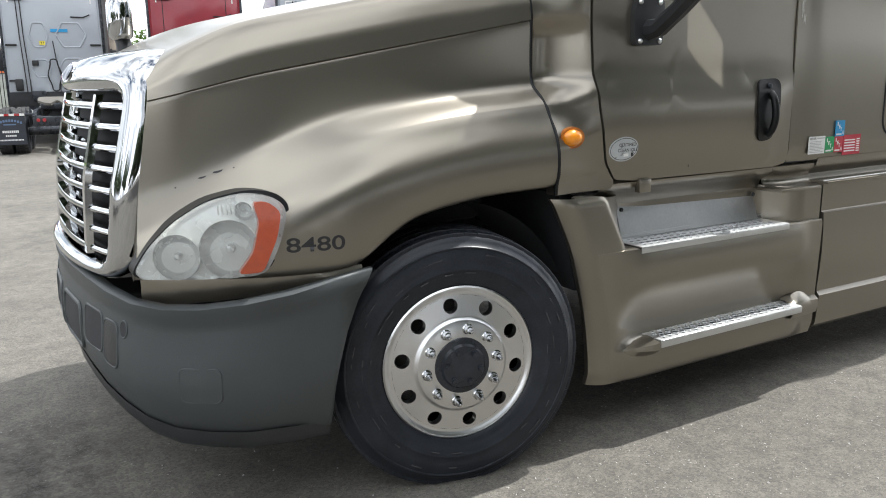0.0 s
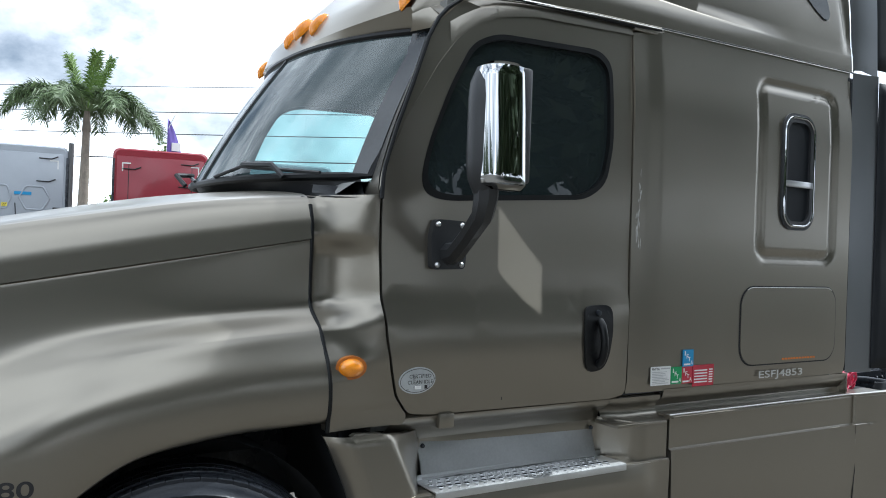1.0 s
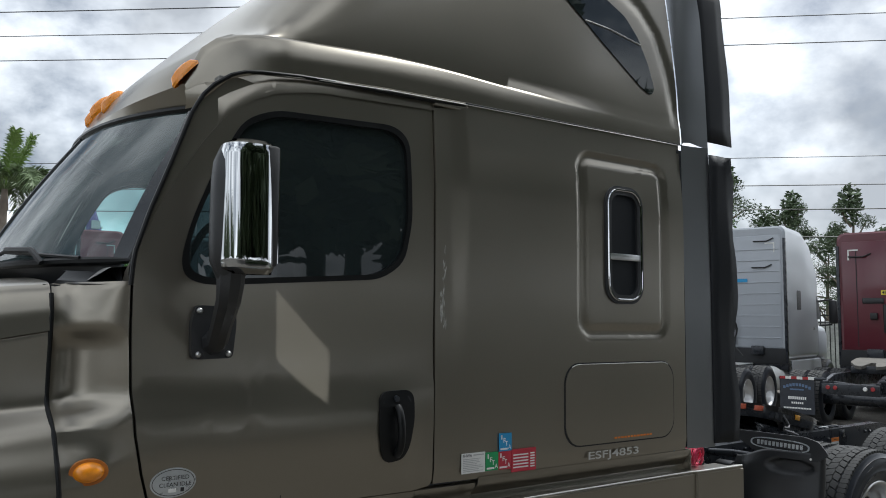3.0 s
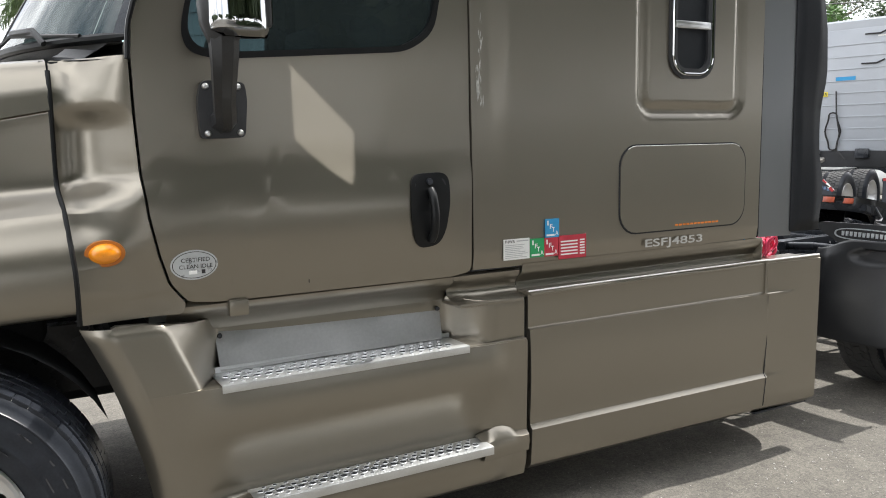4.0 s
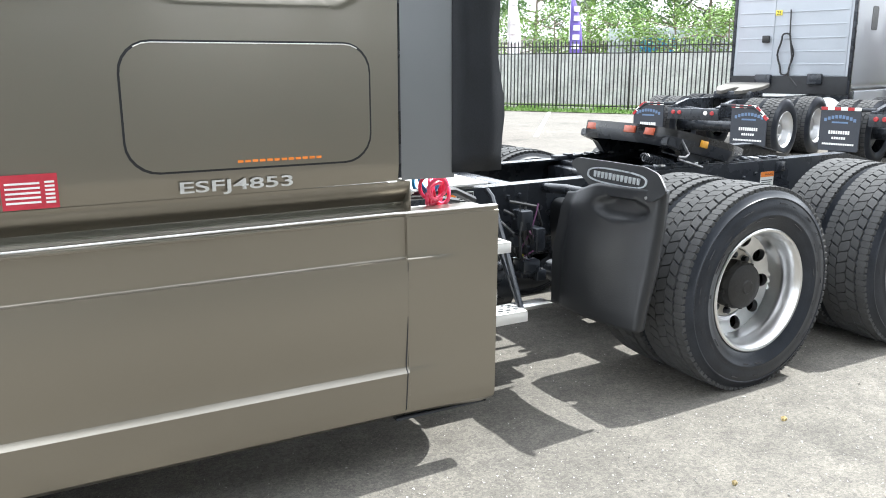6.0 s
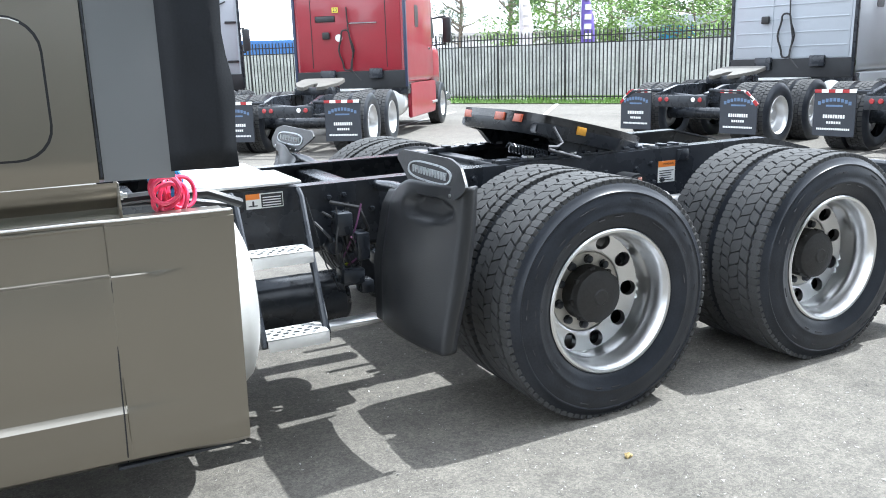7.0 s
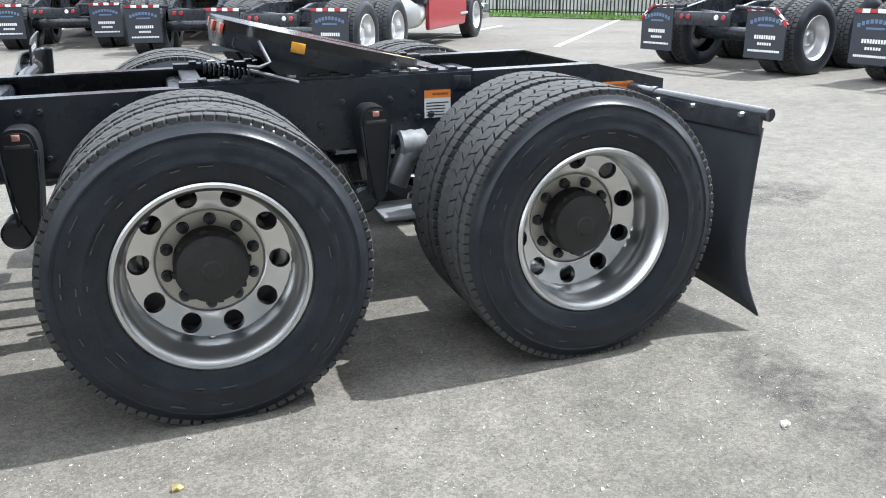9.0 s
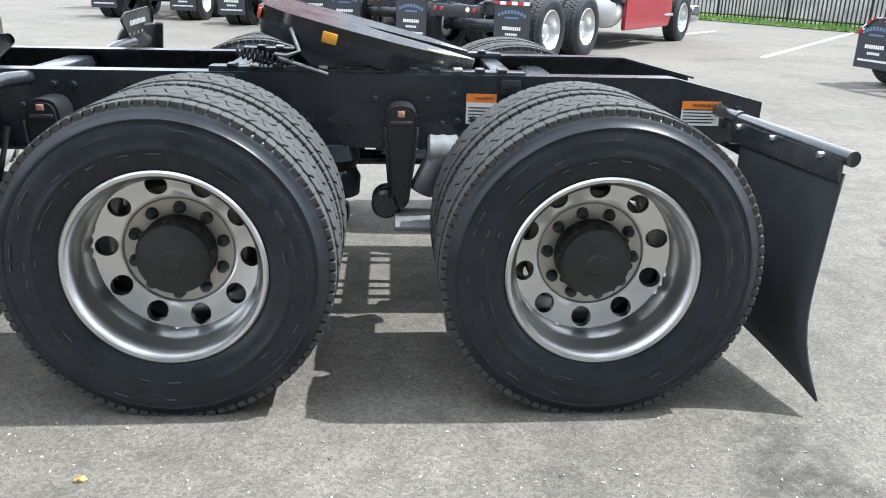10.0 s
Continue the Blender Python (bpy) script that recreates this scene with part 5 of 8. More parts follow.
tank = part("fuel_tank", lathe(prof, 64, "x", (0, TY, TZ)), TANKMETAL, truck, "bare aluminium fuel tank")
part("fuel_tank", lathe(prof, 48, "x", (0, 2 * YC - TY, TZ - 0.07)), TANKMETAL, truck, "bare aluminium fuel tank")
for x in (3.3, 4.1):
    part("tank_strap", lathe([(TR + 0.004, x), (TR + 0.008, x + 0.005), (TR + 0.008, x + 0.05), (TR + 0.004, x + 0.055)], 40, "x", (0, TY, TZ)), ALLOY, tank)

ladder = part("ladder_side", tube([(4.672, 0.36, 0.955), (4.675, 0.30, 0.93), (4.672, -0.035, 0.42)], 0.014, 8), BLACKPAINT, truck, "black catwalk ladder")
part("ladder_rail", tube([(4.958, 0.37, 0.95), (4.955, 0.32, 0.925), (4.925, -0.015, 0.40)], 0.014, 8), BLACKPAINT, ladder)
part("ladder_brace", tube([(4.965, 0.30, 0.72), (4.955, 0.16, 0.56), (4.94, 0.02, 0.42)], 0.013, 6), BLACKPAINT, ladder)
for y0, y1, z in ((0.10, 0.235, 0.745), (-0.045, 0.09, 0.452)):
    bm = bmesh.new()
    add_box(bm, (4.682, y0, z - 0.05), (4.925, y0 + 0.004, z), 0.001)
    add_box(bm, (4.682, y0, z - 0.006), (4.925, y1, z), 0.001)
    st = part("ladder_step", bm, material("ladder_alloy", (0.8, 0.8, 0.79), 0.5, 0.3, 0.06), ladder, "bright aluminium ladder step")
    rims, pits = holes(4.67, 4.94, y0, y1, z)
    part("punched_pattern", rims, TREADPLATE, st, smooth=0)["kind"] = "stuff"
    part("punched_dark", pits, DARK, st, smooth=0)["kind"] = "stuff"
bm = bmesh.new()
add_box(bm, (4.50, 0.40, 0.972), (4.985, 0.84, 0.984), 0.002)
add_box(bm, (4.58, 0.85, 0.972), (4.93, 1.24, 0.983), 0.002)
part("deck_plate", bm, material("deck_aluminium", (0.78, 0.78, 0.77), 0.45, 0.5, 0.05, 8, 0.15, 120), truck, "bright aluminium deck plate")

# ---- frame rails and cross-members ----
def rail(y0, web):
    """A C-section rail with a tapered tail."""
    bm = bmesh.new()
    d = 0.085 if web > 0 else -0.085
    t = 0.009 if web > 0 else -0.009
    tail = [(-0.2, 0.955, 0.685), (4.6, 0.955, 0.685), (7.757, 0.980, 0.69), (7.77, 0.978, 0.69), (8.12, 0.897, 0.76)]
    rows = []
    for x, hi, lo in tail:
        rows.append([(x, y0, lo), (x, y0, hi), (x, y0 + d, hi), (x, y0 + d, hi - 0.009), (x, y0 + t, hi - 0.009), (x, y0 + t, lo + 0.009), (x, y0 + d, lo + 0.009), (x, y0 + d, lo)])
    return loft(rows, True, True)


RN, RF = 0.402, 2 * YC - 0.402
rail_near = part("frame_rail", rail(RN, 1), BLACKPAINT, truck, "glossy black frame rail", smooth=20)
part("frame_rail", rail(RF, -1), BLACKPAINT, truck, "glossy black frame rail", smooth=20)
for x in (3.0, 4.3, 5.25, 6.0, 6.66, 7.32, 8.08):
    part("cross_member", box((x - 0.06, RN + 0.02, 0.72), (x + 0.06, RF - 0.02, 0.93 if x < 8 else 0.84), 0.02), BLACKPAINT, truck)
bolt_me = bpy.data.meshes.new("bolt")
bm = lathe([(0.0, -0.016), (0.009, -0.016), (0.011, -0.012), (0.011, -0.004), (0.017, -0.003), (0.017, 0.0)], 8, "y")
bm.to_mesh(bolt_me)
bm.free()
spots = [(5.10, 0.90), (5.17, 0.905), (5.42, 0.91), (5.49, 0.91), (5.43, 0.74), (5.50, 0.74), (6.35, 0.79), (6.43, 0.79), (6.51, 0.79), (6.60, 0.88), (6.80, 0.88), (6.86, 0.79), (6.92, 0.80), (6.98, 0.805), (6.90, 0.90), (5.75, 0.915), (5.82, 0.915), (7.50, 0.92), (7.57, 0.92), (7.95, 0.88), (8.02, 0.87), (8.08, 0.82), (7.99, 0.80), (5.30, 0.83), (5.36, 0.80)]
for x, z in spots:
    part_mesh("bolt", bolt_me, BLACKPAINT, rail_near, at=Matrix.Translation((x, RN, z)))
# pipes and cables along the rail
for pts, r, mat in (([(4.12, -0.08, 1.04), (4.3, -0.10, 1.05), (4.5, -0.10, 1.045), (4.62, -0.06, 0.99)], 0.018, PLASTIC), ([(4.2, -0.02, 1.02), (4.4, -0.04, 1.02), (4.58, 0.0, 0.98)], 0.013, PLASTIC),
                    ([(5.05, 0.36, 0.70), (5.12, 0.30, 0.60), (5.2, 0.34, 0.55), (5.24, 0.38, 0.75)], 0.011, PLASTIC), ([(5.16, 0.34, 0.88), (5.14, 0.30, 0.72), (5.19, 0.32, 0.6)], 0.012, PLASTIC)):
    part("air_line", tube(pts, r, 8), mat, truck)
# air tanks low between the rails
bm = bmesh.new()
add_lathe(bm, [(0.0, 4.50), (0.10, 4.51), (0.13, 4.55), (0.13, 5.17), (0.10, 5.20), (0.0, 5.21)], 32, "x", (0, 0.56, 0.40))
part("air_tank", bm, BLACKPAINT, truck, "black air tank")
part("tank_bracket", box((4.92, 0.2, 0.36), (5.25, 0.30, 0.38), 0.004), ALLOY, truck)
# unseen pipes, added to cast the striped shadow between the drive tyres
for y, z, x0, x1, r in ((0.56, 0.62, 5.7, 7.7, 0.022), (0.66, 0.74, 5.6, 7.9, 0.016), (0.99, 0.76, 5.6, 7.8, 0.018), (1.08, 0.60, 5.8, 7.6, 0.024), (0.74, 0.60, 6.1, 7.3, 0.02)):
    part("chassis_pipe", tube([(x0, y, z), (lerp(x0, x1, 0.4), y + 0.01, z - 0.015), (x1, y, z)], r, 8), BLACKPAINT, truck)
part("drive_shaft", lathe([(0.055, 2.2), (0.055, 5.7)], 20, "x", (0, YC, 0.62)), BLACKPAINT, truck)

for pts, r, mat in (([(5.02, 0.37, 0.80), (5.06, 0.28, 0.74), (5.10, 0.30, 0.62), (5.16, 0.36, 0.56)], 0.008, PLASTIC), ([(5.06, 0.37, 0.84), (5.12, 0.27, 0.80), (5.17, 0.28, 0.68), (5.15, 0.35, 0.60)], 0.007, PLASTIC), ([(5.10, 0.38, 0.88), (5.20, 0.29, 0.86), (5.24, 0.30, 0.76), (5.20, 0.37, 0.70)], 0.009, PLASTIC), ([(4.98, 0.34, 0.92), (5.04, 0.30, 0.62), (5.10, 0.32, 0.50)], 0.003, PLASTIC)):
    part("air_line", tube(pts, r, 7), mat, truck)
for x, y, z, s in ((5.08, 0.31, 0.70, 0.035), (5.16, 0.31, 0.64, 0.03), (5.14, 0.31, 0.78, 0.028)):
    part("air_valve", lathe([(0.0, -s), (s * 0.8, -s), (s, -s * 0.6), (s, s * 0.6), (s * 0.6, s), (0.0, s)], 16, "y", (x, y, z)), BLACKPAINT, truck)

# valve cluster and looms hanging on the rail ahead of the fender
WIREPURPLE, WIREYELLOW = material("purple_wire", (0.16, 0.06, 0.14), 0.5), material("yellow_wire", (0.55, 0.6, 0.06), 0.5)
for x, y, z, a, b, c in ((5.12, 0.30, 0.80, 0.035, 0.05, 0.05), (5.19, 0.28, 0.70, 0.03, 0.05, 0.06), (5.14, 0.28, 0.57, 0.05, 0.05, 0.035), (5.20, 0.27, 0.52, 0.03, 0.04, 0.03)):
    part("valve_block", box((x - a, y - b, z - c), (x + a, y + b, z + c), 0.01), BLACKPAINT, truck)
random.seed(31)
for n in range(7):
    ends = [Vector((random.uniform(5.08, 5.24), random.uniform(0.25, 0.36), z)) for z in (random.uniform(0.74, 0.88), random.uniform(0.50, 0.62))]
    sag = Vector((random.uniform(-0.04, 0.04), random.uniform(-0.05, -0.01), 0))
    part("air_line", tube([ends[0].lerp(ends[1], j / 12) + sag * math.sin(math.pi * j / 12) for j in range(13)], random.choice((0.004, 0.006, 0.008)), 7), (PLASTIC, PLASTIC, WIREPURPLE, PLASTIC, WIREYELLOW, PLASTIC, WIREPURPLE)[n], truck)

# red and blue coiled hoses
random.seed(5)
for mat, cy, cx, n in ((PINK, -0.215, 4.362, 4), (PINK, -0.185, 4.392, 3), (BLUEHOSE, -0.13, 4.36, 2)):
    for k in range(n):
        r = random.uniform(0.046, 0.060)
        tilt = Euler((radians(random.uniform(-25, 25)), radians(random.uniform(-30, 30)), radians(random.uniform(-40, 40)))).to_matrix()
        c = Vector((cx + random.uniform(-0.018, 0.018), cy + random.uniform(-0.03, 0.03), (1.068 if mat is PINK else 1.11) + random.uniform(-0.018, 0.022)))
        ring = [c + tilt @ Vector((r * 0.9 * math.cos(a), 0.004 * math.sin(3 * a), r * 0.95 * math.sin(a))) for a in [math.tau * j / 22 for j in range(22)]]
        part("coiled_hose", tube(ring, 0.0074, 7, True), mat, truck, "tangled pink air hose" if mat is PINK else "tangled blue air hose")

# ---- quarter fenders in front of the drive wheels ----
FENDER = material("fender_plastic", (0.014, 0.015, 0.017), 0.42, 0, 0.2, 8, 0.15, 200)
for side in (1, -1):
    fl = lambda y: y if side > 0 else 2 * YC - y
    rows = []
    for k in range(41):
        t = k / 40
        z = lerp(0.405, 1.02, t)
        xo = line([(0.40, 5.238), (0.47, 5.250), (0.66, 5.30), (0.85, 5.332), (1.02, 5.345)], z)
        xi = line([(0.30, 5.20), (0.66, 5.20), (0.94, 5.25), (1.02, 5.285)], z)
        b = 0.025 * math.sin(math.pi * t)
        row = [(xo + 0.05, fl(-0.412), z), (xo + 0.02, fl(-0.424), z)]
        for n in range(33):
            a = n / 32
            y = lerp(-0.418, 0.15, a)
            r = math.hypot((y + 0.235) / 0.135, (z - 0.925) / 0.042)
            dip = 0.034 * ease((1.15 - r) / 0.3)
            row.append((lerp(xo, xi, a) - (b + 0.035) * math.sin(math.pi * min(a * 1.1 + 0.03, 1.0)) ** 0.6 + dip, fl(y), z - 0.07 * t ** 3 * ease((a - 0.55) / 0.45)))
        row.append((xi + 0.05, fl(0.165), z - 0.07 * t ** 3))
        rows.append(row)
    q = part("quarter_fender", loft(rows), FENDER, truck, "black plastic quarter fender with a badge plate", smooth=60)
    sk = q.modifiers.new("skin", "SOLIDIFY")
    sk.thickness = 0.012

    def plate_x(y, z):
        y = y if side > 0 else 2 * YC - y
        return line([(-0.39, 5.335), (0.304, 5.375)], y) + (z - 1.05) * 0.25 - 0.012
    out = soften([(-0.40, 0.972), (0.02, 0.972), (0.10, 1.01), (0.245, 1.072), (0.20, 1.105), (-0.30, 1.112), (-0.40, 1.092), (-0.475, 1.02)], 0.025, 3)
    p2 = part("badge_plate", sheet([(fl(u), v) for u, v in out], plate_x, (), 0.05, 0.010, "x"), PLASTIC, q)
    ov = [(-0.13 + 0.215 * math.copysign(abs(math.cos(a)) ** 0.7, math.cos(a)), 1.045 + 0.036 * math.copysign(abs(math.sin(a)) ** 0.7, math.sin(a))) for a in [math.tau * n / 36 for n in range(36)]]
    part("oval_badge", sheet([(fl(u), v) for u, v in ov], lambda y, z: plate_x(y, z) - 0.004, ([(fl(-0.13 + (u + 0.13) * 0.95), 1.045 + (v - 1.045) * 0.82) for u, v in ov],), 0.3, 0.004, "x"), STICKSILVER, p2, "plain silver oval badge")
    for k in range(12):
        y = -0.297 + 0.0285 * k
        a, b = sorted((fl(y), fl(y + 0.017)))
        x = plate_x((a + b) / 2, 1.045)
        part("badge_mark", box((x - 0.004, a, 1.031), (x + 0.003, b, 1.059)), STICKSILVER, p2, smooth=0)
    for y in (-0.36, -0.27, -0.18, -0.09, 0.0):
        part("plate_screw", lathe([(0.0, -0.004), (0.007, -0.004), (0.008, 0.004)], 8, "x", (plate_x(fl(y), 0.985), fl(y), 0.985)), ALLOY, p2)
    part("fender_arm", tube([(5.33, fl(0.40), 0.93), (5.33, fl(0.22), 0.945), (5.33, fl(-0.05), 0.945)], 0.026, 10), BLACKPAINT, q)

# ---- fifth wheel on its slider ----
REFLECTRED, REFLECTAMBER = material("red_orange_reflector", (0.55, 0.12, 0.06), 0.35, 0, 0.2, 40), material("amber_reflector", (0.62, 0.30, 0.03), 0.35, 0, 0.25, 40)
for y in (RN + 0.02, RF - 0.09):
    slider = part("slider_track", box((5.98, y, 0.957), (7.18, y + 0.08, 0.985), 0.003), BLACKPAINT, truck, "greasy toothed slider track")
    for k in range(13):
        part("tooth", box((6.05 + 0.085 * k, y - 0.012, 0.983), (6.085 + 0.085 * k, y + 0.05, 0.996), 0.003), ALLOY if k % 3 == 1 else BLACKPAINT, slider)
for x in (6.04, 7.12):
    part("track_angle", box((x - 0.04, RN - 0.008, 0.90), (x + 0.04, RF + 0.008, 0.96), 0.004), BLACKPAINT, slider)
TILT5 = Matrix.Translation((6.56, YC, 1.095)) @ Euler((0, radians(13.5), 0)).to_matrix().to_4x4()
pl = [(-0.42, -0.18), (-0.40, -0.30), (-0.30, -0.40), (-0.1, -0.435), (0.12, -0.43), (0.30, -0.36), (0.44, -0.22), (0.46, -0.15), (0.25, -0.07), (0.06, -0.045), (-0.02, 0.0), (0.06, 0.045), (0.25, 0.07), (0.46, 0.15), (0.44, 0.22), (0.30, 0.36), (0.12, 0.43), (-0.1, 0.435), (-0.30, 0.40), (-0.40, 0.30), (-0.42, 0.18)]
bm = block(soften(pl, 0.03, 2), -0.02, 0.02, "z")
fifth = part("fifth_wheel", bm, material("greasy_plate", (0.022, 0.021, 0.021), 0.22, 0.0, 0.5, 6, 0.2, 60, rough_vary=0.12), truck, "greasy black fifth wheel plate tilted down", at=TILT5)
sk_line = soften(pl, 0.03, 2)
rows = [[(u * s, v * s, z) for u, v in sk_line] for s, z in ((1.0, -0.018), (0.995, -0.05), (0.97, -0.085), (0.93, -0.085))]
part("plate_skirt", loft(rows, True), BLACKPAINT, fifth)
for y in (-0.36, 0.36):
    bm = block([(-0.17, -0.15), (0.15, -0.11), (0.30, -0.03), (-0.36, -0.03), (-0.36, -0.075), (-0.25, -0.09)], y - 0.03, y + 0.03, "y", 0.006)
    part("pivot_bracket", bm, BLACKPAINT, fifth)
for u, v, mat in ((-0.424, -0.13, REFLECTRED), (-0.412, 0.22, REFLECTRED), (-0.404, -0.265, REFLECTRED), (-0.12, -0.436, REFLECTAMBER)):
    bm = box((u - 0.006, v - 0.045, -0.035), (u + 0.006, v + 0.045, 0.005), 0.002) if v != -0.436 else box((u - 0.03, v - 0.005, -0.045), (u + 0.025, v + 0.006, -0.005), 0.002)
    part("reflector", bm, mat, fifth, "red-orange reflector" if mat is REFLECTRED else "dirty amber reflector")
part("release_handle", tube([(-0.27, -0.40, -0.03), (-0.22, -0.43, -0.10), (-0.26, -0.45, -0.125), (-0.30, -0.44, -0.13), (-0.29, -0.43, -0.145), (-0.16, -0.44, -0.15), (-0.10, -0.44, -0.155)], 0.008, 8), material("grey_steel_rod", (0.22, 0.22, 0.23), 0.4, 0.7), fifth)
for sy in (-0.33,):
    coil = [(-0.46 + 0.22 * k / 80, sy + 0.022 * math.cos(k * 0.9), -0.17 + 0.022 * math.sin(k * 0.9)) for k in range(81)]
    part("spring", tube(coil, 0.005, 6), BLACKPAINT, fifth)
part("grease_smear", sheet(soften([(0.26, -0.36), (0.42, -0.24), (0.44, -0.18), (0.34, -0.2), (0.24, -0.3)], 0.02, 2), 0.0, (), 0.2, 0.0), material("yellow_grease", (0.45, 0.36, 0.12), 0.35, 0, 0.4, 30, 0.4, 60), fifth, at=Matrix(((1, 0, 0, 0), (0, 0, 1, 0), (0, 1, 0, 0.0215), (0, 0, 0, 1))))

# ---- axles and suspension ----
for ax in (6.0, 7.315):
    bm = bmesh.new()
    add_lathe(bm, [(0.09, -0.2), (0.09, 0.45), (0.2, 0.62), (0.23, YC), (0.2, 1.02), (0.09, 1.2), (0.09, 1.85)], 24, "y", (ax, 0, 0.49))
    part("axle", bm, BLACKPAINT, truck)
    for y in (0.47, 2 * YC - 0.47):
        part("air_spring", lathe([(0.0, 0.49), (0.12, 0.49), (0.125, 0.56), (0.105, 0.6), (0.125, 0.64), (0.11, 0.7), (0.0, 0.7)], 24, "z", (ax + 0.42, y, 0)), RUBBER, truck)
        part("trailing_arm", box((ax - 0.42, y - 0.05, 0.37), (ax + 0.5, y + 0.05, 0.45), 0.02), BLACKPAINT, truck)
for hx in (5.42, 6.70):
    for side in (1, -1):
        fl = lambda y: y if side > 0 else 2 * YC - y
        o = soften([(hx - 0.064, 0.80), (hx - 0.056, 0.848), (hx - 0.03, 0.874), (hx + 0.033, 0.874), (hx + 0.058, 0.848), (hx + 0.066, 0.79), (hx + 0.052, 0.66), (hx + 0.034, 0.50), (hx - 0.004, 0.475), (hx - 0.028, 0.53), (hx - 0.050, 0.66)], 0.03, 3)
        lo, hi = sorted((fl(0.25), fl(RN)))
        hanger = part("spring_hanger", block(o, lo, hi, "y", 0.012), FENDER, truck, "black cast suspension hanger")
        part("bush_eye", lathe([(0.0, lo + 0.012), (0.045, lo + 0.012), (0.056, lo + 0.025), (0.056, hi - 0.02), (0.0, hi - 0.02)], 24, "y", (hx - 0.052, 0, 0.497)), BLACKPAINT, hanger)
        for ex in (-1, 1):
            part("hanger_rib", tube([(hx + ex * 0.060, fl(0.248), 0.80), (hx + ex * 0.050, fl(0.247), 0.68), (hx + ex * 0.034 - 0.004, fl(0.248), 0.53)], 0.006, 6), BLACKPAINT, hanger)
        if side > 0:
            part("hanger_tag", box((hx - 0.012, 0.247, 0.836), (hx + 0.014, 0.2505, 0.858), 0.001), material("faded_tag", (0.5, 0.25, 0.2), 0.6), hanger)
            part("hanger_bar", box((hx - 0.038, 0.247, 0.808), (hx + 0.042, 0.2505, 0.822), 0.001), material("raised_mark", (0.05, 0.05, 0.055), 0.4), hanger)
DRUMGREY = material("dusty_grey_casting", (0.16, 0.165, 0.17), 0.6, 0.2, 0.3, 9, 0.3, 60)
part("torsion_tube", lathe([(0.05, 6.80), (0.065, 6.81), (0.062, 6.84), (0.066, 6.86), (0.062, 6.88), (0.066, 6.91), (0.05, 6.92)], 20, "x", (0, 0.3, 0.70)), DRUMGREY, truck)
part("shock_pipe", tube([(6.78, 0.28, 0.55), (6.83, 0.28, 0.66), (6.95, 0.3, 0.69), (7.05, 0.34, 0.68)], 0.05, 12), material("grey_pipe", (0.09, 0.09, 0.095), 0.4, 0.4), truck)
part("spring_seat", box((6.68, 0.10, 0.445), (6.90, 0.34, 0.465), 0.006), DRUMGREY, truck)

# ---- mud flaps on pipe hangers at the tail ----
PIPE = material("glossy_black_pipe", (0.035, 0.038, 0.044), 0.22, 0.1, 0.4, 12, 0.1, 60, coat=0.4, rough_vary=0.15)
for side in (1, -1):
    fl = lambda y: y if side > 0 else 2 * YC - y
    ends = (7.948, 0.40, 0.862), (7.955, 0.22, 0.860), (8.052, -0.398, 0.851)
    hang = part("flap_hanger", tube([(x, fl(y), z) for x, y, z in ends], 0.025, 20), PIPE, truck, "glossy black pipe hanger with a mud flap")
    # flat dark disc paints the shade inside the pipe's capped end
    part("pipe_mouth", lathe([(0.0, 0.0), (0.020, 0.0)], 16, "y", (8.0523, fl(-0.3992), 0.851)), DARK, hang)
    part("pipe_collar", tube([(7.957, fl(0.235), 0.860), (7.960, fl(0.205), 0.860)], 0.030, 16), PIPE, hang)
    plate = bmesh.new()
    add_loft(plate, [[(lerp(7.952, 8.046, s) + dx, fl(lerp(0.20, -0.384, s)), lerp(0.853, 0.848, s) + dz) for dx, dz in ((-0.027, 0.0), (-0.030, -0.035), (-0.022, -0.072), (-0.014, -0.072), (-0.014, 0.0))] for s in (0.0, 0.25, 0.5, 0.75, 1.0)], True, True)
    part("clamp_plate", plate, PIPE, hang)
    for s in (0.08, 0.42, 0.85):
        part("clamp_bolt", lathe([(0.0, -0.010), (0.010, -0.008), (0.012, 0.0), (0.012, 0.014)], 10, "x", (lerp(7.952, 8.046, s) - 0.032, fl(lerp(0.20, -0.384, s)), 0.842)), ALLOY, hang)
    rows = []
    for k in range(13):
        t = k / 12
        z0 = lerp(0.83, 0.06, t)
        row = []
        for j in range(8):
            s = j / 7
            y = lerp(-0.375 - 0.08 * t ** 3, 0.16, s)
            x = lerp(8.05, 7.955, s) - 0.03 * math.sin(math.pi * t) * (1 - s) + 0.02 * math.sin(2.2 * math.pi * t + s) * t
            z = lerp(0.80, lerp(0.06, 0.14, s ** 0.8), t)
            row.append((x, fl(y), z))
        rows.append(row)
    f2 = part("mud_flap", loft(rows), CLOTH, hang, "curled plain black mud flap", smooth=80)
    sk = f2.modifiers.new("skin", "SOLIDIFY")
    sk.thickness = 0.009
part("tail_light_bar", box((8.10, 0.5, 0.66), (8.14, 2 * YC - 0.5, 0.78), 0.01), BLACKPAINT, truck)


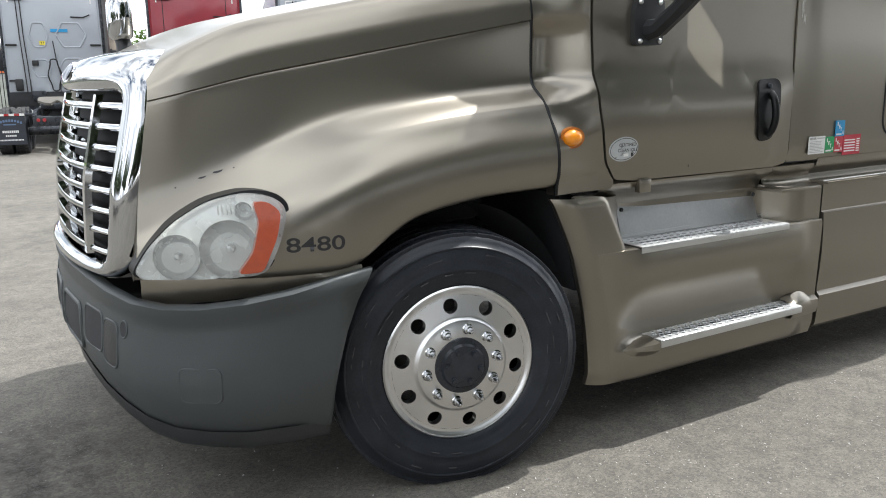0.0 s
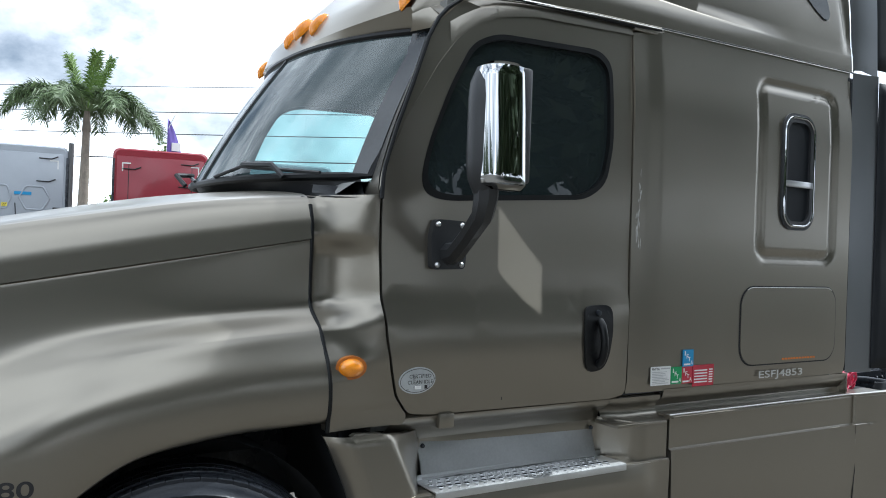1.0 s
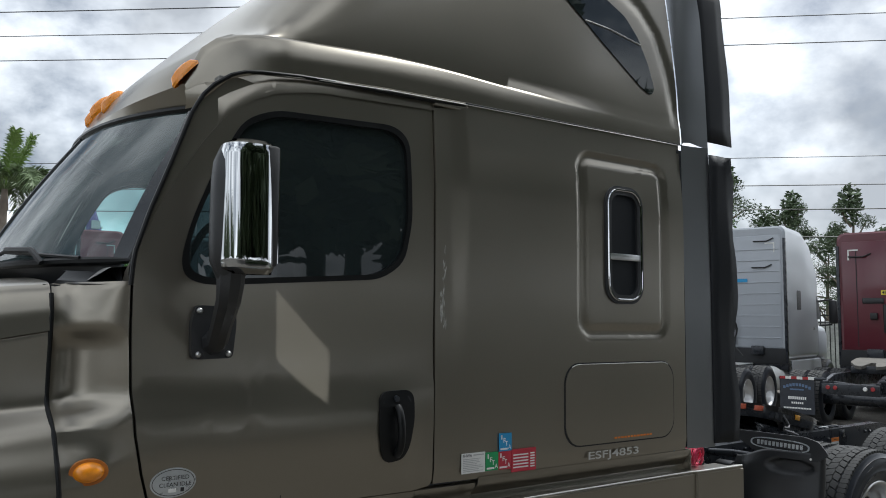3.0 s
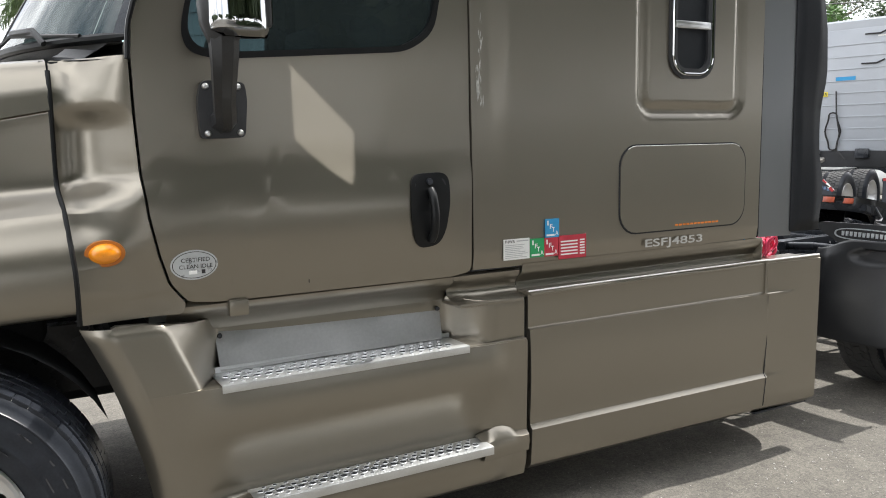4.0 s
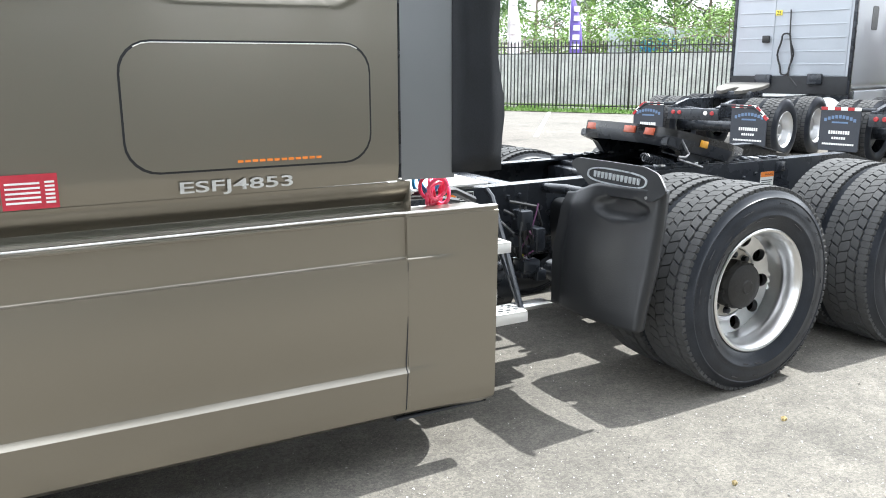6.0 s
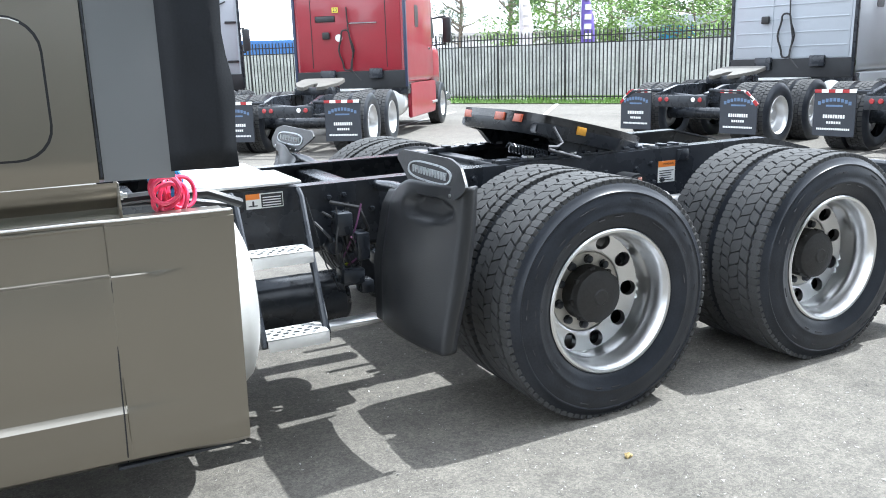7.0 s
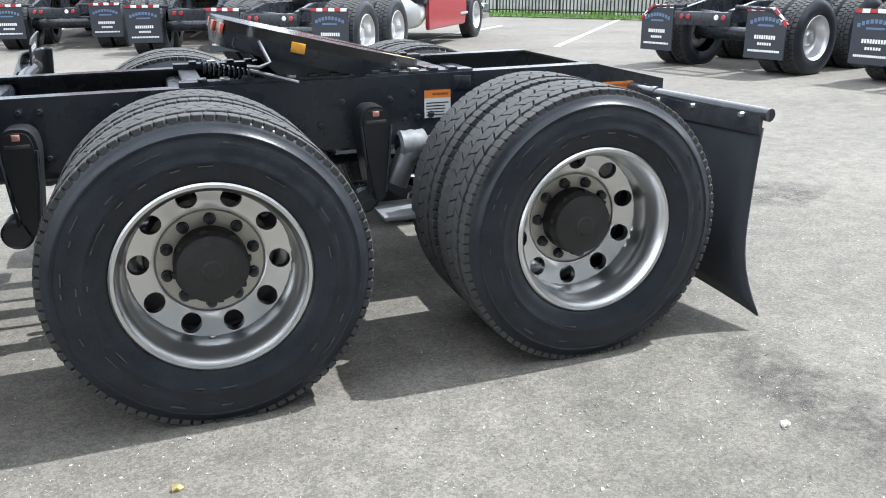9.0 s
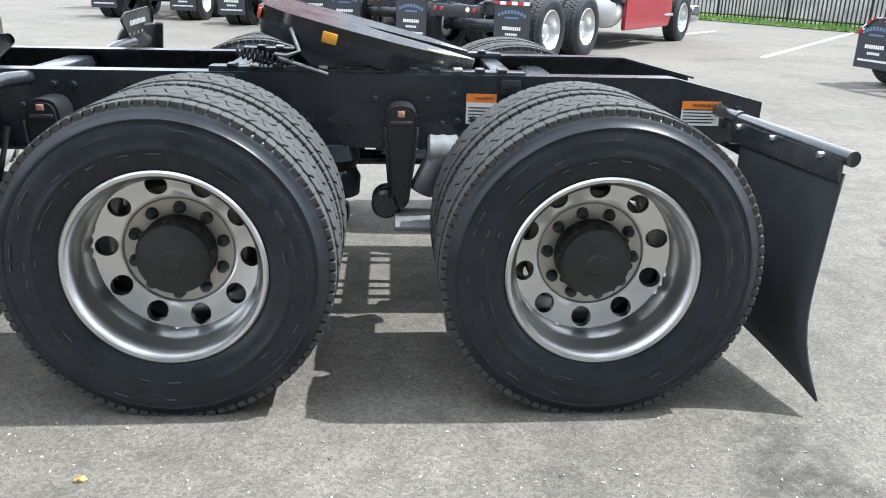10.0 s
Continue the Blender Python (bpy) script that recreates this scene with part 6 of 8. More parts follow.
# ---- wheels ----
def holed_ring(bm, r0, r1, n, rc, hr, depth, wall=0.02):
    """A ring with n round holes; depth(r) is its shape."""
    m = 16
    for k in range(n):
        a0, a1 = math.tau * (k - 0.5) / n, math.tau * (k + 0.5) / n
        ac = math.tau * k / n
        outer, inner, deep = [], [], []
        for j in range(m):
            t = math.tau * j / m + math.pi / 4
            c, s = math.cos(t), math.sin(t)
            q = max(abs(c), abs(s))
            u, v = c / q, s / q
            r = (r0 + r1) / 2 + u * (r1 - r0) / 2
            a = (a0 + a1) / 2 + v * (a1 - a0) / 2
            outer.append((r * math.cos(a), depth(r), r * math.sin(a)))
            hx, hz = rc + hr * c, hr * s
            rr = math.hypot(hx, hz)
            aa = ac + math.atan2(hz, hx)
            inner.append((rr * math.cos(aa), depth(rr), rr * math.sin(aa)))
            deep.append((rr * math.cos(aa), depth(rr) + wall, rr * math.sin(aa)))
        add_loft(bm, [outer, inner, deep], True)


def nuts(rc, y, n=10, cone=True, start=0.0):
    out = []
    for k in range(n):
        a = math.tau * k / n + start
        out.append((rc * math.cos(a), y, rc * math.sin(a)))
    return out


def finish(bm):
    bmesh.ops.remove_doubles(bm, verts=bm.verts[:], dist=2e-4)
    bmesh.ops.recalc_face_normals(bm, faces=bm.faces[:])
    me = bpy.data.meshes.new("shape")
    bm.to_mesh(me)
    bm.free()
    return me


# dished outer rim of a dual pair
R = 0.3037
bm = bmesh.new()
add_lathe(bm, [(R - 0.012, 0.012), (R - 0.003, 0.008), (R, 0.0), (R - 0.006, -0.005), (R - 0.016, -0.002), (R - 0.022, 0.010), (R - 0.030, 0.020), (R - 0.034, 0.050), (0.264, 0.072), (0.258, 0.085), (0.262, 0.10), (0.263, 0.150), (0.258, 0.165)], 96)
disc = lambda r: line([(0.10, 0.190), (0.170, 0.190), (0.178, 0.184), (0.186, 0.188), (0.258, 0.165)], r)
holed_ring(bm, 0.182, 0.258, 10, 0.221, 0.0335, disc, 0.03)
add_lathe(bm, [(0.182, disc(0.182)), (0.176, 0.183), (0.170, 0.190)], 72)
RIM_REAR = finish(bm)
bm = bmesh.new()
add_lathe(bm, [(0.1705, 0.192), (0.1695, 0.187), (0.168, 0.1855), (0.10, 0.1865)], 72)
FLANGE = finish(bm)
FLANGEMETAL = material("machined_flange", (0.50, 0.48, 0.44), 0.46, 0.75, 0.12, 14, 0.06, 120, rough_vary=0.12)
HUBDUST = material("dusty_cast_hub", (0.019, 0.018, 0.017), 0.6, 0.0, 0.5, 16, 0.35, 90)
DRUM = material("brake_drum_iron", (0.16, 0.15, 0.14), 0.6, 0.4, 0.3, 9, 0.2, 80)
bm = bmesh.new()
add_lathe(bm, [(0.0, 0.072), (0.030, 0.070), (0.036, 0.076), (0.062, 0.078), (0.098, 0.084), (0.110, 0.094), (0.113, 0.115), (0.119, 0.122), (0.119, 0.19)], 48)
HUB_REAR = finish(bm)
HUB_BOLT = finish(box((-0.011, 0.112, -0.010), (0.011, 0.135, 0.010), 0.004))
bm = lathe([(0.0, -0.026), (0.010, -0.026), (0.0165, -0.021), (0.0175, -0.004), (0.0205, -0.002), (0.0205, 0.002)], 12)
NUT = finish(bm)
bm = lathe([(0.0, -0.052), (0.006, -0.050), (0.010, -0.040), (0.0115, -0.026), (0.015, -0.024), (0.0165, -0.006), (0.021, -0.003), (0.021, 0.002)], 14)
NUT_LONG = finish(bm)
# convex front rim
bm = bmesh.new()
add_lathe(bm, [(R - 0.012, 0.012), (R - 0.003, 0.008), (R, 0.0), (R - 0.006, -0.005), (R - 0.014, -0.003), (R - 0.020, 0.004), (R - 0.026, 0.006), (0.268, 0.004)], 72)
conv = lambda r: line([(0.09, -0.022), (0.17, -0.022), (0.176, -0.018), (0.184, -0.012), (0.2, -0.008), (0.268, 0.004)], r)
holed_ring(bm, 0.190, 0.268, 10, 0.232, 0.0285, conv, 0.035)
add_lathe(bm, [(0.190, conv(0.19)), (0.184, -0.012), (0.178, -0.020), (0.172, -0.024), (0.09, -0.024)], 72)
RIM_FRONT = finish(bm)
bm = bmesh.new()
add_lathe(bm, [(0.0, -0.050), (0.05, -0.050), (0.080, -0.045), (0.088, -0.034), (0.108, -0.030), (0.112, -0.01)], 40)
for k in range(6):
    a = math.tau * k / 6
    add_lathe(bm, [(0.0, -0.062), (0.010, -0.062), (0.011, -0.04)], 8, "y", (0.066 * math.cos(a), 0, 0.062 * math.sin(a)))
HUB_FRONT = finish(bm)
BACKDISC = finish(lathe([(0.0, 0.215), (0.19, 0.215), (0.205, 0.225), (0.21, 0.25), (0.21, 0.33)], 48))


def tyre_mesh(drive):
    """Carcass: bulged sidewalls with fine ribs; the tread surface lies below the blocks."""
    w = 0.285
    prof = [(0.292, 0.016), (0.303, 0.004), (0.318, -0.006), (0.34, -0.016), (0.365, -0.022), (0.368, -0.0245), (0.374, -0.0245), (0.377, -0.0225), (0.40, -0.0235), (0.43, -0.019), (0.446, -0.014), (0.449, -0.0165), (0.453, -0.0160), (0.456, -0.010), (0.474, 0.001), (0.486, 0.008), (0.494, 0.018), (0.494, w / 2)]
    prof += [(r, w - d) for r, d in prof[-2::-1]]
    return finish(lathe(prof, 96))


def tread_mesh(drive):
    """Tread blocks standing round the carcass."""
    bm = bmesh.new()
    n, w = (54, 0.285) if drive else (60, 0.285)
    r0, r1 = 0.488, 0.507
    cols = [(0.006, 0.060), (0.068, 0.109), (0.117, 0.168), (0.176, 0.217), (0.225, 0.279)] if drive else [(0.012, 0.058), (0.070, 0.112), (0.122, 0.163), (0.173, 0.215), (0.227, 0.273)]
    for c, (ya, yb) in enumerate(cols):
        off = 0.5 * (c % 2)
        n = (90 if c in (0, 4) else 54) if drive else 60
        for k in range(n):
            gap = 0.11 if drive else 0.03
            a0, a1 = math.tau * (k + off) / n, math.tau * (k + off + 1 - gap) / n
            zig = 0.010 if drive else 0.003
            ym = (ya + yb) / 2
            am = (a0 + a1) / 2
            step = math.tau / n * (0.16 if drive else 0.0) * (1 if c % 2 else -1)
            foot = [(a0 + step, ya), (am, ya - zig * 0.5), (a1 + step, ya), (a1 - step * 0.2, ym), (a1 - step, yb), (am, yb + zig * 0.5), (a0 - step, yb), (a0 + step * 0.2, ym)]
            if drive and c in (0, 4):
                e, f = (ya, yb) if c == 0 else (yb, ya)
                s, z, nt = (0.010, 0.006, 0.17 * math.tau / n) if c == 0 else (-0.010, -0.006, 0.17 * math.tau / n)
                a1 = math.tau * (k + off + 0.985) / n
                foot = [(a0 + nt, e), (am, e), (a1 - nt, e), (a1, e + s), (a1, f - z), (am, f + z * 0.3), (a0, f - z), (a0, e + s)]
            foot = [(a, min(max(y, 0.004), w - 0.004)) for a, y in foot]
            rows = []
            for r, s in ((r0, 1.0), (r1 - 0.002, 1.0), (r1, 0.94)):
                rr = r - (0.005 if (c in (0, len(cols) - 1)) else 0)
                rows.append([(rr * math.cos(lerp(am, a, s)), lerp(ym, y, s), rr * math.sin(lerp(am, a, s))) for a, y in foot])
            g = add_loft(bm, rows, True)
            bm.faces.new(g[-1])
    bmesh.ops.recalc_face_normals(bm, faces=bm.faces[:])
    me = bpy.data.meshes.new("shape")
    bm.to_mesh(me)
    bm.free()
    return me


CARCASS, TREAD_DRIVE, TREAD_STEER = tyre_mesh(True), tread_mesh(True), tread_mesh(False)
MARKS = bmesh.new()
random.seed(8)
for k in range(46):
    a, r = random.uniform(0, math.tau), random.choice((0.355, 0.385, 0.415, 0.425))
    h, l = random.choice((0.004, 0.007, 0.012)), random.uniform(0.008, 0.03)
    m = Euler((0, -a, 0)).to_matrix().to_4x4()
    add_box(MARKS, (r, -0.0235, -l), (r + 0.0025 + h * 0.2, -0.0215, l), 0.0, m)
MARKS = finish(MARKS)
# lighter than the rubber, which paints the sun's glint on the raised marks
EMBOSS = material("raised_tyre_mark_glints", (0.05, 0.05, 0.055), 0.2, 0, 0.1, 20)


def wheel(x, y, z, kind, parent, turn=0.0, face=1, spin=0.0, detail=True):
    """One wheel: rim with tyre, tread, hub and nuts. face -1 looks to the far side."""
    at = Matrix.Translation((x, y, z)) @ Euler((0, 0, radians(turn + (0 if face > 0 else 180)))).to_matrix().to_4x4() @ Euler((0, radians(spin), 0)).to_matrix().to_4x4()
    rim = part_mesh("wheel", RIM_FRONT if kind == "front" else RIM_REAR, ALLOY, parent, "polished aluminium wheel", at=at, smooth=40)
    tyre = part_mesh("tyre", CARCASS, RUBBER, rim, "black truck tyre", smooth=50)
    part_mesh("tread", TREAD_STEER if kind == "front" else TREAD_DRIVE, RUBBER if kind == "front" else TREAD, rim, smooth=0)
    if not detail:
        return rim
    part_mesh("tyre_emboss", MARKS, EMBOSS, rim, smooth=0)["kind"] = "stuff"
    part_mesh("hub", HUB_FRONT if kind == "front" else HUB_REAR, BLACKPAINT if kind == "front" else HUBDUST, rim, "black hub" if kind == "front" else "dusty black cast hub", smooth=40)
    if kind != "front":
        part_mesh("flange", FLANGE, FLANGEMETAL, rim, "dull machined flange", smooth=40)
    for k in range(0 if kind == "front" else 8):
        a = math.tau * k / 8 + 0.2
        part_mesh("hub_bolt", HUB_BOLT, HUBDUST, rim, at=Matrix.Translation((0.114 * math.cos(a), 0, 0.114 * math.sin(a))), smooth=40)
    part_mesh("brake_drum", BACKDISC, DRUM, rim, smooth=40)
    for p in nuts(0.1425, -0.023 if kind == "front" else 0.188, 10, start=0.31):
        part_mesh("lug_nut", NUT_LONG if kind == "front" else NUT, CHROME if kind == "front" else BLACKPAINT, rim, at=Matrix.Translation(p), smooth=40)
    return rim


WZ = 0.490
wheel(0.502, -0.346, WZ, "front", truck, turn=-12.3, spin=9)
wheel(0.502, 2 * YC + 0.346, WZ, "front", truck, turn=-12.3, face=-1, detail=False)
for k, x in enumerate((6.0, 7.315)):
    wheel(x, -0.43, WZ, "rear", truck, spin=(4, 21)[k])
    wheel(x, -0.43 + 0.32, WZ, "rear", truck, detail=False, spin=17)
    wheel(x, 2 * YC + 0.43, WZ, "rear", truck, face=-1, detail=False)
    wheel(x, 2 * YC + 0.43 - 0.32, WZ, "rear", truck, face=-1, detail=False)

# ---- stickers and lettering ----
DY = -0.3095
def sticker(name, x0, x1, z0, z1, mat, label, y=DY, parent=truck):
    return part(name, box((x0, y - 0.0012, z0), (x1, y + 0.003, z1)), mat, parent, label, smooth=0)


def bars(name, rects, y, mat, parent):
    bm = bmesh.new()
    for x0, x1, z0, z1 in rects:
        add_box(bm, (x0, y - 0.0006, z0), (x1, y + 0.0006, z1))
    ob = part(name, bm, mat, parent, smooth=0)
    ob["kind"] = "stuff"
    return ob


s = sticker("sticker", 2.598, 2.728, 1.154, 1.241, STICKWHITE, "white permit sticker")
lettering("sticker_words", "FHWA", 0.05, facing(2.628, DY - 0.001, 1.231), INKDARK, s)
bars("sticker_print", [(2.662, 2.722, 1.229, 1.234)] + [(2.604, 2.604 + random.uniform(0.07, 0.118), 1.162 + 0.0075 * k, 1.1645 + 0.0075 * k) for k in range(8)], DY - 0.0015, material("faint_print", (0.4, 0.4, 0.4), 0.6), s)
for name, x0, z0, mat, label in (("sticker", 2.732, 1.155, STICKGREEN, "green tax permit sticker"), ("sticker", 2.806, 1.153, STICKRED, "red tax permit sticker"), ("sticker", 2.811, 1.234, STICKBLUE, "blue tax permit sticker")):
    s = sticker(name, x0, x0 + 0.073, z0, z0 + 0.08, mat, label)
    for ch, dx, dz, w in (("I", 0.013, 0.063, 0.007), ("F", 0.030, 0.048, 0.014), ("T", 0.042, 0.034, 0.016), ("A", 0.060, 0.018, 0.017)):
        lettering("sticker_words", ch, w, facing(x0 + dx, DY - 0.001, z0 + dz), INKWHITE, s, tall=0.02)
    bars("sticker_print", [(x0 + 0.006, x0 + 0.048, z0 + 0.006, z0 + 0.014)], DY - 0.0015, INKWHITE, s)
s = sticker("sticker", 2.883, 3.033, 1.135, 1.237, STICKRED, "red fuel tax sticker with pale lines")
bars("sticker_print", [(2.893, 2.985, 1.152 + 0.014 * k, 1.158 + 0.014 * k) for k in range(5)] + [(2.998, 3.024, 1.15 + 0.012 * k, 1.156 + 0.012 * k) for k in range(6)], DY - 0.0015, INKWHITE, s)
lettering("serial_lettering", "ESFJ4853", 0.372, facing(3.567, DY + 0.001, 1.160, 0.4), INKSILVER, truck, "silver stencilled serial letters", 0.0035, tall=0.048)
bars("hatch_print", [(3.57 + 0.0245 * k, 3.588 + 0.0245 * k, 1.235, 1.2435) for k in range(12)], -0.3125, STICKORANGE, truck)
oval = [(1.342 + 0.078 * math.cos(a), 1.252 + 0.052 * math.sin(a)) for a in [math.tau * k / 36 for k in range(36)]]
s = part("sticker", sheet(oval, lambda x, z: door_y(x, z) - 0.003, (), 0.04, 0.003), STICKSILVER, truck, "silver oval clean-idle sticker")
ring = [(1.342 + (u - 1.342) * 0.93, 1.252 + (v - 1.252) * 0.9) for u, v in oval]
part("sticker_ring", sheet(ring, lambda x, z: door_y(x, z) - 0.0036, ([(1.342 + (u - 1.342) * 0.90, 1.252 + (v - 1.252) * 0.855) for u, v in oval],), 0.3, 0.0), INKDARK, s)
lettering("sticker_words", "CERTIFIED", 0.095, facing(1.342, -0.331, 1.272), INKDARK, s, tall=0.014, depth=0.006)
lettering("sticker_words", "CLEAN IDLE", 0.110, facing(1.342, -0.334, 1.250), INKDARK, s, tall=0.014, depth=0.004)
bars("sticker_print", [(1.318, 1.345, 1.224, 1.236)], -0.3385, INKWHITE, s)
bars("sticker_print", [(1.36, 1.372, 1.224, 1.238)], -0.3385, INKDARK, s)
HOOD_SKIN = BVHTree.FromObject(hood, bpy.context.evaluated_depsgraph_get())


def lay_on(skin, ob, proud):
    """Moves a near-side decal's points on to a curved panel."""
    for v in ob.data.vertices:
        hit = skin.ray_cast(Vector((v.co.x, -1.5, v.co.z)), Vector((0, 1, 0)))[0]
        if hit:
            v.co.y = hit.y - proud


y8 = hood_out(-0.04, 1.01)
number = lettering("unit_number", "8480", 0.192, facing(-0.043, y8, 1.012), INKDARK, truck, "dark unit number on the fender", 0.0, tall=0.05)
lay_on(HOOD_SKIN, number, 0.0015)
# warning plates on the rails
for x0, x1, z0, z1, y in ((6.952, 7.068, 0.79, 0.905, RN - 0.002), (7.80, 7.955, 0.80, 0.895, RN - 0.002)):
    s = sticker("warning_plate", x0, x1, z0, z1, STICKWHITE, "white warning plate with orange head", y)
    part("plate_head", box((x0, y - 0.002, z1 - 0.032), (x1, y + 0.001, z1)), STICKORANGE, s, smooth=0)
    lettering("plate_words", "WARNING", (x1 - x0) * 0.62, facing((x0 + x1) / 2 + 0.01, y - 0.002, z1 - 0.016), INKDARK, s)
    bars("plate_print", [(x0 + 0.008, x0 + (x1 - x0) * random.uniform(0.7, 0.93), z0 + 0.01 + 0.0125 * k, z0 + 0.0145 + 0.0125 * k) for k in range(5)], y - 0.0018, INKDARK, s)
s = sticker("warning_plate", 4.742, 4.90, 0.882, 0.945, STICKWHITE, "white and black no-step plate", RN - 0.002)
part("plate_head", box((4.742, RN - 0.004, 0.922), (4.80, RN, 0.945)), STICKORANGE, s, smooth=0)
part("plate_black", box((4.806, RN - 0.004, 0.886), (4.897, RN, 0.941)), INKDARK, s, smooth=0)
bars("plate_print", [(4.812, 4.89, 0.892 + 0.011 * k, 0.896 + 0.011 * k) for k in range(4)], RN - 0.0045, INKWHITE, s)
bars("plate_mark", [(4.752, 4.79, 0.892, 0.897), (4.768, 4.776, 0.892, 0.915)], RN - 0.0035, INKDARK, s)
# small chips and scratches
bars("paint_chip", [(1.748, 1.751, 1.148, 1.165)], -0.302, INKDARK, truck)
random.seed(3)
for x, z, l, h in ((-0.335, 1.232, 0.014, 0.004), (-0.285, 1.250, 0.017, 0.005), (-0.235, 1.262, 0.003, 0.003), (-0.42, 1.20, 0.003, 0.003)):
    chip = bmesh.new()
    chip.faces.new([chip.verts.new((x + l * u, -0.3, z + h * v + 0.25 * l * u)) for u, v in ((-1, -0.2), (-0.2, -1), (0.7, -0.5), (1, 0.6), (0.1, 0.4), (-0.7, 0.6))])
    lay_on(HOOD_SKIN, part("paint_chip", chip, INKDARK, truck, smooth=0), 0.001)

# ---- ground ----
def ground_material():
    """Bleached asphalt: grit, aggregate flecks, stains and fine cracks."""
    m = bpy.data.materials.new("bleached_asphalt")
    m.use_nodes = True
    t = m.node_tree
    p = t.nodes["Principled BSDF"]
    p.inputs["Roughness"].default_value = 0.9
    place = t.nodes.new("ShaderNodeTexCoord")

    def noise_tex(scale, detail, rough=0.6):
        n = t.nodes.new("ShaderNodeTexNoise")
        n.inputs["Scale"].default_value, n.inputs["Detail"].default_value, n.inputs["Roughness"].default_value = scale, detail, rough
        t.links.new(place.outputs["Object"], n.inputs["Vector"])
        return n

    def ramp(src, a, b, lo, hi):
        r = t.nodes.new("ShaderNodeValToRGB")
        r.color_ramp.elements[0].position, r.color_ramp.elements[1].position = a, b
        r.color_ramp.elements[0].color, r.color_ramp.elements[1].color = (*lo, 1), (*hi, 1)
        t.links.new(src, r.inputs["Fac"])
        return r.outputs["Color"]

    def mix(kind, a, b, fac):
        x = t.nodes.new("ShaderNodeMix")
        x.data_type, x.blend_type = "RGBA", kind
        for sock, v in (("A", a), ("B", b)):
            t.links.new(v, x.inputs[sock])
        x.inputs["Factor"].default_value = fac
        return x.outputs["Result"]

    base = ramp(noise_tex(0.5, 6).outputs["Fac"], 0.3, 0.7, (0.100, 0.092, 0.081), (0.146, 0.135, 0.119))
    grit = ramp(noise_tex(150, 6, 0.7).outputs["Fac"], 0.32, 0.68, (0.62, 0.62, 0.62), (1.34, 1.34, 1.32))
    col = mix("MULTIPLY", base, grit, 1.0)
    cells = t.nodes.new("ShaderNodeTexVoronoi")
    cells.inputs["Scale"].default_value = 95
    t.links.new(place.outputs["Object"], cells.inputs["Vector"])
    split = t.nodes.new("ShaderNodeSeparateColor")
    t.links.new(cells.outputs["Color"], split.inputs["Color"])
    flecks = ramp(split.outputs["Red"], 0.0, 1.0, (0.76, 0.76, 0.76), (1.26, 1.26, 1.24))
    patches = ramp(noise_tex(7, 6, 0.7).outputs["Fac"], 0.36, 0.64, (0.82, 0.82, 0.82), (1.16, 1.16, 1.15))
    col = mix("MULTIPLY", col, patches, 1.0)
    col = mix("MULTIPLY", col, flecks, 1.0)
    stains = ramp(noise_tex(1.3, 7, 0.65).outputs["Fac"], 0.30, 0.46, (0.62, 0.62, 0.62), (1.0, 1.0, 1.0))
    col = mix("MULTIPLY", col, stains, 0.75)
    t.links.new(col, p.inputs["Base Color"])
    bump = t.nodes.new("ShaderNodeBump")
    bump.inputs["Strength"].default_value, bump.inputs["Distance"].default_value = 0.6, 0.005
    t.links.new(noise_tex(190, 5, 0.7).outputs["Fac"], bump.inputs["Height"])
    t.links.new(bump.outputs["Normal"], p.inputs["Normal"])
    return m


bm = bmesh.new()
pts = [[(x, y, 0) for x in (-400, -40, -8, 0, 8, 20, 40, 500)] for y in (-400, -40, -8, 0, 8, 20, 40, 600)]
add_loft(bm, pts)
bmesh.ops.recalc_face_normals(bm, faces=bm.faces[:])
ground = part("ground", bm, ground_material(), None, smooth=0)
if ground.data.polygons[0].normal.z < 0:
    ground.data.flip_normals()
tagged(ground, "bleached grey asphalt lot with stains", "ground", kind="structure")

# dark stains with a shape of their own, cracks
random.seed(21)
def blot(x, y, rx, ry, turn, z, mat, name, label):
    bm = bmesh.new()
    n = 40
    ph = [random.uniform(0, 6.28) for _ in range(5)]
    c, s = math.cos(turn), math.sin(turn)
    ring = []
    for k in range(n):
        a = math.tau * k / n
        r = 1 + 0.18 * math.sin(2 * a + ph[0]) + 0.14 * math.sin(3 * a + ph[1]) + 0.1 * math.sin(5 * a + ph[2]) + 0.07 * math.sin(9 * a + ph[3])
        u, v = rx * r * math.cos(a), ry * r * math.sin(a)
        ring.append(bm.verts.new((x + u * c - v * s, y + u * s + v * c, z)))
    bm.faces.new(ring)
    return tagged(part(name, bm, mat, None, smooth=0), label, "stain", kind="structure")


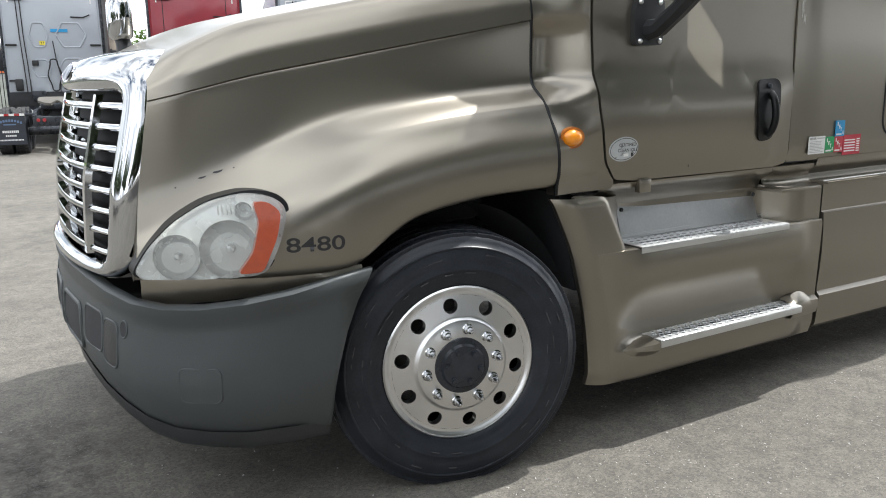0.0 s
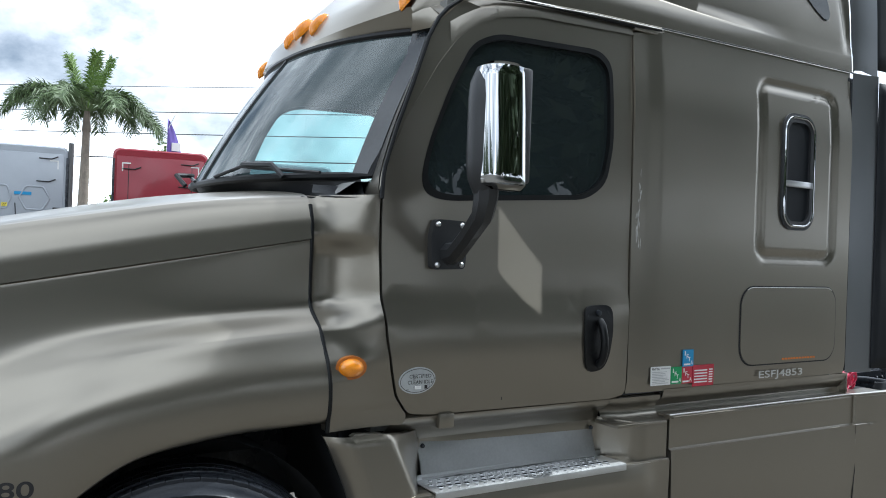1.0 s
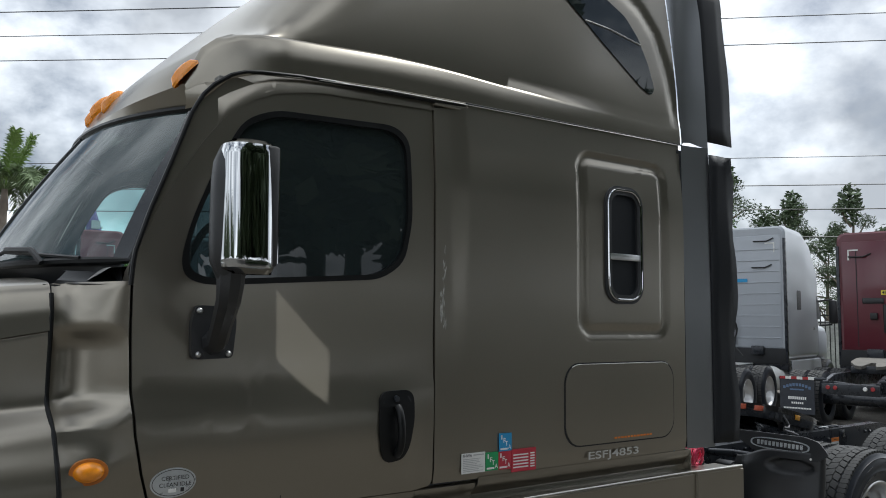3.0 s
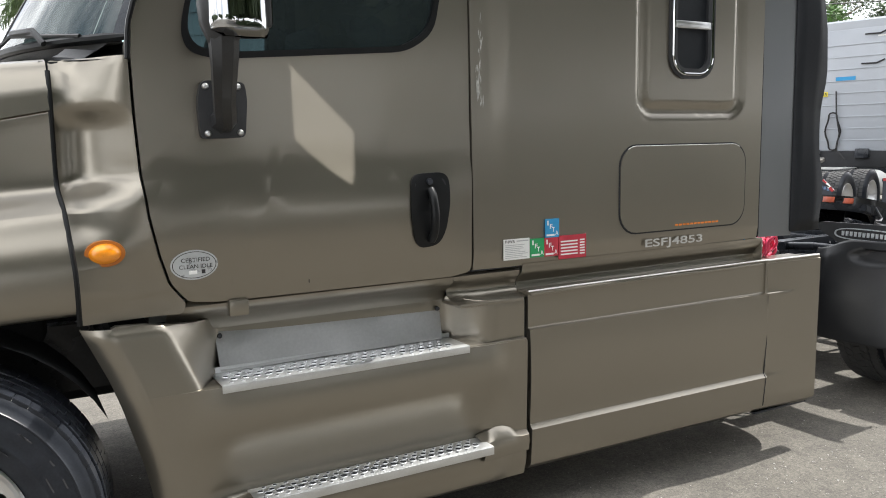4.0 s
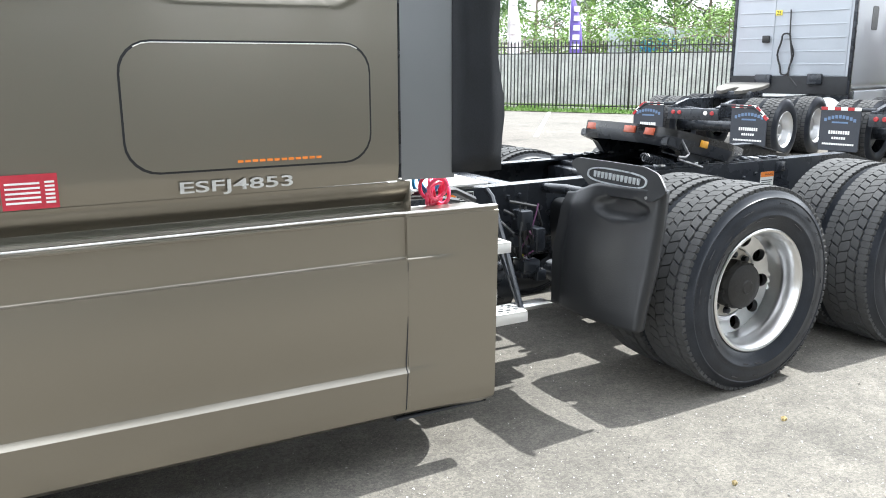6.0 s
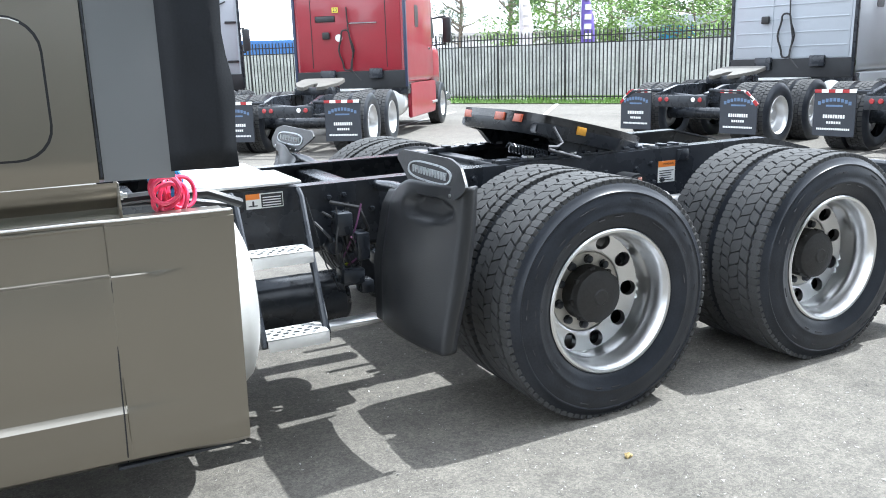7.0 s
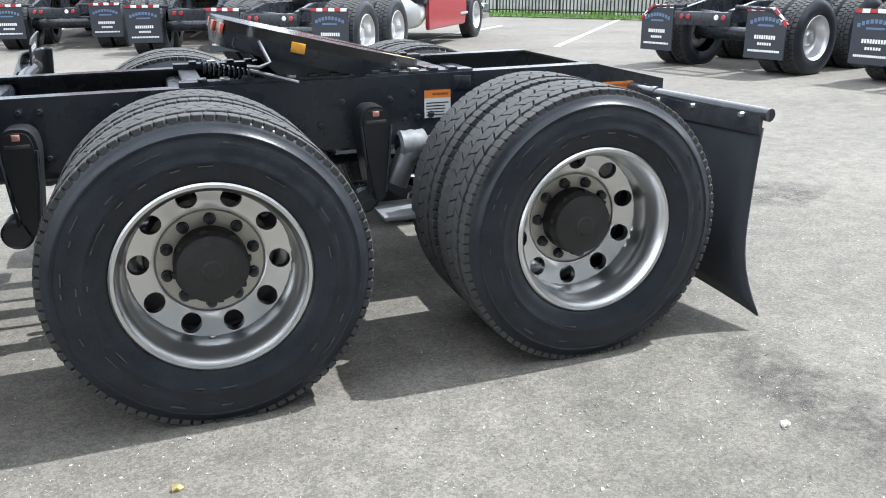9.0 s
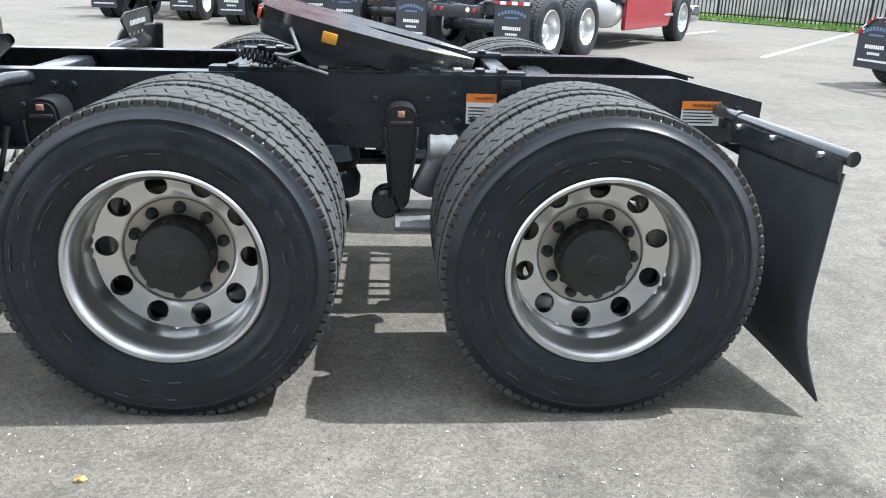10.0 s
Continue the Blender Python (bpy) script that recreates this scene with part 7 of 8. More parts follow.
def faint(name, color, amount, scale):
    """A stain that breaks up into patches, letting the asphalt show through."""
    m = bpy.data.materials.new(name)
    m.use_nodes = True
    t = m.node_tree
    p = t.nodes["Principled BSDF"]
    p.inputs["Base Color"].default_value, p.inputs["Roughness"].default_value = (*color, 1), 0.85
    place, n, r = t.nodes.new("ShaderNodeTexCoord"), t.nodes.new("ShaderNodeTexNoise"), t.nodes.new("ShaderNodeMapRange")
    n.inputs["Scale"].default_value, n.inputs["Detail"].default_value, n.inputs["Roughness"].default_value = scale, 10, 0.72
    r.inputs["From Min"].default_value, r.inputs["From Max"].default_value = 0.5 - amount * 0.2, 0.62
    r.inputs["To Max"].default_value = amount
    t.links.new(place.outputs["Object"], n.inputs["Vector"])
    t.links.new(n.outputs["Fac"], r.inputs["Value"])
    shift, fall, cut, times = t.nodes.new("ShaderNodeMapping"), t.nodes.new("ShaderNodeTexGradient"), t.nodes.new("ShaderNodeMapRange"), t.nodes.new("ShaderNodeMath")
    shift.inputs["Location"].default_value, shift.inputs["Scale"].default_value = (-1, -1, 0), (2, 2, 0)
    fall.gradient_type, times.operation = "SPHERICAL", "MULTIPLY"
    cut.inputs["From Max"].default_value = 0.6
    t.links.new(place.outputs["Generated"], shift.inputs["Vector"])
    t.links.new(shift.outputs["Vector"], fall.inputs["Vector"])
    t.links.new(fall.outputs["Fac"], cut.inputs["Value"])
    t.links.new(cut.outputs["Result"], times.inputs[0])
    t.links.new(r.outputs["Result"], times.inputs[1])
    t.links.new(times.outputs[0], p.inputs["Alpha"])
    return m


SMEAR = faint("patchy_oil_smear", (0.035, 0.034, 0.032), 0.52, 9)
blot(7.88, -0.95, 0.20, 0.62, 0.12, 0.004, SMEAR, "stain", "dark patchy oil stain on the asphalt")
blot(7.95, -1.5, 0.3, 0.35, 0.5, 0.004, SMEAR, "stain", "dark patchy oil stain on the asphalt")
blot(-0.6, -0.5, 0.45, 0.55, 0.2, 0.004, SMEAR, "stain", "dark damp patch on the asphalt")
blot(-1.1, 0.6, 0.5, 0.8, 0.2, 0.0042, SMEAR, "stain", "dark damp patch on the asphalt")
blot(9.6, 1.2, 0.5, 0.25, 0.5, 0.004, SMEAR, "stain", "dark patchy oil stain on the asphalt")
# loose grit by the wheels and a pale scrap, a leaf
PEBBLE = material("loose_grit", (0.32, 0.31, 0.29), 0.9, 0, 0.4, 40, island=0.6)
bm = bmesh.new()
for k in range(9000):
    x, y = random.uniform(-1.2, 9.8), -0.45 - abs(random.gauss(0, 0.75))
    if random.random() < 0.25:
        y = random.uniform(-0.3, 1.2)
    r = random.choice((0.002, 0.003, 0.0035, 0.005)) * random.uniform(0.7, 1.3)
    vs = [bm.verts.new((x + r * random.uniform(-1.2, 1.2), y + r * random.uniform(-1.2, 1.2), r * random.uniform(-0.2, 1.1))) for _ in range(4)]
    for a, b, c in ((0, 1, 2), (0, 1, 3), (1, 2, 3), (0, 2, 3)):
        bm.faces.new((vs[a], vs[b], vs[c]))
tagged(part("loose_grit", bm, PEBBLE, None, smooth=0), "small loose stones scattered over the asphalt", "gravel", kind="stuff")
def scrap(x, y, r, mat, name, label, cat):
    bm = bmesh.new()
    n = 9
    top = [bm.verts.new((x + r * (1.4 if k % 3 == 0 else 0.8) * math.cos(math.tau * k / n), y + r * 0.7 * math.sin(math.tau * k / n), 0.006 + 0.01 * (k % 2))) for k in range(n)]
    bm.faces.new(top)
    ex = bmesh.ops.extrude_face_region(bm, geom=bm.faces[:])
    for v in [g for g in ex["geom"] if isinstance(g, bmesh.types.BMVert)]:
        v.co.z -= 0.005
    bmesh.ops.recalc_face_normals(bm, faces=bm.faces[:])
    tagged(part(name, bm, mat, None, smooth=0), label, cat)


scrap(7.648, -1.082, 0.016, STICKWHITE, "paper_scrap", "small crumpled white paper scrap on asphalt", "litter")
scrap(5.82, -0.762, 0.016, material("dry_leaf", (0.35, 0.27, 0.12), 0.7, 0, 0.2, 40), "fallen_leaf", "small dry yellow leaf lying on asphalt", "leaf")
scrap(5.18, -1.05, 0.012, material("dry_leaf_dark", (0.25, 0.2, 0.1), 0.7, 0, 0.2, 40), "fallen_leaf", "small dry brown leaf lying on asphalt", "leaf")

# parking lines and kerb stops far off
LINE = material("worn_white_line", (0.62, 0.62, 0.6), 0.8, 0, 0.25, 4, 0.3, 60)
def stripe(a, b, w):
    a, b = Vector((*a, 0)), Vector((*b, 0))
    n = (b - a).normalized().cross(Vector((0, 0, 1))) * w / 2
    bm = bmesh.new()
    bm.faces.new([bm.verts.new(p + Vector((0, 0, 0.004))) for p in (a + n, a - n, b - n, b + n)])
    if bm.faces[:][0].normal.z < 0:
        bmesh.ops.reverse_faces(bm, faces=bm.faces[:])
    bmesh.ops.recalc_face_normals(bm, faces=bm.faces[:])
    ob = tagged(part("parking_line", bm, LINE, None, smooth=0), "worn white painted parking line", "line", kind="structure")
    return ob


for a, b in (((13.4, 11.75), (20.2, 20.4)), ((11.2, 14.3), (15.2, 18.6)), ((16.9, 9.6), (23.5, 15.5)), ((9.2, 16.3), (11.5, 22.0)), ((6.8, 18.2), (7.8, 24.0)), ((2.9, 20.0), (3.8, 26.0)), ((16.6, 4.0), (24.0, 5.4)), ((15.6, 1.0), (23.5, 1.6))):
    stripe(a, b, 0.11)
CONCRETE = material("concrete", (0.42, 0.41, 0.38), 0.9, 0, 0.18, 5, 0.3, 60)
def kerb_stop(x, y, turn):
    o = [(-0.09, 0), (0.09, 0), (0.06, 0.12), (-0.06, 0.12)]
    bm = block(o, -1.0, 1.0, "y", 0.012)
    ob = part("wheel_stop", bm, CONCRETE, None, at=Matrix.Translation((x, y, 0)) @ Euler((0, 0, radians(turn))).to_matrix().to_4x4())
    tagged(ob, "pale concrete wheel stop on the asphalt", "wheel stop", "wheel stops")


for x, y, tn in ((19.4, 22.9, 29), (22.2, 17.6, 29), (24.0, 12.4, 33), (15.5, 26.5, 40), (20.6, 20.0, 29)):
    kerb_stop(x, y, tn)

# ---- fence along the edge of the lot ----
IRON = material("black_iron", (0.012, 0.012, 0.013), 0.45, 0.2, 0.2, 8)
FENCE = [(-34, 38), (4.0, 35.5), (17.6, 24.6), (23.0, 15.8), (28.5, 3.5), (33, -12)]
picket_bm = bmesh.new()
add_box(picket_bm, (-0.0165, -0.0165, 0.06), (0.0165, 0.0165, 2.30))
top = [picket_bm.verts.new(p) for p in ((-0.024, -0.024, 2.30), (0.024, -0.024, 2.30), (0.024, 0.024, 2.30), (-0.024, 0.024, 2.30))]
tip = picket_bm.verts.new((0, 0, 2.40))
for i in range(4):
    picket_bm.faces.new((top[i], top[(i + 1) % 4], tip))
PICKET = bpy.data.meshes.new("picket")
picket_bm.to_mesh(PICKET)
picket_bm.free()
PICKET.materials.append(IRON)
BEYOND = bmesh.new()
count = 0
for (x0, y0), (x1, y1) in zip(FENCE, FENCE[1:]):
    a, b = Vector((x0, y0, 0)), Vector((x1, y1, 0))
    n = int((b - a).length / 2.44)
    turn = math.atan2(b.y - a.y, b.x - a.x)
    for i in range(n):
        p, q = a.lerp(b, i / n), a.lerp(b, (i + 1) / n)
        near = 17.0 < (p.x + q.x) / 2 < 23.2 and (p.y + q.y) / 2 > 13
        base = tagged(new("fence_panel"), "black iron picket fence panel with spear tips", "fence", "fence panels along the lot")
        base.matrix_basis = Matrix.Translation(p) @ Euler((0, 0, turn)).to_matrix().to_4x4()
        L = (q - p).length
        part("post", box((-0.03, -0.03, 0), (0.03, 0.03, 2.42), 0.004), IRON, base).matrix_parent_inverse = Matrix.Identity(4)
        for z in (0.18, 1.95, 2.18):
            part("rail", box((0.03, -0.014, z - 0.018), (L - 0.03, 0.014, z + 0.018)), IRON, base).matrix_parent_inverse = Matrix.Identity(4)
        m = int(L / 0.132)
        if near:
            for j in range(1, m):
                o = part_mesh("picket", PICKET, None, base, at=Matrix.Translation((L * j / m, 0, 0)), smooth=0)
                o.matrix_parent_inverse = Matrix.Identity(4)
                count += 1
        else:
            bm = bmesh.new()
            for j in range(1, m):
                xx = L * j / m
                add_box(bm, (xx - 0.0165, -0.0165, 0.06), (xx + 0.0165, 0.0165, 2.36))
            o = part("picket_infill", bm, IRON, base, smooth=0)
            o.matrix_parent_inverse = Matrix.Identity(4)
            o["kind"] = "stuff"

# grass strip and pale rough verge behind the fence
GRASSGROUND = material("grass_ground", (0.10, 0.16, 0.035), 0.9, 0, 0.35, 4, 0.5, 60)
VERGE = material("pale_rough_wall", (0.34, 0.335, 0.33), 0.95, 0, 0.4, 1.6, 0.5, 12)
def band(offset0, offset1, z0, z1, mat, name, label, cat):
    rows = [[], []]
    for i, (x, y) in enumerate(FENCE):
        d = Vector((1, 0.0))
        a, b = Vector(FENCE[max(i - 1, 0)]), Vector(FENCE[min(i + 1, len(FENCE) - 1)])
        t = (b - a).normalized()
        nrm = Vector((-t.y, t.x))
        for row, o, z in ((rows[0], offset0, z0), (rows[1], offset1, z1)):
            row.append((x + nrm.x * o, y + nrm.y * o, z))
    return tagged(part(name, loft(rows), mat, None, smooth=0), label, cat, kind="structure")


band(-1.1, 4.5, 0.02, 0.03, GRASSGROUND, "verge", "green grass strip along the fence", "grass")
w = band(4.6, 4.9, 0.0, 2.0, VERGE, "wall", "pale mottled concrete wall behind the fence", "wall")
sk = w.modifiers.new("skin", "SOLIDIFY")
sk.thickness = 0.2
BLADE = material("grass_blades", (0.11, 0.20, 0.04), 0.7, 0, 0.3, 3, island=0.5)
bm = bmesh.new()
random.seed(4)
for (x0, y0), (x1, y1) in zip(FENCE[1:], FENCE[2:5]):
    for k in range(4200):
        s = random.random()
        x, y = lerp(x0, x1, s), lerp(y0, y1, s)
        t = (Vector((x1 - x0, y1 - y0))).normalized()
        o = random.uniform(-1.1, 1.6)
        x, y = x - t.y * o, y + t.x * o
        h, w2, a = random.uniform(0.05, 0.16), random.uniform(0.012, 0.03), random.uniform(0, 6.28)
        c = Vector((math.cos(a), math.sin(a), 0)) * w2
        p = Vector((x, y, 0.02))
        bm.faces.new([bm.verts.new(v) for v in (p - c, p + c, p + Vector((random.uniform(-0.05, 0.05), random.uniform(-0.05, 0.05), h)))])
tagged(part("grass", bm, BLADE, None, smooth=0), "tufts of green grass along the fence", "grass", kind="stuff")


# ---- trees ----
BARK = material("bark", (0.16, 0.13, 0.10), 0.9, 0, 0.3, 12, 0.5, 40)
LEAF = material("green_leaves", (0.055, 0.115, 0.025), 0.55, 0, 0.45, 0.6, island=0.7)
LEAFDARK = material("dark_needles", (0.07, 0.10, 0.05), 0.6, 0, 0.4, 0.6, island=0.6)
LEAFDULL = material("dull_green_leaves", (0.058, 0.082, 0.040), 0.55, 0, 0.45, 0.6, island=0.7)
LEAFLIGHT = material("light_leaves", (0.12, 0.20, 0.04), 0.55, 0, 0.4, 0.6, island=0.6)


def leaf_cloud(bm, c, r, n, size, rng):
    for _ in range(n):
        d = Vector((rng.gauss(0, 1), rng.gauss(0, 1), rng.gauss(0, 1))).normalized()
        p = c + Vector((d.x * r.x, d.y * r.y, d.z * r.z)) * rng.random() ** 0.45
        u = Vector((rng.gauss(0, 1), rng.gauss(0, 1), rng.gauss(0, 0.6))).normalized()
        v = u.cross(Vector((rng.gauss(0, 1), rng.gauss(0, 1), rng.gauss(0, 1)))).normalized()
        s = size * rng.uniform(0.6, 1.3)
        bm.faces.new([bm.verts.new(q) for q in (p - u * s, p + v * s * 0.45, p + u * s, p - v * s * 0.45)])


def tree(x, y, h, spread, mat, seed, label, tall=False, leaves=2600, leaf=1.0):
    rng = random.Random(seed)
    root = tagged(new("tree"), label, "tree", "trees beyond the fence")
    root.matrix_basis = Matrix.Translation((x, y, 0))
    inv = Matrix.Identity(4)
    trunk = bmesh.new()
    add_tube(trunk, [(0, 0, 0), (rng.uniform(-0.1, 0.1), 0, h * 0.25), (rng.uniform(-0.3, 0.3), rng.uniform(-0.2, 0.2), h * 0.55), (rng.uniform(-0.3, 0.3), 0, h * 0.85)], [h * 0.022, h * 0.018, h * 0.012, h * 0.004], 8)
    crown = bmesh.new()
    limbs = 16 if tall else 12
    for k in range(limbs):
        t = rng.uniform(0.3, 0.92)
        a = rng.uniform(0, math.tau)
        reach = spread * (1.25 - t * (0.9 if tall else 0.55)) * rng.uniform(0.6, 1.1)
        z0 = h * t * 0.85
        tip = Vector((reach * math.cos(a), reach * math.sin(a), z0 + h * rng.uniform(0.04, 0.18)))
        add_tube(trunk, [(0, 0, z0), (tip.x * 0.5, tip.y * 0.5, lerp(z0, tip.z, 0.35)), tip], [h * 0.009, h * 0.006, h * 0.002], 5)
        r = spread * (0.30 if tall else 0.42) * rng.uniform(0.7, 1.2)
        leaf_cloud(crown, tip, Vector((r, r, r * 0.75)), leaves // limbs, h * leaf * (0.016 if tall else 0.02), rng)
    leaf_cloud(crown, Vector((0, 0, h * 0.9)), Vector((spread * 0.35, spread * 0.35, h * 0.12)), leaves // limbs, h * 0.018, rng)
    t = part("trunk", trunk, BARK, root)
    c = part("crown", crown, mat, root, smooth=0)
    t.matrix_parent_inverse = c.matrix_parent_inverse = inv
    return root


def bearing(deg, far, ox=1.5, oy=-3.0):
    return ox + far * math.sin(radians(deg)), oy + far * math.cos(radians(deg))


k = 0
for deg, far, h, sp, mat, tall in ((30, 62, 9.5, 3.0, LEAFDARK, True), (33, 70, 11, 3.2, LEAFDARK, True), (36.5, 58, 8.5, 3.0, LEAF, False), (40, 64, 11.5, 3.0, LEAFDARK, True), (43, 55, 8.5, 3.4, LEAF, False), (45.5, 60, 12, 3.2, LEAFDARK, True), (48, 53, 8.5, 3.2, LEAF, False), (50.5, 56, 12.5, 3.2, LEAFDARK, True), (52, 50, 9, 3.2, LEAF, False), (54.5, 54, 12.5, 3.4, LEAFDARK, True), (57.5, 48, 8.5, 2.4, LEAFDARK, True), (59, 46, 9.0, 1.7, LEAFDARK, True), (61, 44, 6.5, 2.0, LEAFDARK, True), (62.5, 42, 8.6, 1.6, LEAFDARK, True), (64.5, 46, 7, 2.0, LEAFDARK, True), (68, 46, 6.5, 2.2, LEAFDARK, True), (71, 44, 5.5, 2.2, LEAF, False), (74, 45, 7, 2.0, LEAFDARK, True), (78, 48, 8, 3, LEAF, False)):
    k += 1
    x, y = bearing(deg, far)
    tree(x, y, h, sp, mat, k, "tall feathery dark pine beyond the fence" if tall else "broad leafy green tree beyond the fence", tall, 7000 if tall else 4200, 0.42 if tall else 0.75)
for deg, far, h, sp in ((10, 33, 5.6, 1.6), (38, 47, 5.0, 3.0), (42, 45, 4.6, 2.6), (46, 43, 4.6, 2.8), (49, 42, 4.4, 2.6), (35, 50, 4.5, 3)):
    k += 1
    x, y = bearing(deg, far)
    tree(x, y, h, sp, LEAFLIGHT, k, "low bushy light green tree beyond the fence", False, 2400)


# palm with drooping feathery fronds
def palm(x, y, h, seed, label):
    rng = random.Random(seed)
    root = tagged(new("palm_tree"), label, "palm tree")
    root.matrix_basis = Matrix.Translation((x, y, 0))
    t = bmesh.new()
    add_tube(t, [(0, 0, 0), (0.05, 0, h * 0.3), (0.1, 0.03, h * 0.65), (0.12, 0.05, h)], [0.24, 0.19, 0.165, 0.12], 12)
    add_tube(t, [(0.12, 0.05, h * 0.95), (0.12, 0.05, h + 0.6)], [0.16, 0.08], 10)
    tr = part("trunk", t, material("palm_bark", (0.24, 0.21, 0.17), 0.9, 0, 0.25, 6, 0.4, 30), root)
    tr.matrix_parent_inverse = Matrix.Identity(4)
    green = material("palm_frond", (0.10, 0.145, 0.06), 0.5, 0, 0.35, 2, island=0.5)
    fresh = material("young_palm_frond", (0.14, 0.22, 0.05), 0.5, 0, 0.3, 2, island=0.4)
    for k in range(15):
        a = k * 2.4 + rng.uniform(-0.2, 0.2)
        up = 1.36 if k < 3 else rng.uniform(0.45, 1.0)
        L = rng.uniform(2.9, 3.5) if k >= 3 else rng.uniform(2.0, 2.4)
        droop = 0.3 if k < 3 else L * math.sin(up) + rng.uniform(-0.2, 0.75)
        bm = bmesh.new()
        pts = []
        for j in range(17):
            s = j / 16
            r = L * (s - 0.16 * s * s) * math.cos(up * 0.9)
            z = h + 0.4 + L * s * math.sin(up) - droop * s ** 2.2
            pts.append(Vector((0.12 + r * math.cos(a) * 1.2, 0.05 + r * math.sin(a) * 1.2, z)))
        add_tube(bm, pts, [0.04 * (1 - 0.85 * j / 16) for j in range(17)], 5)
        for j in range(66):
            s = 0.14 + 0.86 * j / 65
            i = min(int(s * 16), 15)
            p = pts[i].lerp(pts[i + 1], s * 16 - i)
            d = (pts[i + 1] - pts[i]).normalized()
            side = d.cross(Vector((0, 0, 1))).normalized() if abs(d.z) < 0.98 else Vector((1, 0, 0))
            top = side.cross(d)
            ln = (0.78 if k >= 3 else 0.5) * (1 - abs(s - 0.5) * 0.7)
            for n in range(4):
                w = math.tau * (n + 0.5) / 4 + rng.uniform(-0.4, 0.4)
                v = (side * math.cos(w) * 0.8 + top * math.sin(w) * 0.5 + d * 0.6) * ln * rng.uniform(0.7, 1.25)
                mid = p + v * 0.55
                tip = p + v + Vector((0, 0, -rng.uniform(0.1, 0.4) * ln))
                e = d * 0.022
                bm.faces.new([bm.verts.new(q) for q in (p - e * 0.6, p + e * 0.6, mid + e, tip, mid - e)])
        f = part("frond", bm, fresh if k < 3 else green, root, smooth=0)
        f.matrix_parent_inverse = Matrix.Identity(4)


palm(4.05, 28.0, 5.85, 2, "tall palm tree with drooping feathery fronds")
# trees out of view on the camera's side, some seen in the chrome, and a hedge, added to darken what paint and chrome
# reflect
for j, (x, y, h) in enumerate(((-18, -26, 8), (-12.5, -24, 8), (-6, -25, 8), (3.2, -13.5, 13), (-0.6, -14.5, 12), (9.0, -14, 13), (5.8, -18, 14), (12, -18, 14), (15, -14.5, 12), (20.5, -15, 12), (26, -17, 11), (-27, -9, 7), (-29, 4, 8), (-26, 13, 7))):
    k += 1
    tree(x, y, h, 5.2, LEAFDULL, k, "unseen broad leafy dull green tree that darkens reflections", False, 9000, 2.0)

# unseen hedge, added to close the bright gap under the crowns in reflections
HEDGE = bmesh.new()
rng = random.Random(77)
for n in range(5500):
    c = Vector((rng.uniform(1, 32), rng.uniform(-13.6, -12.2), rng.uniform(0.0, 2.0) + 0.3 * math.sin(n * 0.37)))
    u = Vector((rng.gauss(0, 1), rng.gauss(0, 1), rng.gauss(0, 1))).normalized()
    v = u.cross(Vector((rng.gauss(0, 1), rng.gauss(0, 1), rng.gauss(0, 1)))).normalized()
    r = rng.uniform(0.16, 0.34)
    HEDGE.faces.new([HEDGE.verts.new(q) for q in (c - u * r, c + v * r * 0.5, c + u * r, c - v * r * 0.5)])
tagged(part("hedge", HEDGE, LEAFDULL, None, smooth=0), "unseen low dense dark green hedge added to darken reflections", "hedge")

# ---- overhead wires ----
WIRE = material("black_wire", (0.02, 0.02, 0.02), 0.6)
way = Vector((math.cos(radians(42)), -math.sin(radians(42)), 0))
out = Vector((math.sin(radians(42)), math.cos(radians(42)), 0))
for hd, d, r in ((0.435, 30, 0.022), (0.40, 30.5, 0.018), (0.365, 31, 0.02), (0.222, 31, 0.014), (0.188, 30, 0.018), (0.158, 30.5, 0.02), (0.124, 31, 0.028)):
    pts = []
    for j in range(33):
        s = lerp(-90, 90, j / 32)
        pts.append(Vector((0.4, -3.0, 1.78 + hd * d - 0.5 + 0.5 * (s / 40) ** 2 * (0.4 if abs(s) > 60 else 1))) + out * d + way * s)
    tagged(part("power_line", tube(pts, r, 5), WIRE, None), "thin black overhead power line", "cable", "overhead wires")

# ---- parked tractors across the lot ----
PALE = material("white_truck_paint", (0.37, 0.395, 0.43), 0.42, 0, 0.05, 3, 0.03, 60, coat=0.3)
REDP = material("red_truck_paint", (0.25, 0.012, 0.024), 0.38, 0, 0.12, 2, 0.03, 60, coat=0.5)
MAROON = material("maroon_truck_paint", (0.10, 0.012, 0.022), 0.35, 0, 0.12, 2, 0.03, 60, coat=0.5)
FLAPSIGN = material("flap_rubber", (0.027, 0.031, 0.041), 0.6, 0, 0.2, 8)
SIGNBLUE = material("flap_blue_print", (0.11, 0.17, 0.28), 0.6, 0, 0.1, 20)
STEEL = material("plain_steel_wheel", (0.6, 0.6, 0.6), 0.35, 0.7, 0.1, 6)
HOSE = material("black_hose", (0.015, 0.015, 0.015), 0.5)
MARK = material("yellow_tag", (0.72, 0.6, 0.06), 0.5, 0, 0.05, 20)
STRIPE_W = material("reflective_white", (0.75, 0.75, 0.72), 0.4)


def far_tyre_mesh():
    w = 0.285
    prof = [(0.30, 0.006), (0.34, -0.014), (0.40, -0.022), (0.45, -0.012), (0.486, 0.008), (0.503, 0.02), (0.503, 0.075), (0.494, 0.078), (0.494, 0.086), (0.503, 0.089), (0.503, w / 2)]
    prof += [(r, w - d) for r, d in prof[-2::-1]]
    return finish(lathe(prof, 40))


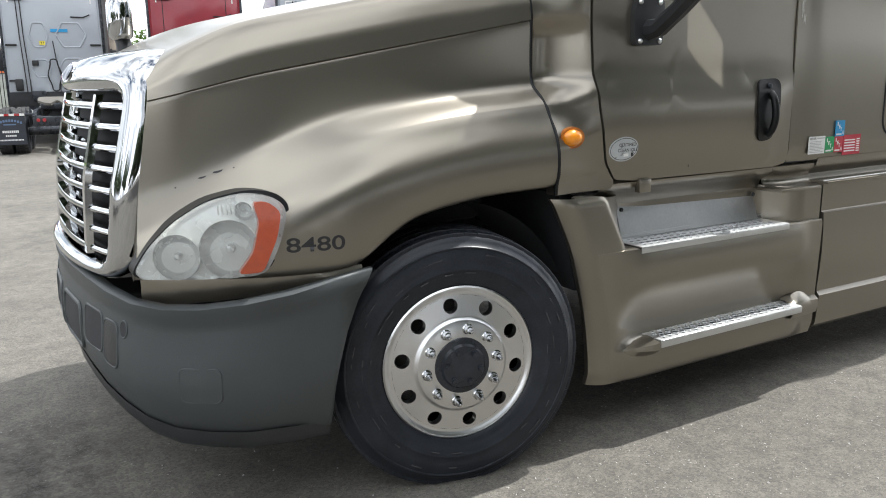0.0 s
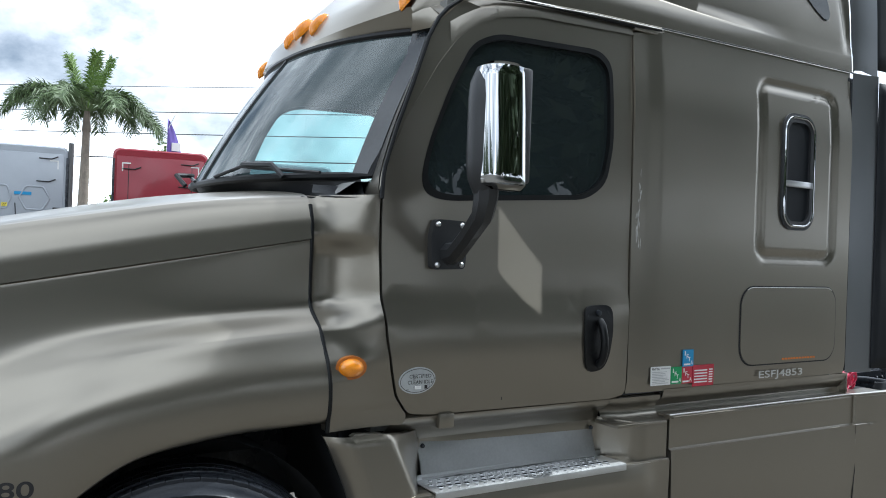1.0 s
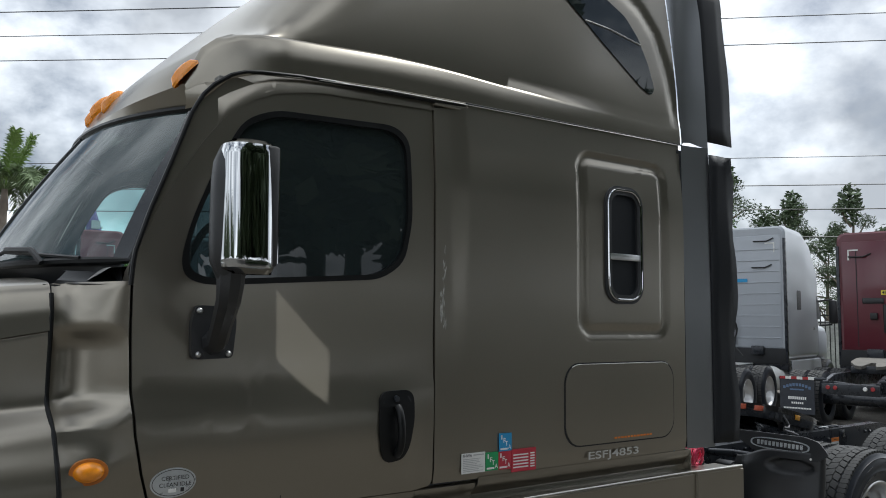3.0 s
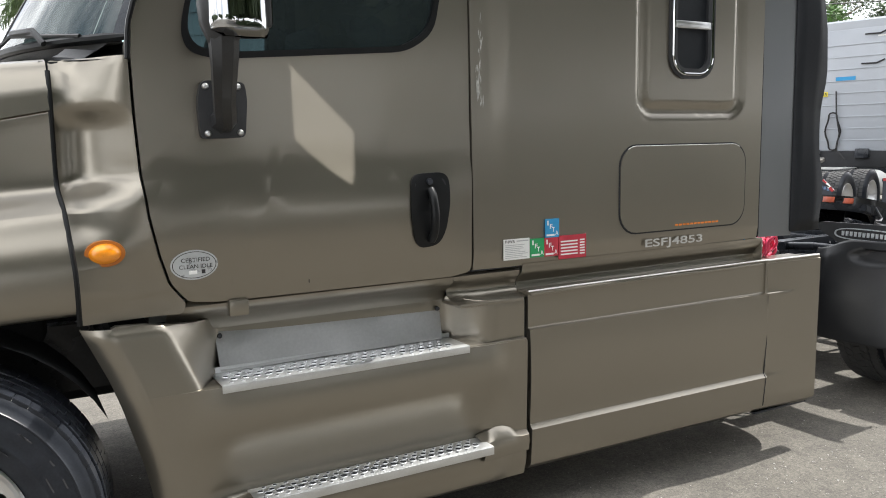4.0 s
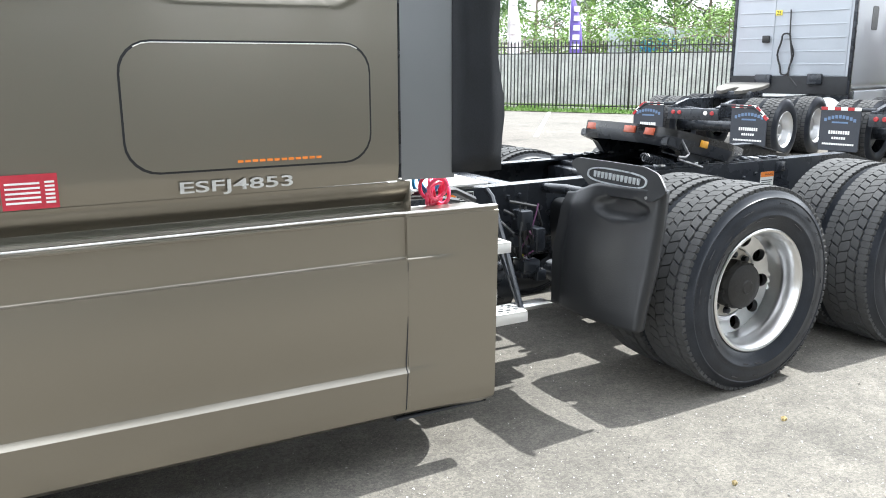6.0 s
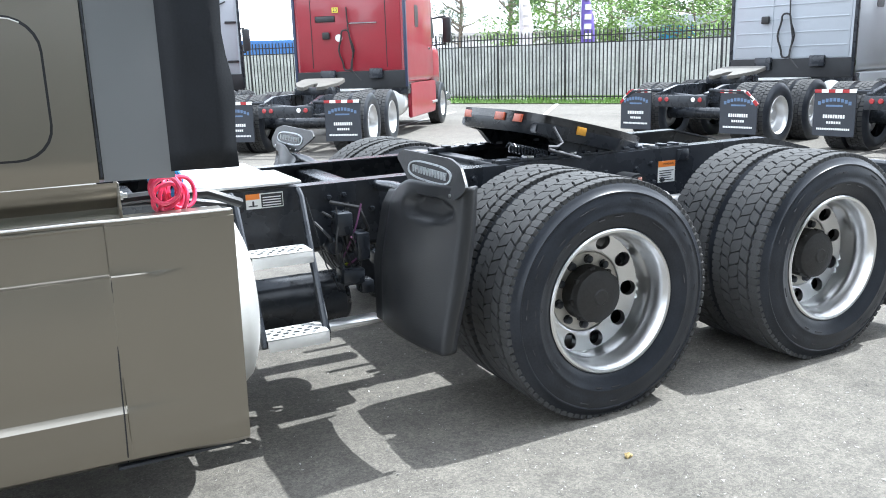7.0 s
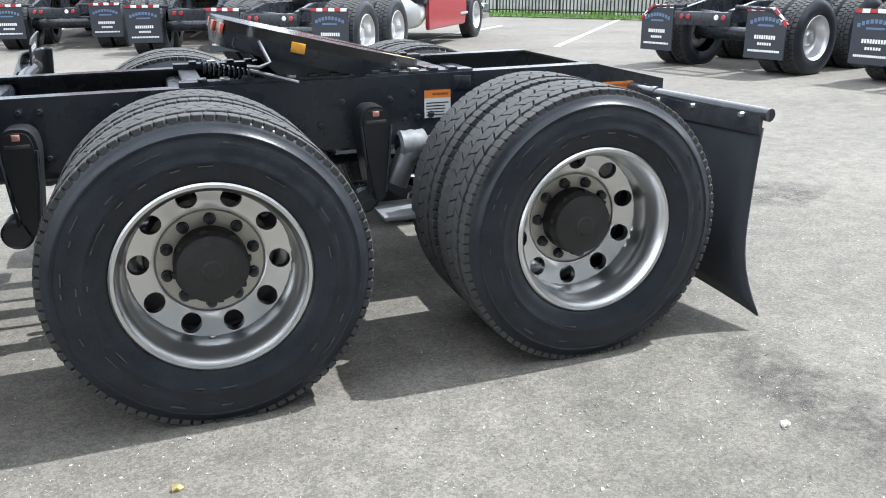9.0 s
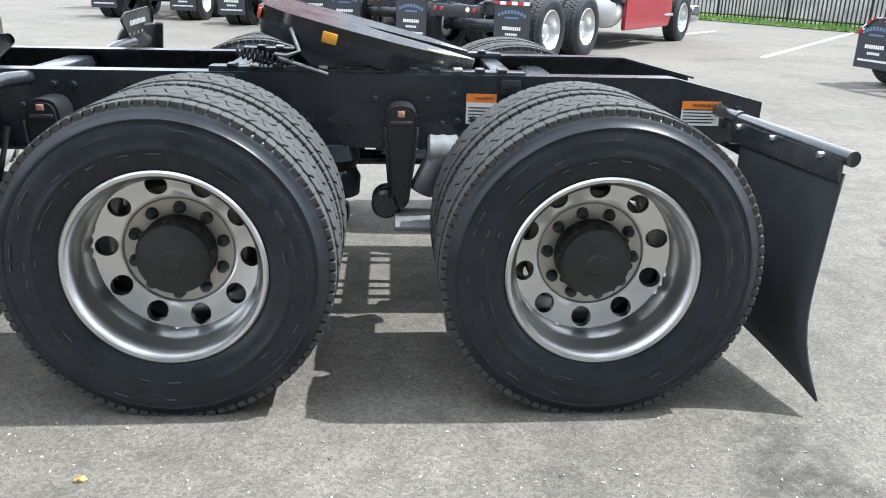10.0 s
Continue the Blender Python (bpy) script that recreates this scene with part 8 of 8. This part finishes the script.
def far_blocks():
    bm = bmesh.new()
    for c, (ya, yb) in enumerate(((0.02, 0.082), (0.092, 0.14), (0.148, 0.196), (0.204, 0.268))):
        for k in range(44):
            a0, a1 = math.tau * (k + 0.5 * (c % 2)) / 44, math.tau * (k + 0.5 * (c % 2) + 0.78) / 44
            am, ym = (a0 + a1) / 2, (ya + yb) / 2
            rows = [[(r * math.cos(a), y, r * math.sin(a)) for a, y in ((a0, ya), (a1, ya), (a1, yb), (a0, yb))] for r in (0.495, 0.512)]
            g = add_loft(bm, rows, True)
            bm.faces.new(g[-1])
    return finish(bm)


FT, FB = far_tyre_mesh(), far_blocks()
bm = bmesh.new()
add_lathe(bm, [(0.292, 0.012), (0.3037, 0.0), (0.296, -0.005), (0.280, 0.012), (0.262, 0.06), (0.25, 0.15), (0.24, 0.165), (0.19, 0.19), (0.12, 0.19)], 32)
add_lathe(bm, [(0.12, 0.19), (0.11, 0.12), (0.08, 0.09), (0.0, 0.085)], 24)
FR = finish(bm)
for me in (FT,):
    me.materials.append(RUBBER)
FB.materials.append(TREAD)


def far_wheel(root, x, y, side, deep=0.0):
    """Axle along x; side +1 looks to the right."""
    at = Matrix.Translation((x, y, 0.49)) @ Euler((0, 0, radians(90 if side > 0 else -90))).to_matrix().to_4x4()
    rim = part_mesh("wheel", FR, STEEL, root, at=at, smooth=40)
    part_mesh("tyre", FT, RUBBER, rim, smooth=50)
    part_mesh("tread", FB, TREAD, rim, smooth=0)


def parked_tractor(x, y, heading, paint, number, label, high=3.75, stack=False, blue=True, style=0, back="plain"):
    """A tractor seen from behind. It is built facing +y with its mud flaps at the origin."""
    root = tagged(new("parked_tractor"), label, "truck", "tractors parked across the lot")
    P = lambda name, bm, mat, lab="", sm=38: part(name, bm, mat, root, lab, smooth=sm)
    # rails
    for sx in (-1, 1):
        P("frame_rail", block([(-0.12, 0.70), (-0.12, 0.86), (0.42, 0.97), (7.6, 0.97), (7.6, 0.68), (0.2, 0.68)], sx * 0.43 - 0.04, sx * 0.43 + 0.04, "x", 0.008), BLACKPAINT)
    P("tail_member", box((-0.47, -0.16, 0.64), (0.47, -0.10, 0.83), 0.015), BLACKPAINT)
    P("cross_tube", tube([(-0.41, 0.30, 0.80), (0.0, 0.30, 0.76), (0.41, 0.30, 0.80)], 0.05, 10), BLACKPAINT)
    for sx in (-1, 1):
        for mat, dx in ((REDLENS, 0.36), (WHITELENS if sx > 0 else REDLENS, 0.24)):
            P("tail_lamp", lathe([(0.0, -0.012), (0.032, -0.010), (0.038, 0.0)], 16, "y", (sx * dx, -0.165, 0.76)), mat)
    # wheels
    for ay in (0.72, 2.04):
        for sx in (-1, 1):
            far_wheel(root, sx * 1.23, ay, sx)
            far_wheel(root, sx * 0.91, ay, sx)
        P("axle", lathe([(0.1, -0.9), (0.1, 0.9)], 12, "x", (0, ay, 0.49)), BLACKPAINT)
    for sx in (-1, 1):
        far_wheel(root, sx * 1.20, 7.0, sx)
    # mud flaps with reflective strip and printed bars
    for sx in (-1, 1):
        x0, x1 = sorted((sx * 0.63, sx * 1.24))
        cut = 0.20 if style == 1 else 0.01
        shape = [(x0, 0.24), (x1, 0.24), (x1, 0.86 - (cut if sx > 0 else 0)), (x1 - (cut if sx > 0 else 0), 0.86), (x0 + (cut if sx < 0 else 0), 0.86), (x0, 0.86 - (cut if sx < 0 else 0))]
        f = P("mud_flap", block([p for k, p in enumerate(shape) if p != shape[k - 1]], -0.02, 0.0, "y", 0.004), FLAPSIGN, "black mud flap with printed bars")
        if style == 1:
            P("flap_hanger", tube([(sx * 0.43, 0.0, 0.9), (sx * 1.0, -0.01, 0.88), (sx * 1.22, 0.0, 0.72)], 0.03, 8), BLACKPAINT)
        else:
            P("flap_hanger", tube([(sx * 0.43, 0.0, 0.88), (sx * 1.25, 0.0, 0.88)], 0.03, 8), BLACKPAINT)
        strip = bmesh.new()
        strip2 = bmesh.new()
        for k in range(6):
            bmx = strip if k % 2 else strip2
            s0, s1 = (x0, x1 - cut) if sx > 0 else (x0 + cut, x1)
            add_box(bmx, (lerp(s0, s1, k / 6), -0.03, 0.862), (lerp(s0, s1, (k + 1) / 6), -0.005, 0.91))
        if style == 1:
            slope = Matrix.Translation((sx * 1.15, -0.018, 0.78)) @ Euler((0, radians(45 * sx), 0)).to_matrix().to_4x4()
            for k in range(3):
                add_box(strip if k % 2 else strip2, (-0.135 + 0.09 * k, -0.012, -0.024), (-0.045 + 0.09 * k, 0.013, 0.024), 0.0, slope)
        part("reflective_strip", strip, STRIPE_W, f)["kind"] = "stuff"
        part("reflective_strip", strip2, REDLENS, f)["kind"] = "stuff"
        b1, b2 = bmesh.new(), bmesh.new()
        cx = (x0 + x1) / 2
        for k in range(9):
            a = (k - 4) / 4
            add_box(b1, (cx + a * 0.22 - 0.02, -0.024, 0.74 - 0.05 * a * a), (cx + a * 0.22 + 0.02, -0.0195, 0.79 - 0.05 * a * a))
        add_box(b1, (cx - 0.12, -0.024, 0.665), (cx + 0.12, -0.0195, 0.69))
        for k in range(9):
            add_box(b2, (cx - 0.155 + 0.036 * k, -0.024, 0.50), (cx - 0.13 + 0.036 * k, -0.0195, 0.55))
        for k in range(6):
            add_box(b2, (cx - 0.10 + 0.036 * k, -0.024, 0.42), (cx - 0.075 + 0.036 * k, -0.0195, 0.455))
        for k in range(18):
            add_box(b2, (cx - 0.24 + 0.027 * k, -0.024, 0.33), (cx - 0.22 + 0.027 * k, -0.0195, 0.358))
        part("flap_print", b1, SIGNBLUE, f, smooth=0)["kind"] = "stuff"
        part("flap_print", b2, INKWHITE, f, smooth=0)["kind"] = "stuff"
    # fifth wheel
    pl5 = [(-0.42, 0.35), (-0.36, 0.46), (0.36, 0.46), (0.42, 0.35), (0.42, 0.0), (0.25, -0.35), (0.12, -0.42), (0.04, -0.05), (-0.04, -0.05), (-0.12, -0.42), (-0.25, -0.35), (-0.42, 0.0)]
    o5 = part("fifth_wheel", block(soften(pl5, 0.04, 2), -0.03, 0.03, "z", 0.006), material("dusty_plate", (0.13, 0.122, 0.108), 0.7, 0.2, 0.3, 6) if "dusty_plate" not in bpy.data.materials else bpy.data.materials["dusty_plate"], root, at=Matrix.Translation((0, 1.45, 1.13)) @ Euler((radians(9), 0, 0)).to_matrix().to_4x4())
    P("fifth_wheel_stand", box((-0.36, 1.2, 0.95), (0.36, 1.7, 1.09), 0.03), BLACKPAINT)
    P("deck", box((-0.45, 2.6, 0.95), (0.45, 3.5, 0.985), 0.01), TANKMETAL)
    # sleeper box: rounded at the rear edges, roof drawn down to the front
    SB, SF, HW = 3.5, 5.25, 1.19
    rows = []
    for yy, hh, ww in ((SB, high - 0.06, HW - 0.05), (SB + 0.04, high - 0.02, HW), (SB + 0.3, high, HW), (SF - 0.4, high - 0.02, HW), (SF + 0.2, high - 0.25, HW), (SF + 0.9, high - 0.85, HW - 0.03)):
        o = rounded(-ww, 1.05, ww, hh, 0.16, 4)
        rows.append([(u, yy, v) for u, v in o])
    body = P("sleeper", loft(rows, True, True), paint, "sleeper box", 30)
    # rear wall panels, ribs, handles
    part("back_panel", box((-HW + 0.10, SB - 0.012, 1.34), (HW - 0.10, SB + 0.01, high - 0.22), 0.012), paint, body)
    if back == "ribs":
        for k in range(9):
            part("rib", box((-HW + 0.14, SB - 0.024, 1.55 + 0.25 * k), (HW - 0.14, SB - 0.006, 1.57 + 0.25 * k), 0.004), paint, body)
        part("rib", box((-0.36, SB - 0.026, 1.45), (-0.34, SB - 0.006, high - 0.3), 0.004), paint, body)
    elif back == "pressed":
        for cx, cz, w, h in ((0.42, 1.92, 0.36, 0.24), (-0.34, 1.92, 0.22, 0.22), (0.42, 2.75, 0.36, 0.3), (-0.34, 2.75, 0.22, 0.3)):
            hexa = [(cx - w, cz), (cx - w * 0.55, cz + h), (cx + w * 0.55, cz + h), (cx + w, cz), (cx + w * 0.55, cz - h), (cx - w * 0.55, cz - h)]
            part("pressed_ridge", tube([(u, SB - 0.014, v) for u, v in soften(hexa, 0.06, 4)], 0.022, 8, True), paint, body)
        for zz in (1.62, 2.5):
            for xx in (-0.98, 0.98):
                part("hinge", box((xx - 0.13, SB - 0.06, zz - 0.025), (xx + 0.13, SB - 0.012, zz + 0.025), 0.012), HOSE, body)
        for xx in (-0.72, -0.63):
            part("cable", tube([(xx, SB - 0.03, 1.3), (xx - 0.02, SB - 0.045, 2.0), (xx - 0.05, SB - 0.03, 2.7), (xx - 0.06, SB - 0.03, high - 0.4)], 0.013, 6), HOSE, body)
        part("cable_box", box((-0.98, SB - 0.10, 1.36), (-0.80, SB - 0.02, 1.66), 0.03), HOSE, body)
    else:
        for xx in (-0.80, 0.78):
            part("seam", box((xx - 0.008, SB - 0.016, 1.4), (xx + 0.008, SB - 0.011, high - 0.4)), DARK, body)
        part("round_decal", lathe([(0.0, -0.004), (0.07, -0.004), (0.075, 0.0)], 24, "y", (-0.22, SB - 0.012, 2.0)), STICKWHITE, body)
        part("grab_bar", tube([(0.0, SB - 0.015, 2.27), (0.0, SB - 0.05, 2.28), (0.6, SB - 0.05, 2.28), (0.6, SB - 0.015, 2.27)], 0.014, 8), CHROME, body)
        part("sleeper_port", box((-0.70, SB - 0.03, 2.32), (-0.28, SB - 0.01, 2.44), 0.02), PLASTIC, body)
    # dark panel paints the shaded underside below the sleeper's back wall
    part("back_skirt", box((-HW + 0.03, SB - 0.035, 0.98), (HW - 0.03, SB + 0.02, 1.33), 0.015), DARK, body)
    part("skirt_bracket", box((-0.62, SB - 0.13, 1.12), (-0.30, SB - 0.03, 1.36), 0.02), BLACKPAINT, body)
    part("skirt_bracket", box((0.42, SB - 0.11, 1.18), (0.70, SB - 0.03, 1.38), 0.02), BLACKPAINT, body)
    part("edge_trim", box((HW - 0.05, SB - 0.03, 1.0), (HW + 0.01, SB + 0.06, high - 0.3), 0.01), BLACKPAINT if style != 2 else material("navy_trim", (0.03, 0.04, 0.08), 0.4), body)
    part("edge_trim", box((-HW - 0.01, SB - 0.03, 1.0), (-HW + 0.05, SB + 0.06, high - 0.3), 0.01), BLACKPAINT if style != 2 else bpy.data.materials["navy_trim"], body)
    for zz, xx in ((high - 0.55, -0.75), (high - 0.95, 0.65), (high - 0.35, 0.7)):
        part("grab_bracket", tube([(xx - 0.2, SB - 0.02, zz), (xx + 0.1, SB - 0.05, zz - 0.01), (xx + 0.25, SB - 0.02, zz + 0.06)], 0.016, 6), HOSE, body)
    for sgn in (-1, 1):
        b = bmesh.new()
        add_box(b, (sgn * 0.85 - 0.1, SB - 0.018, high - 0.42), (sgn * 0.85 + 0.1, SB - 0.013, high - 0.39))
        add_box(b, (sgn * 0.95 - 0.015, SB - 0.018, high - 0.62), (sgn * 0.95 + 0.015, SB - 0.013, high - 0.39))
        part("corner_mark", b, STRIPE_W, body, smooth=0)
    if blue:
        part("window_label", box((-0.05, SB - 0.03, 2.82), (0.35, SB - 0.024, 2.90)), STICKBLUE, body)
    tag = part("lot_tag", box((-0.33, SB - 0.034, 2.50), (-0.20, SB - 0.024, 2.60)), MARK, body, "yellow lot number tag")
    at = Matrix.Translation((-0.265, SB - 0.035, 2.55)) @ Euler((radians(90), 0, 0)).to_matrix().to_4x4()
    lettering("tag_number", number, 0.09, at, INKDARK, tag)
    # hoses
    h = [(-0.05 + 0.14 * math.sin(a * 1.0) + 0.02 * math.sin(5 * a), SB - 0.08 - 0.03 * math.cos(a), 1.75 + 0.40 * math.cos(a)) for a in [math.tau * j / 24 for j in range(25)]]
    P("hose_loop", tube(h, 0.018, 6), HOSE)
    P("hose_loop", tube([(-0.02, SB - 0.06, 2.6), (0.02, SB - 0.10, 2.1), (0.10, SB - 0.12, 1.7), (0.05, SB - 0.1, 1.35), (0.25, SB - 0.15, 1.15)], 0.014, 6), HOSE)
    P("socket", box((-0.55, SB - 0.09, 1.98), (-0.40, SB - 0.02, 2.12), 0.02), HOSE)
    P("under_skirt", box((-HW, SB, 0.85), (HW, SB + 0.3, 1.06), 0.02), BLACKPAINT)
    # side fairings, cab, hood
    for sx in (-1, 1):
        a, b = sorted((sx * 1.20, sx * 1.12))
        P("side_fairing", block([(3.75, 0.35), (6.1, 0.35), (6.25, 0.6), (6.2, 1.06), (3.75, 1.06)], a, b, "x", 0.02), paint)
    for sx in (-1, 1):
        P("tank_end", lathe([(0.0, 3.45), (0.22, 3.47), (0.29, 3.53), (0.3, 3.6), (0.3, 3.8)], 28, "y", (sx * 0.82, 0, 0.68)), TANKMETAL)
    rows = []
    for yy, hh, ww in ((5.2, high - 0.3, 1.16), (5.9, high - 0.75, 1.14), (6.2, high - 1.0, 1.10), (6.55, 2.15, 1.05), (6.7, 1.95, 1.03)):
        o = rounded(-ww, 1.06, ww, max(hh, 1.6), 0.14, 4)
        rows.append([(u, yy, v) for u, v in o])
    cab = P("cab", loft(rows, True, True), paint, "", 30)
    rows = []
    for yy, hh, ww, low in ((6.6, 1.9, 1.05, 1.0), (7.0, 1.85, 1.12, 1.02), (7.4, 1.75, 1.05, 0.95), (7.9, 1.6, 0.9, 0.6), (8.15, 1.45, 0.8, 0.55)):
        o = rounded(-ww, low, ww, hh, 0.18, 4)
        rows.append([(u, yy, v) for u, v in o])
    P("hood", loft(rows, True, True), paint, "", 40)
    P("front_bumper", box((-1.18, 7.7, 0.35), (1.18, 8.25, 0.72), 0.08), CHROME if style == 2 else paint)
    for sx in (-1, 1):
        g = sx * 1.165
        part("door_window", block([(5.65, 2.0), (6.42, 2.0), (6.25, 2.45), (5.95, 2.68), (5.65, 2.7)], min(g, g * 0.985), max(g, g * 0.985), "x", 0.01), PLASTIC, cab)
        g = sx * 1.195
        part("sleeper_port", block(soften([(4.3, 2.2), (4.62, 2.2), (4.62, 2.65), (4.3, 2.65)], 0.06, 3), min(g, g * 0.99), max(g, g * 0.99), "x"), PLASTIC, body)
        part("door_handle", box((min(sx * 1.15, sx * 1.19), 5.62, 1.75), (max(sx * 1.15, sx * 1.19), 5.78, 1.80), 0.01), CHROME, cab)
        m = bmesh.new()
        add_tube(m, [(sx * 1.15, 6.25, 2.45), (sx * 1.45, 6.35, 2.5)], 0.025, 6)
        add_tube(m, [(sx * 1.15, 6.3, 1.85), (sx * 1.45, 6.35, 1.88)], 0.025, 6)
        add_box(m, (min(sx * 1.38, sx * 1.58), 6.28, 1.9), (max(sx * 1.38, sx * 1.58), 6.42, 2.48), 0.04)
        P("wing_mirror", m, PLASTIC)
        P("cab_step", box((min(sx * 0.95, sx * 1.22), 5.8, 0.55), (max(sx * 0.95, sx * 1.22), 6.3, 0.6), 0.01), TREADPLATE)
    if stack:
        P("exhaust_pipe", tube([(0.15, SB - 0.12, 1.15), (0.55, SB - 0.16, 1.2), (0.78, SB - 0.16, 1.32), (0.80, SB - 0.16, 1.6), (0.80, SB - 0.16, high - 0.1), (0.80, SB - 0.2, high + 0.06)], 0.075, 14), material("dull_stack", (0.2, 0.19, 0.2), 0.4, 0.6))
        P("rear_port", box((-0.3, SB - 0.04, 1.7), (0.25, SB - 0.02, 2.3), 0.02), HOSE)
        P("rear_paper", box((-0.15, SB - 0.05, 1.82), (0.15, SB - 0.038, 2.05), 0.002), STICKWHITE)
    if style == 3:
        P("exhaust_pipe", tube([(HW + 0.06, SB + 0.05, 1.0), (HW + 0.06, SB + 0.05, high + 0.1)], 0.07, 12), material("dark_stack", (0.12, 0.12, 0.12), 0.5, 0.4))
    root.matrix_basis = Matrix.Translation((x, y, 0)) @ Euler((0, 0, radians(-heading))).to_matrix().to_4x4()
    return root


parked_tractor(13.42, 7.1, 75, PALE, "25", "white sleeper tractor parked with its back to the lot", 4.1, style=1, back="ribs")
parked_tractor(14.5, 4.1, 78, MAROON, "48", "maroon sleeper tractor with an exhaust stack behind the cab", 3.88, stack=True, blue=False)
parked_tractor(7.75, 10.25, 38, REDP, "23", "red sleeper tractor parked at an angle", 3.85, blue=False, style=2)
parked_tractor(6.72, 13.2, 10, PALE, "24", "white sleeper tractor parked between red ones", 3.85, back="pressed")
parked_tractor(4.15, 15.6, 10, REDP, "22", "red sleeper tractor parked beside a white one", 4.15)
parked_tractor(1.0, 17.0, 8, PALE, "27", "white sleeper tractor with a dark stack beside the cab", 4.15, style=3, back="pressed")

# feather flags on poles
def feather_flag(x, y, h, mat, label, words=""):
    root = tagged(new("feather_flag"), label, "flag")
    root.matrix_basis = Matrix.Translation((x, y, 0))
    p = part("pole", tube([(0, 0, 0), (0, 0, h * 0.7), (0.05, 0, h * 0.92), (0.25, 0, h)], [0.025, 0.02, 0.015, 0.01], 6), ALLOY, root)
    rows = []
    for k in range(15):
        t = k / 14
        z = lerp(h * 0.35, h * 0.98, t)
        w = 0.55 * (1 - t ** 4) + 0.08
        rows.append([(0.02 + w * s, 0.05 * math.sin(6 * t + 3 * s), z - 0.1 * s) for s in (0, 0.33, 0.66, 1)])
    c = part("banner", loft(rows), mat, root)
    sk = c.modifiers.new("skin", "SOLIDIFY")
    sk.thickness = 0.01
    for k, ch in enumerate(words):
        at = Matrix.Translation((0.30, -0.13, lerp(h * 0.86, h * 0.42, k / 5))) @ Euler((radians(90), 0, 0)).to_matrix().to_4x4()
        lettering("banner_letter", ch, 0.26, at, INKWHITE, root, tall=h * 0.055)
    b = bmesh.new()
    for k in range(0 if words else 6):
        z = lerp(h * 0.42, h * 0.82, k / 5)
        add_box(b, (0.16, -0.12, z - h * 0.022), (0.42, 0.12, z + h * 0.022), 0.0)
    if words:
        b.free()
    else:
        part("banner_print", b, INKWHITE, root, smooth=0)["kind"] = "stuff"
    for o in root.children:
        o.matrix_parent_inverse = Matrix.Identity(4)


PURPLE = material("purple_banner", (0.12, 0.08, 0.32), 0.7, 0, 0.1, 4)
NAVYRED = material("red_white_banner", (0.6, 0.55, 0.56), 0.7, 0, 0.25, 1.2)
feather_flag(*bearing(0.3, 24, -1, -2.8), 4.6, PURPLE, "purple feather flag with white letters on a pole", "TRUCKS")
feather_flag(6.03, 24.1, 5.9, PURPLE, "purple feather flag with white bars on a pole")
feather_flag(*bearing(37.5, 34, 3, -3), 4.6, PURPLE, "purple feather flag with white bars on a pole")
feather_flag(*bearing(61.5, 27), 4.6, NAVYRED, "pale feather flag on a pole by the fence")
feather_flag(*bearing(32, 36, 4, -3), 5.2, NAVYRED, "pale feather flag on a pole by the fence")

# box lorry, small building and cars beyond the fence
van = tagged(new("box_truck"), "white box truck parked beyond the fence", "truck")
for name, bm, mat in (("box_body", box((-3.2, -1.2, 0.9), (3.2, 1.2, 3.4), 0.05), PALE), ("box_cab", box((3.25, -1.1, 0.6), (5.0, 1.1, 2.5), 0.25), PALE), ("chassis", box((-3.2, -1, 0.5), (5, 1, 0.9), 0.05), BLACKPAINT), ("side_panel", box((-1.6, -1.215, 1.9), (0.2, -1.2, 2.9), 0.005), STICKBLUE)):
    part(name, bm, mat, van)
for wx in (-2.0, 4.0):
    part("wheel", lathe([(0.0, -1.12), (0.45, -1.12), (0.5, -1.05), (0.5, -0.8), (0.0, -0.8)], 28, "y", (wx, 0, 0.5)), RUBBER, van)
van.matrix_basis = Matrix.Translation((*bearing(43.5, 44, 4, -3), 0)) @ Euler((0, 0, radians(-46))).to_matrix().to_4x4()
shop = tagged(new("low_building"), "low pale commercial building far beyond the fence", "building")
part("wall", box((-14, 0, 0), (14, 10, 4.2)), material("pale_stucco", (0.55, 0.53, 0.5), 0.9, 0, 0.1, 1), shop)
part("roof", box((-14.3, -0.3, 4.2), (14.3, 10.3, 4.7), 0.05), material("roof_edge", (0.4, 0.38, 0.36), 0.8), shop)
for k in range(7):
    part("window", box((-12.5 + 3.8 * k, -0.04, 1.2), (-10.5 + 3.8 * k, 0.02, 2.8)), PLASTIC, shop)
shop.matrix_basis = Matrix.Translation((*bearing(35, 95, 4, -3), 0)) @ Euler((0, 0, radians(-35))).to_matrix().to_4x4()
shed = tagged(new("red_storage_building"), "orange-red building behind the fence", "building")
part("wall", box((-4, 0, 0), (4, 5, 3.2)), material("orange_paint", (0.6, 0.14, 0.04), 0.7, 0, 0.15, 1), shed)
part("roof", box((-4.2, -0.2, 3.2), (4.2, 5.2, 3.5), 0.05), material("grey_roof", (0.25, 0.25, 0.25), 0.8), shed)
shed.matrix_basis = Matrix.Translation((*bearing(0.5, 46, -1, -2.8), 0))
blue_shed = tagged(new("blue_container"), "blue steel shipping container beyond the fence", "container")
part("body", box((-3, -1.2, 0), (3, 1.2, 3.0), 0.03), material("blue_container_paint", (0.04, 0.13, 0.32), 0.6, 0, 0.15, 2), blue_shed)
for k in range(22):
    part("rib", box((-2.9 + 0.27 * k, -1.24, 0.1), (-2.78 + 0.27 * k, -1.2, 2.9)), bpy.data.materials["blue_container_paint"], blue_shed)
blue_shed.matrix_basis = Matrix.Translation((*bearing(13.5, 50, 4.4, -2.9), 0)) @ Euler((0, 0, radians(-10))).to_matrix().to_4x4()
